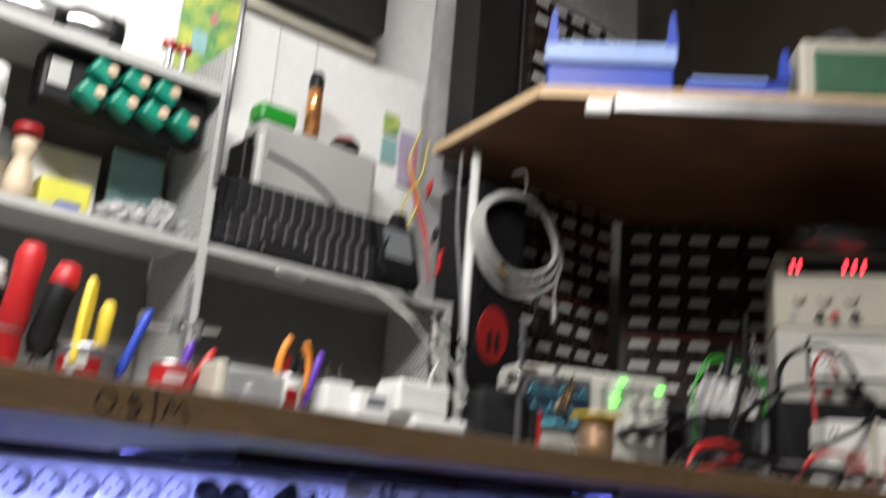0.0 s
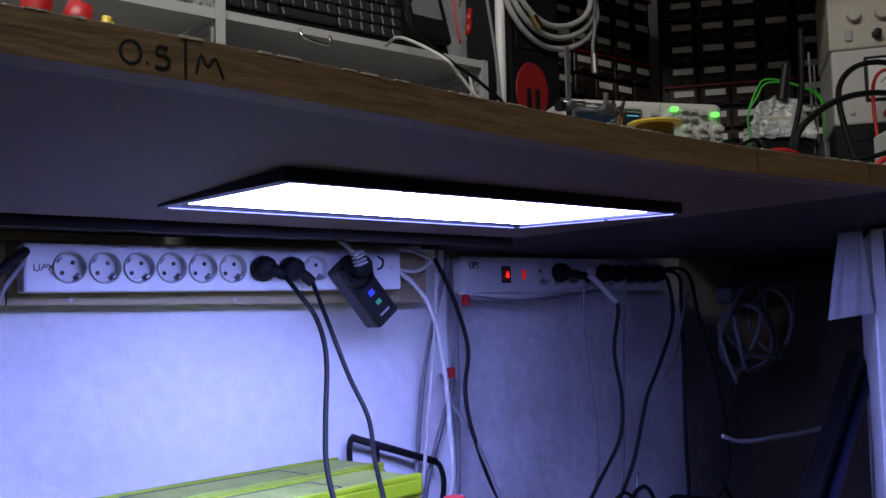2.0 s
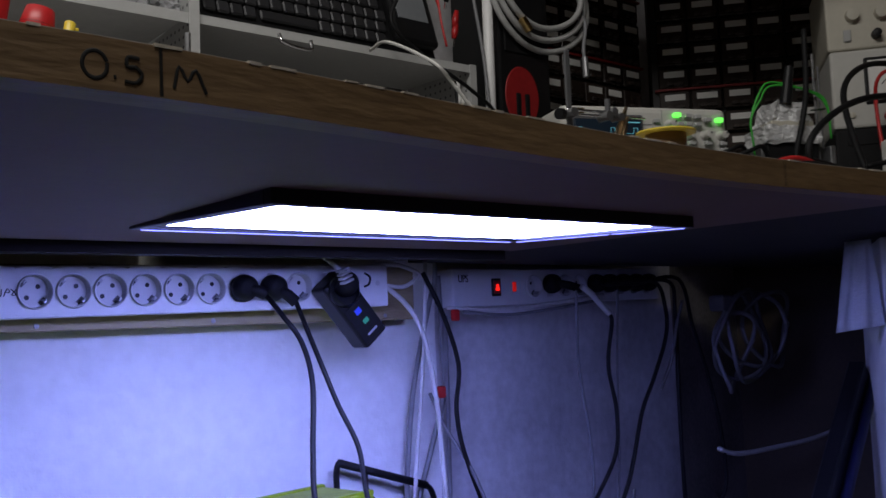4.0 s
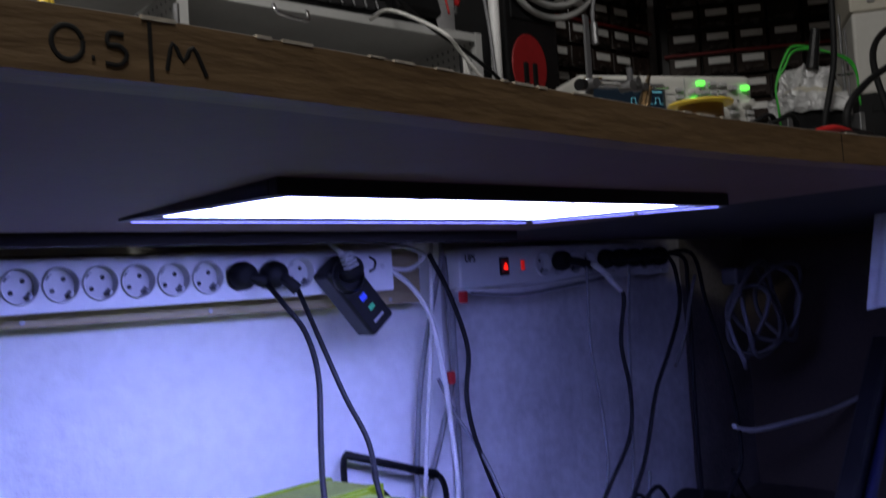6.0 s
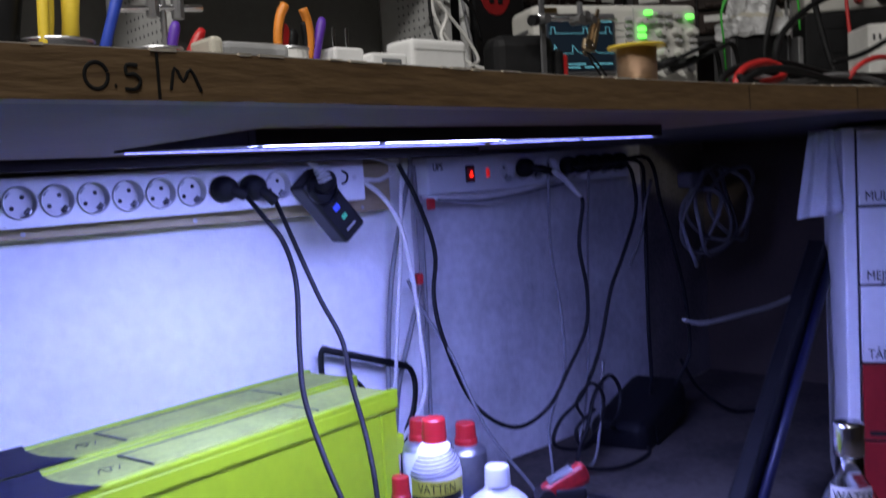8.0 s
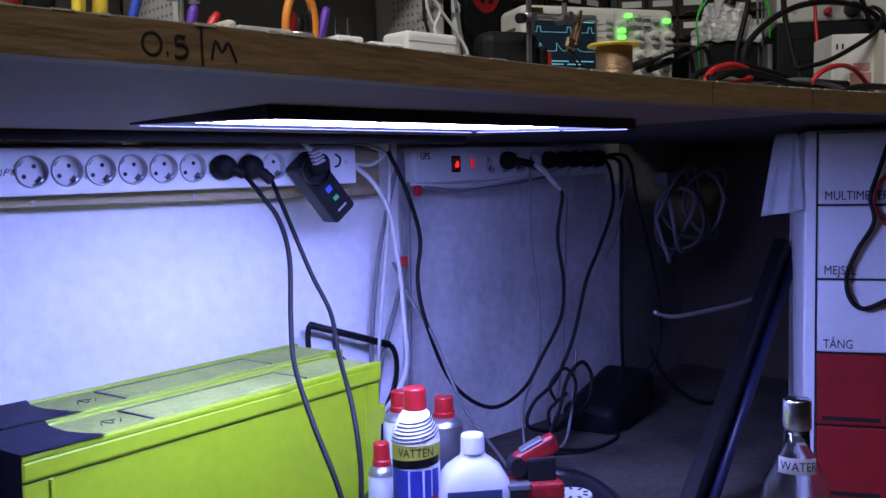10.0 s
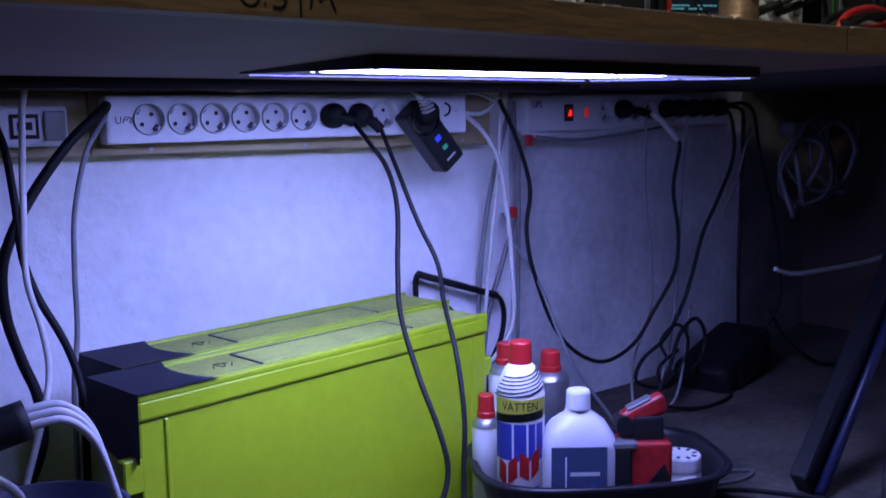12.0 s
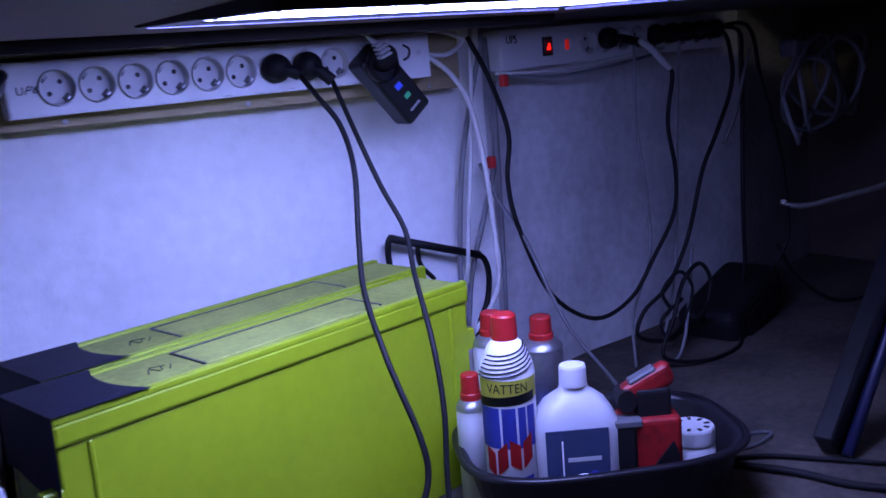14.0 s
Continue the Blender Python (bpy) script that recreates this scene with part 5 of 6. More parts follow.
# holder with green bits, under the upper board
hold = thing("bit_holder", pose(0.100, 0.725, 1.142, 0, 0, 0), "black holder rack with teal-handled bits", "tool holder")
part("rail", B((0, 0, 0), (0.240, 0.05, 0.080), 0.006), M_BPLASTIC, hold)
part("white_tag", B((0.008, -0.004, 0.022), (0.036, 0.0, 0.060), 0.002), M_GREYPLASTIC, hold)
for r in range(2):
    for k in range(4 - r):
        bx, bz = 0.062 + 0.046 * k + 0.012 * r, 0.018 + 0.036 * r
        h = part("bit_handle", B((-0.019, -0.03, -0.014), (0.019, 0.0, 0.014), 0.006, 2, pose(bx, 0, bz, 0, 28, 0)), M_TEAL, hold, "teal handle")
        part("bit_tip", V([(0, -0.001), (0.0075, 0), (0.0075, 0.006), (0, 0.007)], 12, pose(bx + 0.008, -0.03, bz + 0.002, 90, 0, 0)), M_SKIN, h)

# things on the lower west board
solo("figurine", lathe(bmesh.new(), [(0, 0), (0.020, 0), (0.022, 0.03), (0.014, 0.06), (0.010, 0.068), (0.016, 0.078), (0.016, 0.092), (0, 0.104)], 18, pose(0.105, 0.755, SB1)), M_SKIN, "small plain pale figurine on the shelf", "figurine", smooth=True)
solo("small_hat", V([(0, 0), (0.021, 0), (0.019, 0.014), (0, 0.018)], 18, pose(0.105, 0.755, SB1 + 0.100)), M_DARKRED, "dark red hat on the figurine", "hat", smooth=True)
for nm, lo, hi, m, lb, ct in (
        ("yellow_box", (0.135, 0.76, 0), (0.205, 0.82, 0.055), M_LABELYEL, "pale yellow paper box on the shelf", "box"),
        ("paper_card", (0.125, 0.835, 0), (0.235, 0.845, 0.125), M_PAPER, "white paper card leaning at the shelf back", "paper"),
        ("beige_box", (0.06, 0.80, 0), (0.10, 0.84, 0.075), M_SKIN, "beige wooden box on the shelf", "box"),
        ("blue_eraser", (0.148, 0.715, 0), (0.180, 0.735, 0.014), M_BLUE, "small blue block on the shelf", "block"),
        ("pale_card", (0.25, 0.835, 0), (0.335, 0.842, 0.15), M_TEALLIGHT, "pale blue-green card at the shelf back", "card")):
    solo(nm, B((lo[0], lo[1], SB1 + 0.0005 + lo[2]), (hi[0], hi[1], SB1 + hi[2]), 0.003), m, lb, ct)
for k, (r, z0, z1, m) in enumerate(((0.030, 0, 0.022, M_TEAL), (0.029, 0.022, 0.07, M_TEALLIGHT), (0.031, 0.07, 0.125, M_WPLASTIC), (0.028, 0.125, 0.175, M_WPLASTIC))):
    solo("jar", V([(0, z0 + 0.0005), (r, z0 + 0.0005), (r * 1.03, (z0 + z1) / 2), (r, z1 - 0.002), (0, z1)], 22, pose(0.035, 0.735, SB1)), m, "round white and teal pots stacked on the shelf", "pot", "stacked pots", smooth=True)
rb = random.Random(11)


def crumple(cx, cy, cz, sx, sy, sz, seed):
    bm = bmesh.new()
    bmesh.ops.create_icosphere(bm, subdivisions=3, radius=1.0)
    for v in bm.verts:
        d = 1 + 0.35 * noise.noise(v.co * 3.1 + Vector((seed, 0, 0))) + 0.2 * noise.noise(v.co * 8 + Vector((0, seed, 0)))
        v.co = Vector((cx + sx * v.co.x * d, cy + sy * v.co.y * d, max(cz, cz + sz * (0.75 + v.co.z * d * 0.75))))
    return bm


for k in range(4):
    solo("parts_bag", crumple(0.225 + 0.034 * k, 0.72 + 0.015 * (k % 2), SB1 + 0.0006, 0.022, 0.022, 0.020 + 0.006 * (k % 3), k * 3.7), M_BAG, "clear crumpled parts bag on the shelf", "bag", "parts bags")

# keyboard leaning on the east bay, with its display module
KM = Matrix.Translation((0.358, 0.700, SB1 + 0.001)) @ pose(0, 0, 0, 72, 0, 0) @ Matrix.Diagonal((1.0, 1.15, 1.0, 1))
kb = thing("keyboard", KM, "black keyboard leaning upright on the shelf", "keyboard")
part("case", B((0, 0, -0.014), (0.395, 0.118, 0.0), 0.004, 2), M_BPLASTIC, kb)
key_bm = B((-0.0088, -0.0078, 0), (0.0088, 0.0078, 0.007), 0.002, 1)
key0 = part("key", key_bm, M_KEY, kb)
key0.location = (0.018, 0.015, 0)
for r in range(6):
    for c in range(15):
        if r == 0 and c == 0:
            continue
        if r == 0 and 4 <= c <= 8:
            continue
        k = new("key", key0.data)
        k.parent = kb
        k.location = (0.018 + c * 0.0195 + 0.004 * (r % 3), 0.015 + r * 0.0178, 0)
sp = part("space_bar", B((0.092, 0.008, 0), (0.182, 0.022, 0.006), 0.002, 1), M_KEY, kb)
mod = part("display_module", B((0.312, 0.010, 0), (0.392, 0.108, 0.018), 0.005, 2), M_BPLASTIC, kb)
part("lcd", B((0.322, 0.045, 0.0175), (0.380, 0.095, 0.0187)), M_LCD, mod, "grey lcd window")
part("clamp", B((0.352, 0.10, 0.0), (0.376, 0.128, 0.022), 0.004), M_BPLASTIC, kb)

# grey device behind the keyboard
dev = thing("grey_device", pose(0.465, 0.79, SB1 + 0.0005), "grey plastic device with curved groove behind the keyboard", "device")
part("housing", B((0, 0, 0), (0.245, 0.065, 0.260), 0.014, 3), M_GREYPLASTIC, dev)
part("side_strip", B((0.0, -0.003, 0.02), (0.012, 0.06, 0.235), 0.003), M_WPLASTIC, dev, "pale side strip")
part("groove", T([(0.02, -0.001, 0.200), (0.09, -0.002, 0.185), (0.15, -0.002, 0.155), (0.20, -0.002, 0.11), (0.235, -0.001, 0.09)], 0.004, 8), M_DGREY, dev, smooth=True)
part("black_edge", B((-0.022, 0.005, 0.0), (-0.002, 0.06, 0.215), 0.004), M_BPLASTIC, dev)
solo("green_box", B((0.467, 0.80, SB1 + 0.2612), (0.540, 0.845, SB1 + 0.295), 0.008, 2), M_GREEN, "green plastic box on the grey device", "box")
fl = thing("copper_flask", pose(0.570, 0.805, SB1 + 0.2610), "copper coloured cylinder with dark top", "flask")
part("tube", V([(0, 0), (0.0135, 0), (0.0135, 0.085), (0.012, 0.088)], 22), M_COPPERLIGHT, fl, smooth=True)
part("top", V([(0.0125, 0.086), (0.0135, 0.09), (0.0130, 0.112), (0.009, 0.120), (0, 0.121)], 22), M_BPLASTIC, fl, smooth=True)
cp = thing("red_roll", pose(0.645, 0.81, SB1 + 0.2610), "black and dark red round cap on the device", "cap")
part("base", V([(0, 0), (0.028, 0), (0.026, 0.012), (0, 0.014)], 22), M_BPLASTIC, cp)
part("dome", V([(0.022, 0.0125), (0.018, 0.020), (0, 0.024)], 22), M_DARKRED, cp, smooth=True)

# east of the shelf: conduit, papers, wires and clips
solo("white_conduit", R((0.862, 0.70, TOP), (0.864, 0.70, 1.298), 0.0085, seg=14), M_WPLASTIC, "white upright plastic conduit", "conduit", smooth=True)
for nm, lo, hi, m, lb in (("paper_note", (0.765, 0.866, 1.285), (0.80, 0.869, 1.335), M_TEALLIGHT, "pale printed note pinned to the panel"),
                          ("paper_note", (0.808, 0.866, 1.25), (0.852, 0.869, 1.36), M_LILAC, "lilac paper pinned to the panel"),
                          ("paper_note", (0.765, 0.866, 1.345), (0.80, 0.869, 1.385), M_POSTER, "green printed note pinned to the panel")):
    solo(nm, B(lo, hi), m, lb, "note", "pinned notes")
wires = (("yellow", M_YELLOWWIRE, [(0.80, 0.79, 1.34), (0.77, 0.78, 1.26), (0.80, 0.78, 1.20), (0.775, 0.78, 1.12), (0.79, 0.78, 1.05)]),
         ("yellow", M_YELLOWWIRE, [(0.82, 0.79, 1.32), (0.80, 0.78, 1.24), (0.765, 0.78, 1.18), (0.78, 0.78, 1.10)]),
         ("red", M_REDWIRE, [(0.79, 0.79, 1.30), (0.785, 0.78, 1.22), (0.81, 0.77, 1.15), (0.815, 0.76, 1.08), (0.82, 0.755, 1.04)]),
         ("red", M_REDWIRE, [(0.77, 0.79, 1.27), (0.80, 0.78, 1.17), (0.82, 0.77, 1.11)]),
         ("black", M_BRUBBER, [(0.66, 0.67, 1.07), (0.64, 0.66, 1.02), (0.70, 0.66, 0.98), (0.78, 0.66, 0.945), (0.85, 0.67, 0.91), (0.88, 0.68, 0.86)]),
         ("white", M_WCABLE, [(0.79, 0.70, 0.97), (0.80, 0.69, 0.92), (0.84, 0.68, 0.87), (0.86, 0.67, 0.83), (0.83, 0.66, 0.815)]),
         ("white", M_WCABLE, [(0.795, 0.70, 0.97), (0.79, 0.69, 0.90), (0.815, 0.68, 0.85), (0.845, 0.67, 0.82), (0.845, 0.6, 0.80)]),
         ("black", M_BRUBBER, [(0.79, 0.70, 0.965), (0.785, 0.69, 0.88), (0.80, 0.68, 0.83), (0.795, 0.66, 0.80)]),
         ("grey", M_GREYCABLE, [(0.845, 0.72, 1.30), (0.838, 0.71, 1.15), (0.850, 0.70, 1.02), (0.852, 0.69, 0.92), (0.87, 0.68, 0.80), (0.865, 0.66, 0.72)]))
for nm, m, pts in wires:
    solo("wire", T(pts, 0.0022 if nm in ("yellow", "red") else 0.003, 6), m, nm + " wire hanging beside the shelf", "wire", "wires beside the shelf", smooth=True)
for cx, cz, m in ((0.822, 1.115, M_BPLASTIC), (0.838, 1.075, M_RED), (0.836, 1.055, M_RED), (0.80, 1.20, M_RED), (0.80, 0.815, M_RED)):
    cl = thing("alligator_clip", pose(cx, 0.755, cz, 0, 12, 0), "small insulated alligator clip on a wire", "clip", "alligator clips")
    part("sleeve", V([(0, 0), (0.004, 0.001), (0.006, 0.014), (0.004, 0.030), (0, 0.031)], 10), m, cl, smooth=True)
    part("jaw", B((-0.0018, -0.0015, -0.012), (0.0018, 0.0015, 0.002)), M_CHROME, cl)

# black speaker-like case with a red badge
case = thing("black_case", pose(0.885, 0.700, TOP), "tall black case with round red badge", "case")
part("body", B((0, 0, 0), (0.118, 0.12, 0.53), 0.004), M_BPLASTIC, case)
part("inset", B((0.012, -0.003, 0.32), (0.106, 0.001, 0.50), 0.002), M_BRUBBER, case)
part("badge", V([(0, 0.002), (0.037, 0.002), (0.038, 0)], 32, pose(0.048, 0, 0.247, 90, 0, 0), 1.0, 1.35), M_DARKRED, case, "round dark red badge")
part("badge_bar", B((0.033, -0.004, 0.215), (0.043, -0.0015, 0.252), 0.002), M_BRUBBER, case)
part("badge_bar", B((0.053, -0.004, 0.215), (0.063, -0.0015, 0.252), 0.002), M_BRUBBER, case)
solo("loose_board", B((0.842, 0.55, TOP + 0.0005), (0.872, 0.556, TOP + 0.135), 0.001, 1), M_PCB, "small green circuit board standing upright", "circuit board")
coil = thing("cable_coil", pose(0.962, 0.672, 1.148), "coiled grey cable hanging on a hook", "cable coil")
for k in range(3):
    rx, rz = 0.096 + 0.010 * k, 0.074 + 0.011 * k
    part("loop", T([(rx * math.cos(a) + 0.006 * k, 0.008 * k + 0.004 * math.sin(3 * a), rz * math.sin(a) - 0.006 * k) for a in (6.283 * i / 16 for i in range(16))], 0.0052, 8, 4, True), M_DULLWHITE, coil, smooth=True)
part("tail", T([(0.10, 0.01, 0.0), (0.105, 0.0, -0.05), (0.098, 0.0, -0.095), (0.10, 0.0, -0.12)], 0.0035, 8), M_GREYCABLE, coil, smooth=True)
part("connector", R((0.0995, 0, -0.11), (0.101, 0, -0.145), 0.006), M_STEEL, coil)
part("tie", R((-0.052, -0.004, -0.068), (-0.038, -0.006, -0.088), 0.007), M_BRASS, coil)
part("hook", T([(0.0, 0.03, 0.13), (0.0, -0.004, 0.125), (0.004, -0.008, 0.095), (0.0, 0.0, 0.08)], 0.004, 8), M_CHROME, coil, smooth=True)

# ---------------------------------------------------------------- small-parts drawer cabinets


def parts_cabinet(m, cols, rows, w, h, label, redrows):
    pw, ph = w / cols, h / rows
    ob = thing("parts_cabinet", m, label, "parts cabinet", "parts cabinets")
    part("case", B((-0.012, 0.004, -0.012), (w + 0.012, 0.15, h + 0.012), 0.002, 1), M_DRAWERCASE, ob)
    d0 = part("drawer", B((0.002, -0.008, 0.003), (pw - 0.002, 0.006, ph - 0.004), 0.0015, 1), M_DRAWER, ob)
    l0 = part("label_card", B((pw * 0.2, -0.0092, ph * 0.52), (pw * 0.84, -0.0078, ph * 0.78)), M_PAPER, d0)
    g0 = part("pull", B((pw * 0.24, -0.014, ph * 0.16), (pw * 0.80, -0.0078, ph * 0.30), 0.001, 1), M_DRAWER, d0)
    rr = random.Random(int(w * 1000) + rows)
    for r in range(rows):
        for c in range(cols):
            if r or c:
                d = new("drawer", d0.data)
                d.parent = ob
                d.location = (c * pw, -rr.uniform(0, 0.002), r * ph)
                if rr.random() < 0.92:
                    lb = new("label_card", l0.data)
                    lb.parent = d
                gb2 = new("pull", g0.data)
                gb2.parent = d
        if r in redrows:
            part("red_divider", B((-0.006, -0.010, r * ph - 0.002), (w + 0.006, 0.004, r * ph + 0.002)), M_DRED, ob, "dark red divider strip")
    return ob


parts_cabinet(pose(1.075, 0.800, 0.905), 5, 9, 0.290, 0.415, "black parts cabinet with small labelled drawers", (4, 7))
parts_cabinet(pose(1.075, 0.800, 1.345), 5, 9, 0.290, 0.415, "black parts cabinet high on the wall", ())
parts_cabinet(pose(1.395, 0.775, 0.900, 0, 0, -50), 5, 9, 0.315, 0.425, "brown parts cabinet with labelled drawers in the corner", (3,))
solo("upright_post", B((0.93, 0.80, 1.31), (1.05, 0.88, 1.80), 0.003), M_DRAWERCASE, "black upright post beside the cabinet", "post")
solo("rear_plinth", B((1.03, 0.80, TOP), (1.40, 0.87, 0.892), 0.002), M_DRAWERCASE, "black plinth under the parts cabinets", "plinth")

# ---------------------------------------------------------------- corner shelf overhead
CZ = 1.300
poly = [(0.775, 0.452), (0.835, 0.792), (2.05, 0.792), (2.05, -0.82)]
cs = thing("corner_shelf", pose(0, 0, 0), "brown corner shelf board with pale edge overhead", "shelf")
part("board", P(poly, CZ, CZ + 0.018), M_BROWNWOOD, cs, "brown board")
ex, ey = poly[3][0] - poly[0][0], poly[3][1] - poly[0][1]
EL = math.hypot(ex, ey)
EM = Matrix.Translation((poly[0][0], poly[0][1], CZ)) @ pose(0, 0, 0, 0, 0, math.degrees(math.atan2(ey, ex)))
part("front_edge", B((0, -0.003, -0.0008), (EL, 0.0, 0.0186)), M_PALEWOOD, cs, "pale front edge", False).matrix_basis = EM
part("metal_strip", B((0.118, -0.012, -0.024), (EL, -0.0035, 0.004), 0.001, 1), M_STEEL, cs, "grey metal strip").matrix_basis = EM
part("white_clip", B((0.072, -0.03, -0.036), (0.112, -0.013, -0.014), 0.002, 1), M_WPLASTIC, cs, "small white clip").matrix_basis = EM
lx, ly = poly[1][0] - poly[0][0], poly[1][1] - poly[0][1]
part("side_edge", B((0, 0.0, -0.0008), (math.hypot(lx, ly), 0.003, 0.0186)), M_PALEWOOD, cs, "pale side edge").matrix_basis = Matrix.Translation((poly[0][0], poly[0][1], CZ)) @ pose(0, 0, 0, 0, 0, math.degrees(math.atan2(ly, lx)))


def on_shelf(s, d=0.02, rz=0):
    return EM @ pose(s, d, 0.0185, 0, 0, rz)


bin1 = thing("blue_bin", on_shelf(0.008, 0.03) @ Matrix.Diagonal((1.12, 1.0, 1.22, 1)), "blue plastic stacking bin on the corner shelf", "bin", "blue bins")
part("tray", B((0, 0, 0), (0.185, 0.12, 0.055), 0.004), M_BLUE, bin1)
part("front_lip", B((-0.004, -0.012, 0.045), (0.189, 0.012, 0.075), 0.004), M_BLUELIGHT, bin1, "pale scuffed front lip")
for xx in (-0.002, 0.171):
    part("stacking_post", P([(0, 0), (0.018, 0), (0.013, 0.05), (0.006, 0.05)], 0, 0.012, pose(xx, 0.0, 0.07, 90, 0, 0)), M_BLUE, bin1)
bin2 = thing("blue_bin", on_shelf(0.235, 0.04), "low blue bin filled with printed boxes", "bin", "blue bins")
part("tray", B((0, 0, 0), (0.165, 0.11, 0.04), 0.004), M_BLUE, bin2)
part("stacking_post", P([(0, 0), (0.022, 0), (0.016, 0.05), (0.006, 0.05)], 0, 0.012, pose(0.145, 0.0, 0.04, 90, 0, 0)), M_BLUE, bin2)
solo("printed_box", B((0.01, 0.012, 0.0405), (0.135, 0.09, 0.052), 0.004, 2, on_shelf(0.235, 0.04)), M_BLUELIGHT, "small printed box lying in the bin", "box")
gc = thing("green_case", on_shelf(0.415, 0.03), "green instrument case with cream frame", "instrument case")
part("frame", B((0, 0, 0), (0.26, 0.12, 0.115), 0.008), M_CREAM, gc)
part("panel", B((0.022, -0.004, 0.016), (0.238, 0.003, 0.095), 0.003), M_GREENDULL, gc, "dull green front panel")
part("wire_loop", T([(0.02, 0.05, 0.118), (0.08, 0.05, 0.15), (0.12, 0.05, 0.125), (0.17, 0.05, 0.155), (0.22, 0.05, 0.12)], 0.008, 8), M_DGREY, gc, smooth=True)

# ---------------------------------------------------------------- instruments
scope = thing("oscilloscope", pose(0.690, 0.400, TOP, 0, 0, -23) @ Matrix.Diagonal((1, 1, 0.91, 1)), "pale grey oscilloscope with blue screen and lit keys", "oscilloscope")
SW, SH = 0.252, 0.160
part("housing", B((0.014, 0.004, 0.0), (SW, 0.085, SH), 0.010, 3), M_SCOPE, scope)
for k in range(7):
    part("side_vent", B((0.0134, 0.025, 0.045 + 0.013 * k), (0.015, 0.070, 0.050 + 0.013 * k)), M_DGREY, scope)
part("bezel", B((0.022, -0.001, 0.060), (0.126, 0.006, 0.146), 0.003), M_DGREY, scope, "dark screen surround")
part("screen", B((0.028, -0.0030, 0.066), (0.122, 0.0, 0.138), 0.002, 1), M_SCREENGLOW, scope, "dark blue lit screen")


def trace(z, amp, spans, sharp):
    pts = [(0.030, z)]
    for x0, x1 in spans:
        pts += [(x0, z), (x0 + 0.0005, z + amp), (x1 - (0.006 if sharp else 0.0005), z + amp * (0.15 if sharp else 1)), (x1, z)]
    pts.append((0.120, z))
    bm = bmesh.new()
    for (xa, za), (xb, zb) in zip(pts, pts[1:]):
        rod(bm, (xa, -0.0031, za), (xb, -0.0031, zb), 0.00035, seg=5)
    part("trace", bm, M_TRACE, scope, "thin cyan trace")


trace(0.118, 0.008, ((0.033, 0.039), (0.078, 0.084), (0.110, 0.116)), False)
trace(0.090, 0.012, ((0.037, 0.050), (0.062, 0.076), (0.088, 0.102)), True)
for x0, x1, zz in ((0.032, 0.047, 0.0745), (0.052, 0.080, 0.0745), (0.090, 0.118, 0.0745), (0.032, 0.046, 0.070), (0.050, 0.072, 0.070), (0.078, 0.102, 0.070), (0.102, 0.119, 0.133)):
    part("screen_bar", B((x0, -0.0037, zz), (x1, -0.0031, zz + 0.0015)), M_TRACE, scope)
part("brand_bar", B((0.022, 0.002, 0.1475), (0.045, 0.0045, 0.1545)), M_BRASS, scope)
part("panel_seam", B((0.154, 0.003, 0.010), (0.1552, 0.0046, 0.154)), M_GREYPLASTIC, scope)
for zz in (0.138, 0.128, 0.118, 0.108, 0.098):
    part("soft_key", B((0.141, -0.002, zz - 0.003), (0.150, 0.004, zz + 0.003), 0.001, 1), M_GREYPLASTIC, scope)
for zz in (0.133, 0.123, 0.113):
    part("key_groove", B((0.128, 0.003, zz), (0.140, 0.0046, zz + 0.0012)), M_GREYPLASTIC, scope)
for xx, zz, on in ((0.170, 0.144, 1), (0.186, 0.143, 0), (0.200, 0.142, 0), (0.215, 0.138, 0), (0.232, 0.138, 1), (0.174, 0.131, 0), (0.186, 0.131, 0), (0.200, 0.131, 0), (0.160, 0.121, 1), (0.160, 0.111, 1), (0.190, 0.104, 0), (0.214, 0.104, 0), (0.236, 0.104, 0), (0.237, 0.094, 0), (0.237, 0.084, 0)):
    part("key", B((xx, -0.003, zz), (xx + 0.010, 0.004, zz + 0.0062), 0.001, 1), M_LEDGREEN if on else M_GREYPLASTIC, scope, "green lit key" if on else "")
for xx, zz in ((0.166, 0.134), (0.193, 0.119), (0.217, 0.119), (0.240, 0.119), (0.195, 0.089), (0.220, 0.089)):
    kn = part("knob", V([(0, 0.013), (0.0050, 0.0125), (0.0060, 0.004), (0.0074, 0)], 18, pose(xx, 0.004, zz, 90, 0, 0)), M_SCOPE, scope)
    part("knob_dot", V([(0, 0.0006), (0.0014, 0.0004)], 8, pose(xx + 0.002, -0.009, zz + 0.002, 90, 0, 0)), M_DGREY, kn)
for xx in (0.172, 0.202, 0.232):
    part("bnc", V([(0, 0.012), (0.0066, 0.012), (0.0066, 0.0)], 14, pose(xx, 0.004, 0.066, 90, 0, 0)), M_STEEL, scope)
for xx in (0.172, 0.202):
    part("probe_plug", R((xx, -0.006, 0.066), (xx + 0.024, -0.030, 0.076), 0.0075, 0.006), M_BRUBBER, scope, smooth=True)
    part("probe_lead", T([(xx + 0.022, -0.028, 0.075), (xx + 0.05, -0.040, 0.088), (xx + 0.075, -0.035, 0.094), (xx + 0.095, -0.02, 0.06), (xx + 0.10, -0.01, 0.008)], 0.0032, 8), M_BRUBBER, scope, smooth=True)

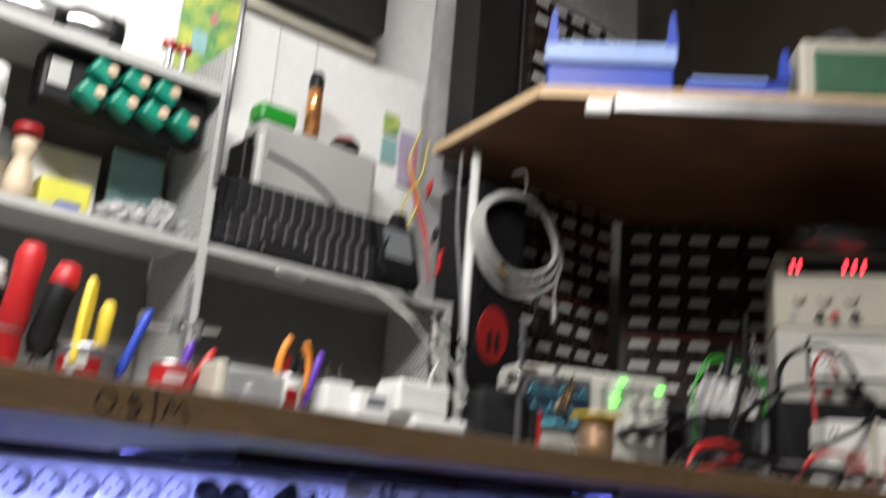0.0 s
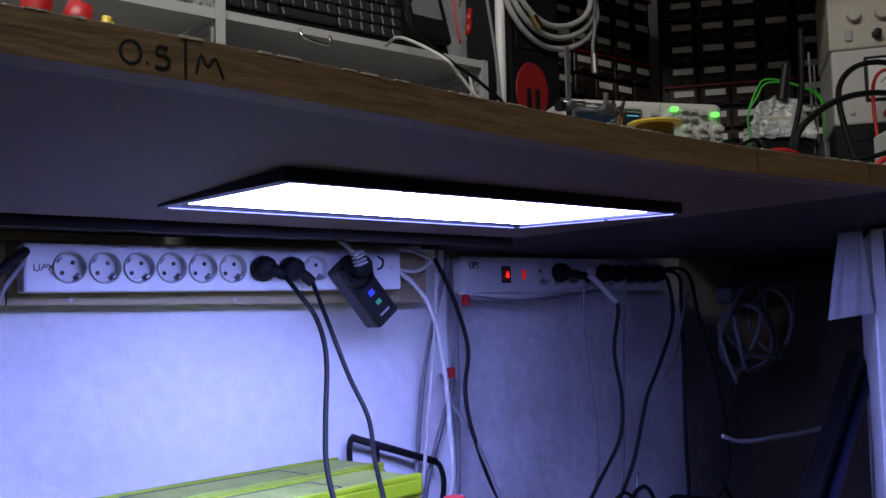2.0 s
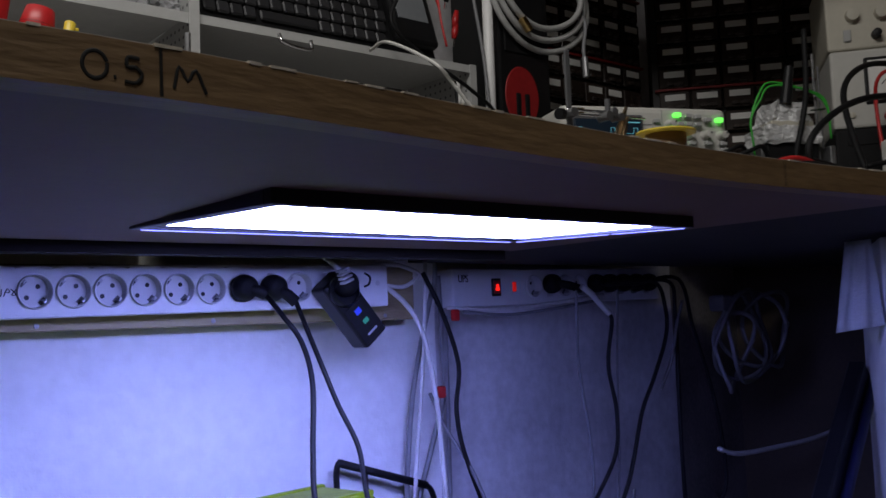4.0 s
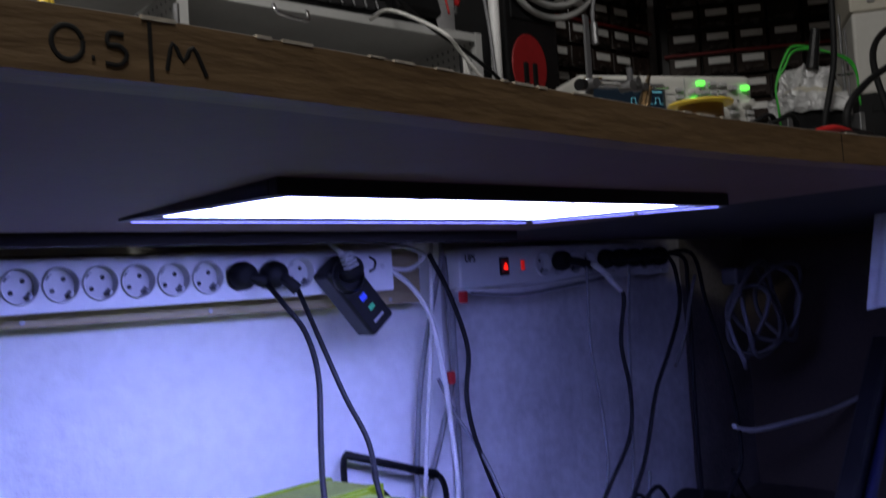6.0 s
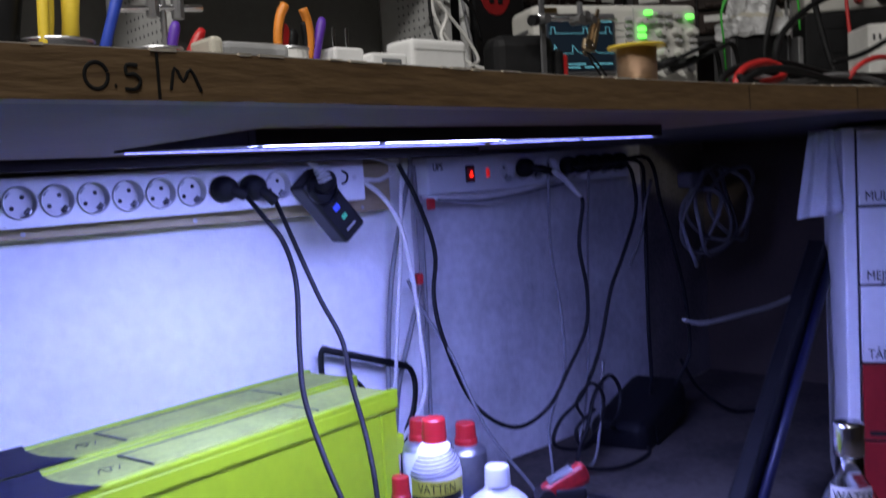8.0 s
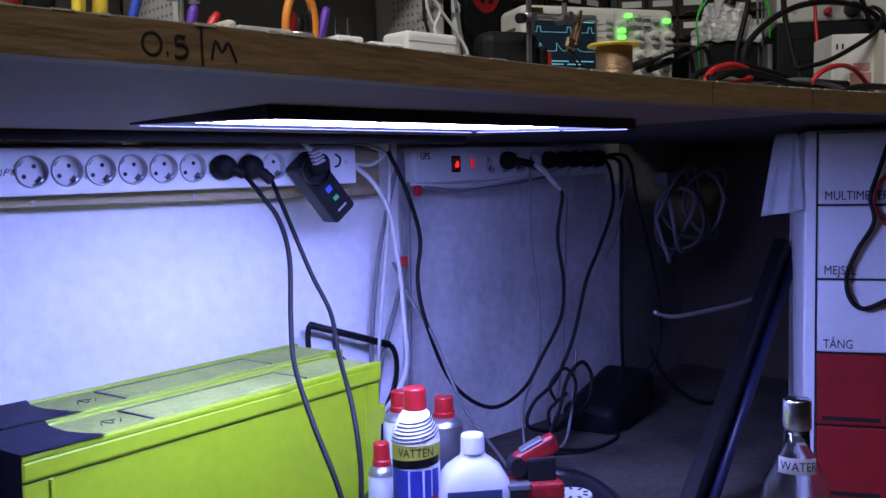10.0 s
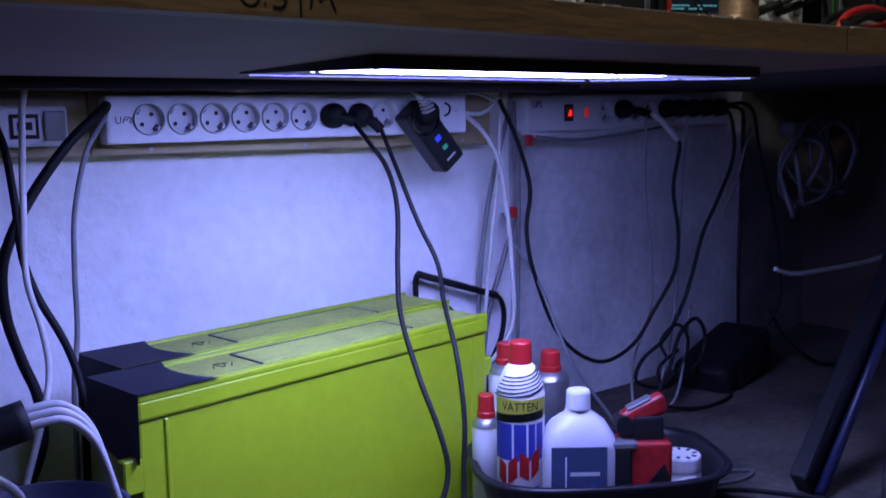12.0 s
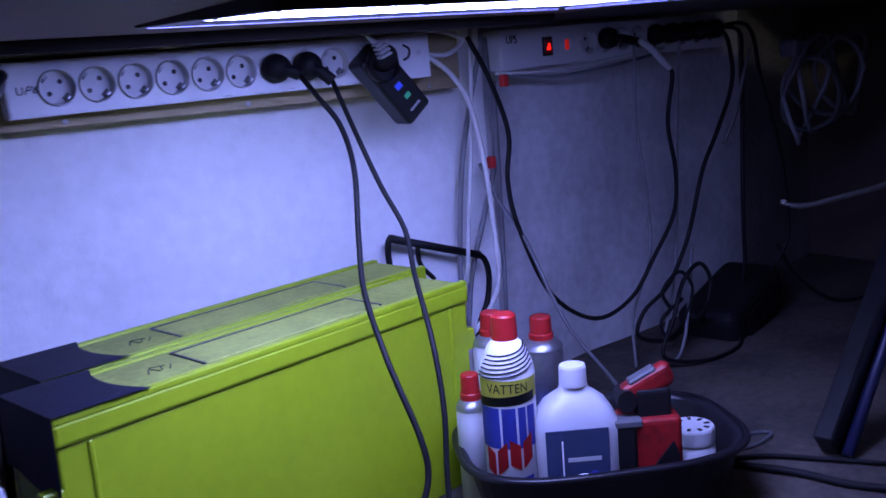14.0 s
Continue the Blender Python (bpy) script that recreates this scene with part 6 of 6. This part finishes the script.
spool = thing("wire_spool", pose(0.602, 0.163, TOP + 0.0006) @ Matrix.Diagonal((1, 1, 0.93, 1)), "spool of brown copper wire with yellow flanges", "wire spool")
part("flange", V([(0, 0), (0.027, 0), (0.028, 0.002), (0.027, 0.004), (0, 0.004)], 32), M_YELLOW, spool, "yellow flange")
part("winding", V([(0, 0.004), (0.0200, 0.004), (0.0200, 0.056), (0, 0.056)], 32), M_COPPER, spool, "brown wound wire", True)
part("flange", V([(0, 0.056), (0.0285, 0.056), (0.0295, 0.0575), (0.0285, 0.059), (0.010, 0.059), (0, 0.058)], 32), M_YELLOW, spool, "yellow flange")

stand = thing("helper_stand", pose(0.637, 0.322, TOP) @ Matrix.Diagonal((1, 1, 0.92, 1)), "soldering helper stand with crossbar and clip", "helper stand")
part("base", V([(0, 0), (0.022, 0), (0.020, 0.006), (0, 0.008)], 22), M_STEEL, stand)
part("pillar", B((-0.004, -0.0015, 0.006), (0.004, 0.0015, 0.200), 0.0006, 1), M_DGREY, stand, "dark flat pillar")
part("crossbar", R((-0.018, -0.004, 0.116), (0.130, -0.004, 0.127), 0.0016), M_CHROME, stand, "chrome crossbar", True)
part("crossbar", R((-0.012, -0.004, 0.122), (0.062, -0.004, 0.128), 0.0018), M_CHROME, stand, "chrome crossbar", True)
part("end_knob", R((-0.022, -0.004, 0.1155), (-0.015, -0.004, 0.1162), 0.007, seg=14), M_BPLASTIC, stand)
for fx, zz, r in ((-0.004, 0.118, 0.006), (0.056, 0.121, 0.0065), (0.066, 0.128, 0.005), (0.078, 0.122, 0.005)):
    part("clamp", R((fx, -0.013, zz), (fx, 0.003, zz), r, seg=12), M_STEEL, stand)
part("thumb_screw", R((0.060, -0.006, 0.128), (0.060, -0.006, 0.144), 0.0034, seg=12), M_DGREY, stand)
CL = pose(0.076, -0.010, 0.104, 0, 24, 0)
part("clip_jaw", P([(-0.004, -0.030), (0.003, -0.030), (0.005, 0.002), (0.0015, 0.036), (-0.0015, 0.036), (-0.005, 0.002)], -0.003, 0.0, CL @ pose(0, 0, 0, 90, 0, 0)), M_CLIP, stand, "dull brass clip jaw")
part("clip_jaw", P([(0.004, -0.022), (0.009, -0.022), (0.007, 0.004), (0.004, 0.022), (0.002, 0.022)], -0.003, 0.0, CL @ pose(0, -0.004, 0, 90, 0, 0)), M_CLIP, stand, "dull brass clip jaw")
part("clip_plate", B((-0.009, -0.003, -0.008), (0.009, 0.003, 0.008), 0.002, 1, pose(0.062, -0.014, 0.088, 0, 14, 0)), M_CLIP, stand, "dull brass plate")
for dx in (0.056, 0.068):
    part("plate_screw", V([(0, 0.002), (0.0018, 0.0014), (0.002, 0)], 10, pose(dx, -0.0165, 0.088, 90, 0, 0)), M_CHROME, stand)
for dx in (0.0, 0.010):
    part("lead", T([(0.062 + dx * 0.4, -0.012, 0.080), (0.068 + dx, -0.016, 0.064), (0.080 + dx, -0.020, 0.044), (0.090 + dx, -0.02, 0.02), (0.096 + dx, -0.02, 0.004)], 0.0014, 6), M_BRUBBER, stand)

bb = thing("black_box", pose(0.588, 0.362, TOP + 0.0005, 0, 0, -25), "rounded black plastic box with red end", "box")
part("body", B((0.006, 0, 0), (0.084, 0.05, 0.096), 0.014, 3), M_BRUBBER, bb)
part("end", B((0.083, 0.004, 0), (0.096, 0.046, 0.078), 0.005, 2), M_BRUBBER, bb)
part("red_end", B((0.0955, 0.006, 0.003), (0.102, 0.044, 0.072), 0.003, 1), M_RED, bb, "red end cap")
for lo, hi in (((0.520, 0.385, 0.0), (0.635, 0.445, 0.050)), ((0.496, 0.39, 0.0505), (0.580, 0.44, 0.092))):
    ad = thing("mains_adapter", pose(0, 0, 0), "white plastic mains adapter on the bench", "mains adapter", "white adapters")
    part("body", B((lo[0], lo[1], TOP + 0.0005 + lo[2]), (hi[0], hi[1], TOP + hi[2]), 0.006, 3), M_WPLASTIC, ad)
    part("seam", B((lo[0] + 0.003, lo[1] - 0.0006, TOP + hi[2] - 0.013), (hi[0] - 0.003, lo[1] + 0.001, TOP + hi[2] - 0.012)), M_GREYPLASTIC, ad)
cable([(0.575, 0.42, TOP + 0.088), (0.593, 0.45, 0.820), (0.604, 0.45, 0.844), (0.592, 0.45, 0.858), (0.570, 0.45, 0.878), (0.543, 0.45, 0.898), (0.55, 0.55, 0.95), (0.60, 0.66, 0.975)], 0.0022, M_WCABLE, "thin white cable rising from the adapter", "adapter_cable")

def crumpled_block(lo, hi, seed, amp=0.006, taper=0.0):
    """A block whose faces are dented into small flat facets, like hand-pressed foil."""
    bm = block(bmesh.new(), lo, hi, 0, 1)
    bmesh.ops.subdivide_edges(bm, edges=bm.edges[:], cuts=13, use_grid_fill=True)
    for v in bm.verts:
        p = v.co.copy()
        f = (p.z - lo[2]) / (hi[2] - lo[2])
        v.co.x += taper * f * ((lo[0] + hi[0]) / 2 - p.x)
        v.co += Vector((noise.noise(p * 60 + Vector((seed, 0, 0))), noise.noise(p * 60 + Vector((0, seed, 0))), noise.noise(p * 60 + Vector((0, 0, seed))))) * amp
        v.co += Vector((noise.noise(p * 230 + Vector((seed, 1, 0))), noise.noise(p * 230 + Vector((2, seed, 0))), noise.noise(p * 230 + Vector((0, 3, seed))))) * amp * 0.6
    return bm


foil = thing("foil_box", pose(1.032, 0.330, TOP, 0, 0, -30) @ Matrix.Diagonal((0.84, 0.9, 0.91, 1)), "small transformer wrapped in crumpled foil on steel legs", "transformer")
part("black_core", B((0.016, 0.0, 0.07), (0.112, 0.065, 0.126), 0.003), M_BRUBBER, foil)
part("foil_wrap", crumpled_block((0.016, -0.006, 0.124), (0.112, 0.07, 0.152), 3.0, 0.0045), M_FOIL, foil, "crumpled foil wrap")
part("paper_band", B((0.026, -0.002, 0.146), (0.104, 0.06, 0.160), 0.002, 1), M_CREAM, foil, "dull paper band")
part("foil_top", crumpled_block((0.026, 0.0, 0.157), (0.100, 0.058, 0.192), 8.0, 0.0045, 0.3), M_FOIL, foil, "crumpled foil top")
for xx in (0.0, 0.126):
    part("leg", B((xx, -0.010, 0), (xx + 0.009, 0.05, 0.118), 0.001, 1), M_STEEL, foil, "bright steel leg")
part("cross_plate", B((0.009, 0.0, 0.062), (0.126, 0.05, 0.0695), 0.001, 1), M_DGREY, foil)
part("jar_lid", V([(0, 0.004), (0.008, 0.003), (0.009, 0)], 16, pose(0.060, -0.004, 0.060, 90, 0, 0)), M_GREYPLASTIC, foil)
part("mast", R((0.118, 0.01, 0.060), (0.116, 0.01, 0.27), 0.0024), M_STEEL, foil)
part("mast", R((0.128, 0.012, 0.060), (0.126, 0.012, 0.25), 0.0018), M_STEEL, foil)
part("mast_bar", R((0.106, 0.008, 0.178), (0.132, 0.008, 0.180), 0.0016), M_CHROME, foil)
for k in range(2):
    part("green_wire", T([(-0.004, 0.0, 0.05), (-0.010, -0.004, 0.12), (-0.012, -0.004, 0.16), (0.006, -0.004, 0.190 + 0.012 * k), (0.03, 0.0, 0.215 + 0.006 * k), (0.09, 0.0, 0.21), (0.128, -0.002, 0.185 + 0.006 * k), (0.134, -0.002, 0.13)], 0.0018, 6), M_GREENWIRE, foil, "thin green wire", True)
part("black_lead", T([(0.085, -0.02, 0.30), (0.080, -0.022, 0.20), (0.066, -0.022, 0.14), (0.052, -0.026, 0.10), (0.050, -0.03, 0.05), (0.04, -0.05, 0.01)], 0.0048, 8), M_BRUBBER, foil, smooth=True)
part("probe", R((0.055, 0.0, 0.186), (0.064, -0.004, 0.245), 0.010, 0.007), M_BPLASTIC, foil)

IM = pose(1.352, 0.384, TOP - 0.004, 0, 0, -54)
base = thing("black_rack", IM, "dark rack box under the instruments", "rack")
part("body", B((0, 0, 0.0042), (0.26, 0.2, 0.178), 0.004), M_BRUBBER, base)
for zz in (0.03, 0.07, 0.11, 0.15):
    part("slot", B((0.02, -0.002, zz), (0.24, 0.002, zz + 0.012)), M_BRUBBER, base)
vm = thing("analogue_voltmeter", IM @ pose(0, 0, 0.1785), "pale grey analogue voltmeter with needle dial", "voltmeter")
part("housing", B((0, 0, 0), (0.25, 0.19, 0.133), 0.005), M_SCOPE, vm)
part("dial_frame", B((0.052, -0.003, 0.038), (0.20, 0.003, 0.118), 0.003), M_BPLASTIC, vm)
part("dial", B((0.058, -0.0045, 0.044), (0.194, -0.002, 0.112)), M_PAPER, vm, "white dial card")
for rr_ in (0.058, 0.048):
    part("scale_arc", T([(0.126 + rr_ * 1.05 * math.cos(a), -0.0048, 0.035 + rr_ * math.sin(a)) for a in (0.6 + 1.9 * i / 10 for i in range(11))], 0.0008, 5, 2), M_INK, vm)
part("needle", R((0.126, -0.0052, 0.046), (0.10, -0.0052, 0.098), 0.0007), M_INK, vm)
part("zero_screw", V([(0, 0.004), (0.005, 0.003), (0.005, 0)], 14, pose(0.030, 0, 0.022, 90, 0, 0)), M_CREAM, vm)
part("range_knob", V([(0, 0.018), (0.012, 0.016), (0.014, 0)], 20, pose(0.126, 0, 0.018, 90, 0, 0)), M_BPLASTIC, vm)
part("red_terminal", V([(0, 0.016), (0.006, 0.015), (0.007, 0)], 14, pose(0.085, 0, 0.016, 90, 0, 0)), M_RED, vm)
ps = thing("bench_supply", IM @ pose(0, 0, 0.312), "cream bench power supply with red digits", "power supply")
part("housing", B((-0.002, 0, 0), (0.25, 0.19, 0.142), 0.004), M_CREAM, ps)
part("display", B((0.018, -0.003, 0.102), (0.23, 0.002, 0.130), 0.002), M_BPLASTIC, ps)
for xx in (0.028, 0.040, 0.120, 0.136, 0.152):
    part("digit", B((xx, -0.0045, 0.107), (xx + 0.0045, -0.002, 0.125), 0.001, 1), M_LEDRED, ps, "glowing red digit bar")
for xx in (0.04, 0.085, 0.13):
    part("knob", V([(0, 0.014), (0.010, 0.013), (0.012, 0)], 18, pose(xx, 0, 0.058, 90, 0, 0)), M_CREAM, ps)
part("switch", B((0.024, -0.004, 0.014), (0.036, 0.001, 0.034), 0.001, 1), M_GREYPLASTIC, ps)
for xx, m in ((0.075, M_BPLASTIC), (0.10, M_RED), (0.135, M_BPLASTIC)):
    part("terminal", V([(0, 0.018), (0.007, 0.017), (0.008, 0)], 14, pose(xx, 0, 0.022, 90, 0, 0)), m, ps)
solo("rag", crumple(1.434, 0.284, TOP + 0.4505, 0.12, 0.08, 0.03, 5.1), M_DGREY, "grey crumpled rag on the power supply", "rag", smooth=True)
tl = (("black", M_BRUBBER, 0.0045, [(1.42, 0.24, 0.86), (1.36, 0.26, 0.955), (1.25, 0.27, 0.955), (1.15, 0.26, 0.90), (1.10, 0.22, 0.80), (1.08, 0.18, 0.715)]),
      ("red", M_REDWIRE, 0.0030, [(1.40, 0.29, 0.93), (1.36, 0.29, 0.965), (1.31, 0.29, 0.93), (1.28, 0.27, 0.82), (1.26, 0.24, 0.715)]),
      ("black", M_BRUBBER, 0.0042, [(0.93, 0.13, 0.716), (0.885, 0.15, 0.730), (0.868, 0.16, 0.752), (0.868, 0.16, 0.782), (0.915, 0.16, 0.815), (0.981, 0.16, 0.842), (1.059, 0.16, 0.859), (1.144, 0.16, 0.866), (1.238, 0.16, 0.860), (1.33, 0.17, 0.83)]),
      ("red", M_REDWIRE, 0.0045, [(0.770, 0.16, 0.718), (0.785, 0.16, 0.745), (0.828, 0.16, 0.757), (0.862, 0.16, 0.756), (0.872, 0.155, 0.747), (0.850, 0.15, 0.738), (0.810, 0.15, 0.730), (0.78, 0.15, 0.715)]),
      ("red", M_REDWIRE, 0.0035, [(0.99, 0.15, 0.716), (1.00, 0.13, 0.752), (1.04, 0.12, 0.766), (1.09, 0.12, 0.762), (1.14, 0.12, 0.738), (1.18, 0.12, 0.714)]),
      ("black", M_BRUBBER, 0.0042, [(0.735, 0.165, 0.716), (0.760, 0.165, 0.740), (0.800, 0.165, 0.753), (0.850, 0.165, 0.760), (0.910, 0.165, 0.758), (0.999, 0.16, 0.749), (1.131, 0.15, 0.748), (1.25, 0.14, 0.75), (1.36, 0.13, 0.742)]),
      ("black", M_BRUBBER, 0.0045, [(0.75, 0.15, 0.715), (0.78, 0.145, 0.738), (0.83, 0.14, 0.748), (0.90, 0.14, 0.744), (0.97, 0.14, 0.737), (1.08, 0.13, 0.738), (1.2, 0.12, 0.74), (1.33, 0.10, 0.735)]),
      ("black", M_BRUBBER, 0.0040, [(0.80, 0.17, 0.716), (0.82, 0.18, 0.744), (0.86, 0.19, 0.752), (0.90, 0.18, 0.742), (0.91, 0.16, 0.728), (0.86, 0.14, 0.722), (0.80, 0.14, 0.726), (0.775, 0.15, 0.736), (0.80, 0.17, 0.744), (0.88, 0.18, 0.748), (1.0, 0.17, 0.742)]),
      ("grey", M_GREYCABLE, 0.0040, [(0.74, 0.18, 0.716), (0.775, 0.17, 0.732), (0.82, 0.16, 0.740), (0.88, 0.15, 0.734), (0.97, 0.14, 0.744), (1.05, 0.13, 0.738), (1.15, 0.12, 0.718)]),
      ("black", M_BRUBBER, 0.0048, [(1.02, 0.115, 0.716), (1.06, 0.11, 0.735), (1.14, 0.11, 0.741), (1.24, 0.11, 0.738), (1.34, 0.11, 0.72)]),
      ("black", M_BRUBBER, 0.0035, [(1.02, 0.17, 0.765), (1.06, 0.15, 0.775), (1.10, 0.13, 0.795), (1.15, 0.12, 0.82), (1.20, 0.13, 0.85), (1.24, 0.16, 0.87), (1.30, 0.20, 0.88)]),
      ("red", M_REDWIRE, 0.0030, [(0.72, 0.14, 0.713), (0.76, 0.13, 0.722), (0.80, 0.12, 0.716)]))
for nm, m, r, pts in tl:
    solo("test_lead", T(pts, r, 8), m, nm + " test lead lying on the bench", "test lead", "test leads on the bench", smooth=True)
wbx = thing("paper_box", pose(1.112, 0.165, TOP + 0.0005, 0, 0, -45), "white cardboard box with taped front", "box")
part("body", B((0, 0, 0), (0.17, 0.08, 0.108), 0.002, 1), M_PAPER, wbx)
part("tape", B((0.060, -0.001, 0.0), (0.074, 0.001, 0.112)), M_CREAM, wbx)
for q, (lo, hi) in enumerate((((0.026, 0.030), (0.056, 0.052)), ((0.030, 0.055), (0.054, 0.066)), ((0.080, 0.030), (0.118, 0.064)))):
    part("print_block", B((lo[0], -0.0012, lo[1]), (hi[0], 0.001, hi[1])), M_PINKPRINT, wbx)
for q in (0.006, 0.014, 0.095):
    part("marker_line", B((q, -0.0012, 0.086), (q + 0.0025, 0.001, 0.094)), M_INK, wbx)

# ---------------------------------------------------------------- cups and tools near the front


def cup(x, y, r, h, m, label, name="tin_can"):
    ob = thing(name, pose(x, y, TOP + 0.0006), label, "can", "cans on the bench")
    part("shell", V([(0, 0), (r, 0), (r, h), (r * 0.93, h), (r * 0.93, 0.003), (0, 0.003)], 26), m, ob, smooth=False)
    part("rim", T([(r * 0.98 * math.cos(a), r * 0.98 * math.sin(a), h) for a in (6.283 * i / 16 for i in range(16))], 0.0016, 6, 2, True), M_STEEL, ob)
    return ob


k1 = cup(0.0945, 0.35, 0.029, 0.060, M_DGREY, "dark tin can with red label holding tools")
part("label", wrap(0.0295, -70, 10, 0.012, 0.050, 10), M_RED, k1, "red paper label")
part("label_bar", wrap(0.0299, -52, -14, 0.040, 0.052, 8), M_PAPER, k1)
cup(0.004, 0.36, 0.034, 0.064, M_RED, "red tin can holding screwdrivers")
k3 = cup(0.1805, 0.35, 0.0205, 0.058, M_RED, "red tin can holding pens")
part("label_bar", wrap(0.0209, -40, 20, 0.040, 0.048, 8), M_PAPER, k3)
k4 = cup(0.3120, 0.35, 0.0185, 0.064, M_PAPER, "white can with red dots holding pliers")
for a in (-82, -28, 30):
    part("red_dot", wrap(0.0189, a, a + 44, 0.026, 0.052, 8), M_RED, k4, "red printed dot")
cb = thing("clear_box", pose(0.212, 0.315, TOP + 0.0006), "clear plastic box with small parts", "plastic box")
part("shell", B((0.012, 0, 0), (0.080, 0.045, 0.064), 0.006, 2), M_CLEARPLASTIC, cb)
part("lid", B((0.0, -0.001, 0.002), (0.0125, 0.046, 0.067), 0.004, 2), M_CREAM, cb, "cream lid")
part("contents", B((0.03, 0.012, 0.004), (0.068, 0.034, 0.054), 0.006, 2, pose(0, 0, 0, 0, 8, 0)), M_STEEL, cb)
sh = thing("paper_sheet", pose(0.09, 0.21, TOP + 0.0006), "folded white paper lying on the bench", "paper")
part("sheet", B((0, 0, 0), (0.075, 0.05, 0.012), 0.002, 1), M_PAPER, sh)


def driver(x, y, top, tilt, grip, label, gr=0.011, gl=0.095, tip=None):
    m = pose(x, y, top, 0, tilt, 0)
    ob = thing("screwdriver", m, label, "screwdriver", "tools in the cans")
    part("grip", V([(0, -gl), (gr * 0.6, -gl), (gr, -gl * 0.85), (gr * 0.9, -gl * 0.4), (gr, -gl * 0.12), (gr * 0.7, -0.002), (0, 0)], 14), grip, ob, smooth=True)
    part("blade", R((0, 0, -gl), (0, 0, -(top - TOP) / math.cos(radians(tilt)) + 0.006), 0.003), M_STEEL, ob)
    if tip:
        part("cap", V([(0, 0.008), (gr * 0.8, 0.004), (gr * 1.02, -0.012), (gr * 0.9, -0.022)], 14), tip, ob, smooth=True)
    return ob


driver(0.0090, 0.37, 0.834, -4, M_BPLASTIC, "black screwdriver with pale end cap", 0.009, 0.07, M_GREYPLASTIC)
driver(0.0330, 0.355, 0.861, 5, M_RED, "large red screwdriver standing in a can", 0.0135, 0.095)
driver(0.0660, 0.35, 0.841, 11, M_BPLASTIC, "black screwdriver with red end cap", 0.0135, 0.085, M_RED)
driver(0.1075, 0.345, 0.819, 4, M_YELLOW, "yellow screwdriver standing in a can", 0.0075, 0.075)
driver(0.1500, 0.35, 0.819, 18, M_BLUE, "blue marker pen standing in a can", 0.005, 0.075)
driver(0.1990, 0.35, 0.796, 14, M_PURPLE, "purple screwdriver in the red can", 0.005, 0.065)
driver(0.2270, 0.355, 0.792, 32, M_RED, "red pen leaning in the red can", 0.005, 0.070)


def pliers(x, y, top, m, label, spread=0.016, rz=0, lean=0):
    ob = thing("pliers", pose(x, y, top, 0, lean, rz), label, "pliers", "tools in the cans")
    for q in (-1, 1):
        path = [(q * 0.003, 0, -0.082), (q * spread * 0.75, 0, -0.060), (q * spread, 0, -0.034), (q * spread * 0.85, 0, -0.012), (q * spread * 0.55, 0, 0.0)]
        h = part("handle", T(path, 0.0046, 8), m, ob, smooth=True)
        part("grip_inlay", T([(a - q * 0.0032, b + 0.002, c) for a, b, c in path[:-1]], 0.0036, 8), M_BRUBBER, h, "black inner grip", True)
    part("jaw", B((-0.005, -0.004, -(top - TOP) + 0.006), (0.005, 0.004, -0.080), 0.002), M_STEEL, ob)
    return ob


pliers(0.089, 0.345, 0.834, M_YELLOW, "yellow-handled pliers standing in a can", 0.007, 55, 12)
pliers(0.322, 0.352, 0.817, M_ORANGE, "orange and black handled pliers in a can", 0.020, 8, 4)
driver(0.3130, 0.36, 0.803, 4, M_RED, "red screwdriver behind the pliers", 0.007, 0.065)
driver(0.3550, 0.353, 0.810, 16, M_PURPLE, "purple screwdriver leaning in the can", 0.005, 0.070)
driver(0.3250, 0.362, 0.799, 8, M_BPLASTIC, "black screwdriver between the pliers", 0.007, 0.06)
up = thing("plug_adapter", pose(0.358, 0.34, TOP + 0.0006), "white plug adapter with upright pins", "plug adapter")
part("body", B((0, 0, 0), (0.036, 0.03, 0.068), 0.003), M_WPLASTIC, up)
for xx in (0.010, 0.026):
    part("pin", R((xx, 0.015, 0.067), (xx, 0.015, 0.089), 0.0019), M_CHROME, up)
up2 = thing("timer_adapter", pose(0.392, 0.325, TOP + 0.0006), "white adapter block with grey display", "adapter")
part("body", B((0, 0, 0), (0.045, 0.03, 0.062), 0.003), M_WPLASTIC, up2)
part("display", B((0.012, -0.001, 0.044), (0.036, 0.001, 0.056)), M_LCD, up2)
vise = thing("small_clamp", pose(0.19, 0.42, TOP), "small steel clamp stand behind the box", "clamp")
part("post", R((0.03, 0, 0), (0.03, 0, 0.16), 0.003), M_STEEL, vise)
part("bar", R((-0.02, 0, 0.105), (0.07, 0, 0.112), 0.0035), M_CHROME, vise)
for xx in (-0.018, 0.02, 0.045):
    part("screw", V([(0, 0), (0.006, 0), (0.006, 0.018), (0, 0.018)], 12, pose(xx, 0, 0.10)), M_STEEL, vise)
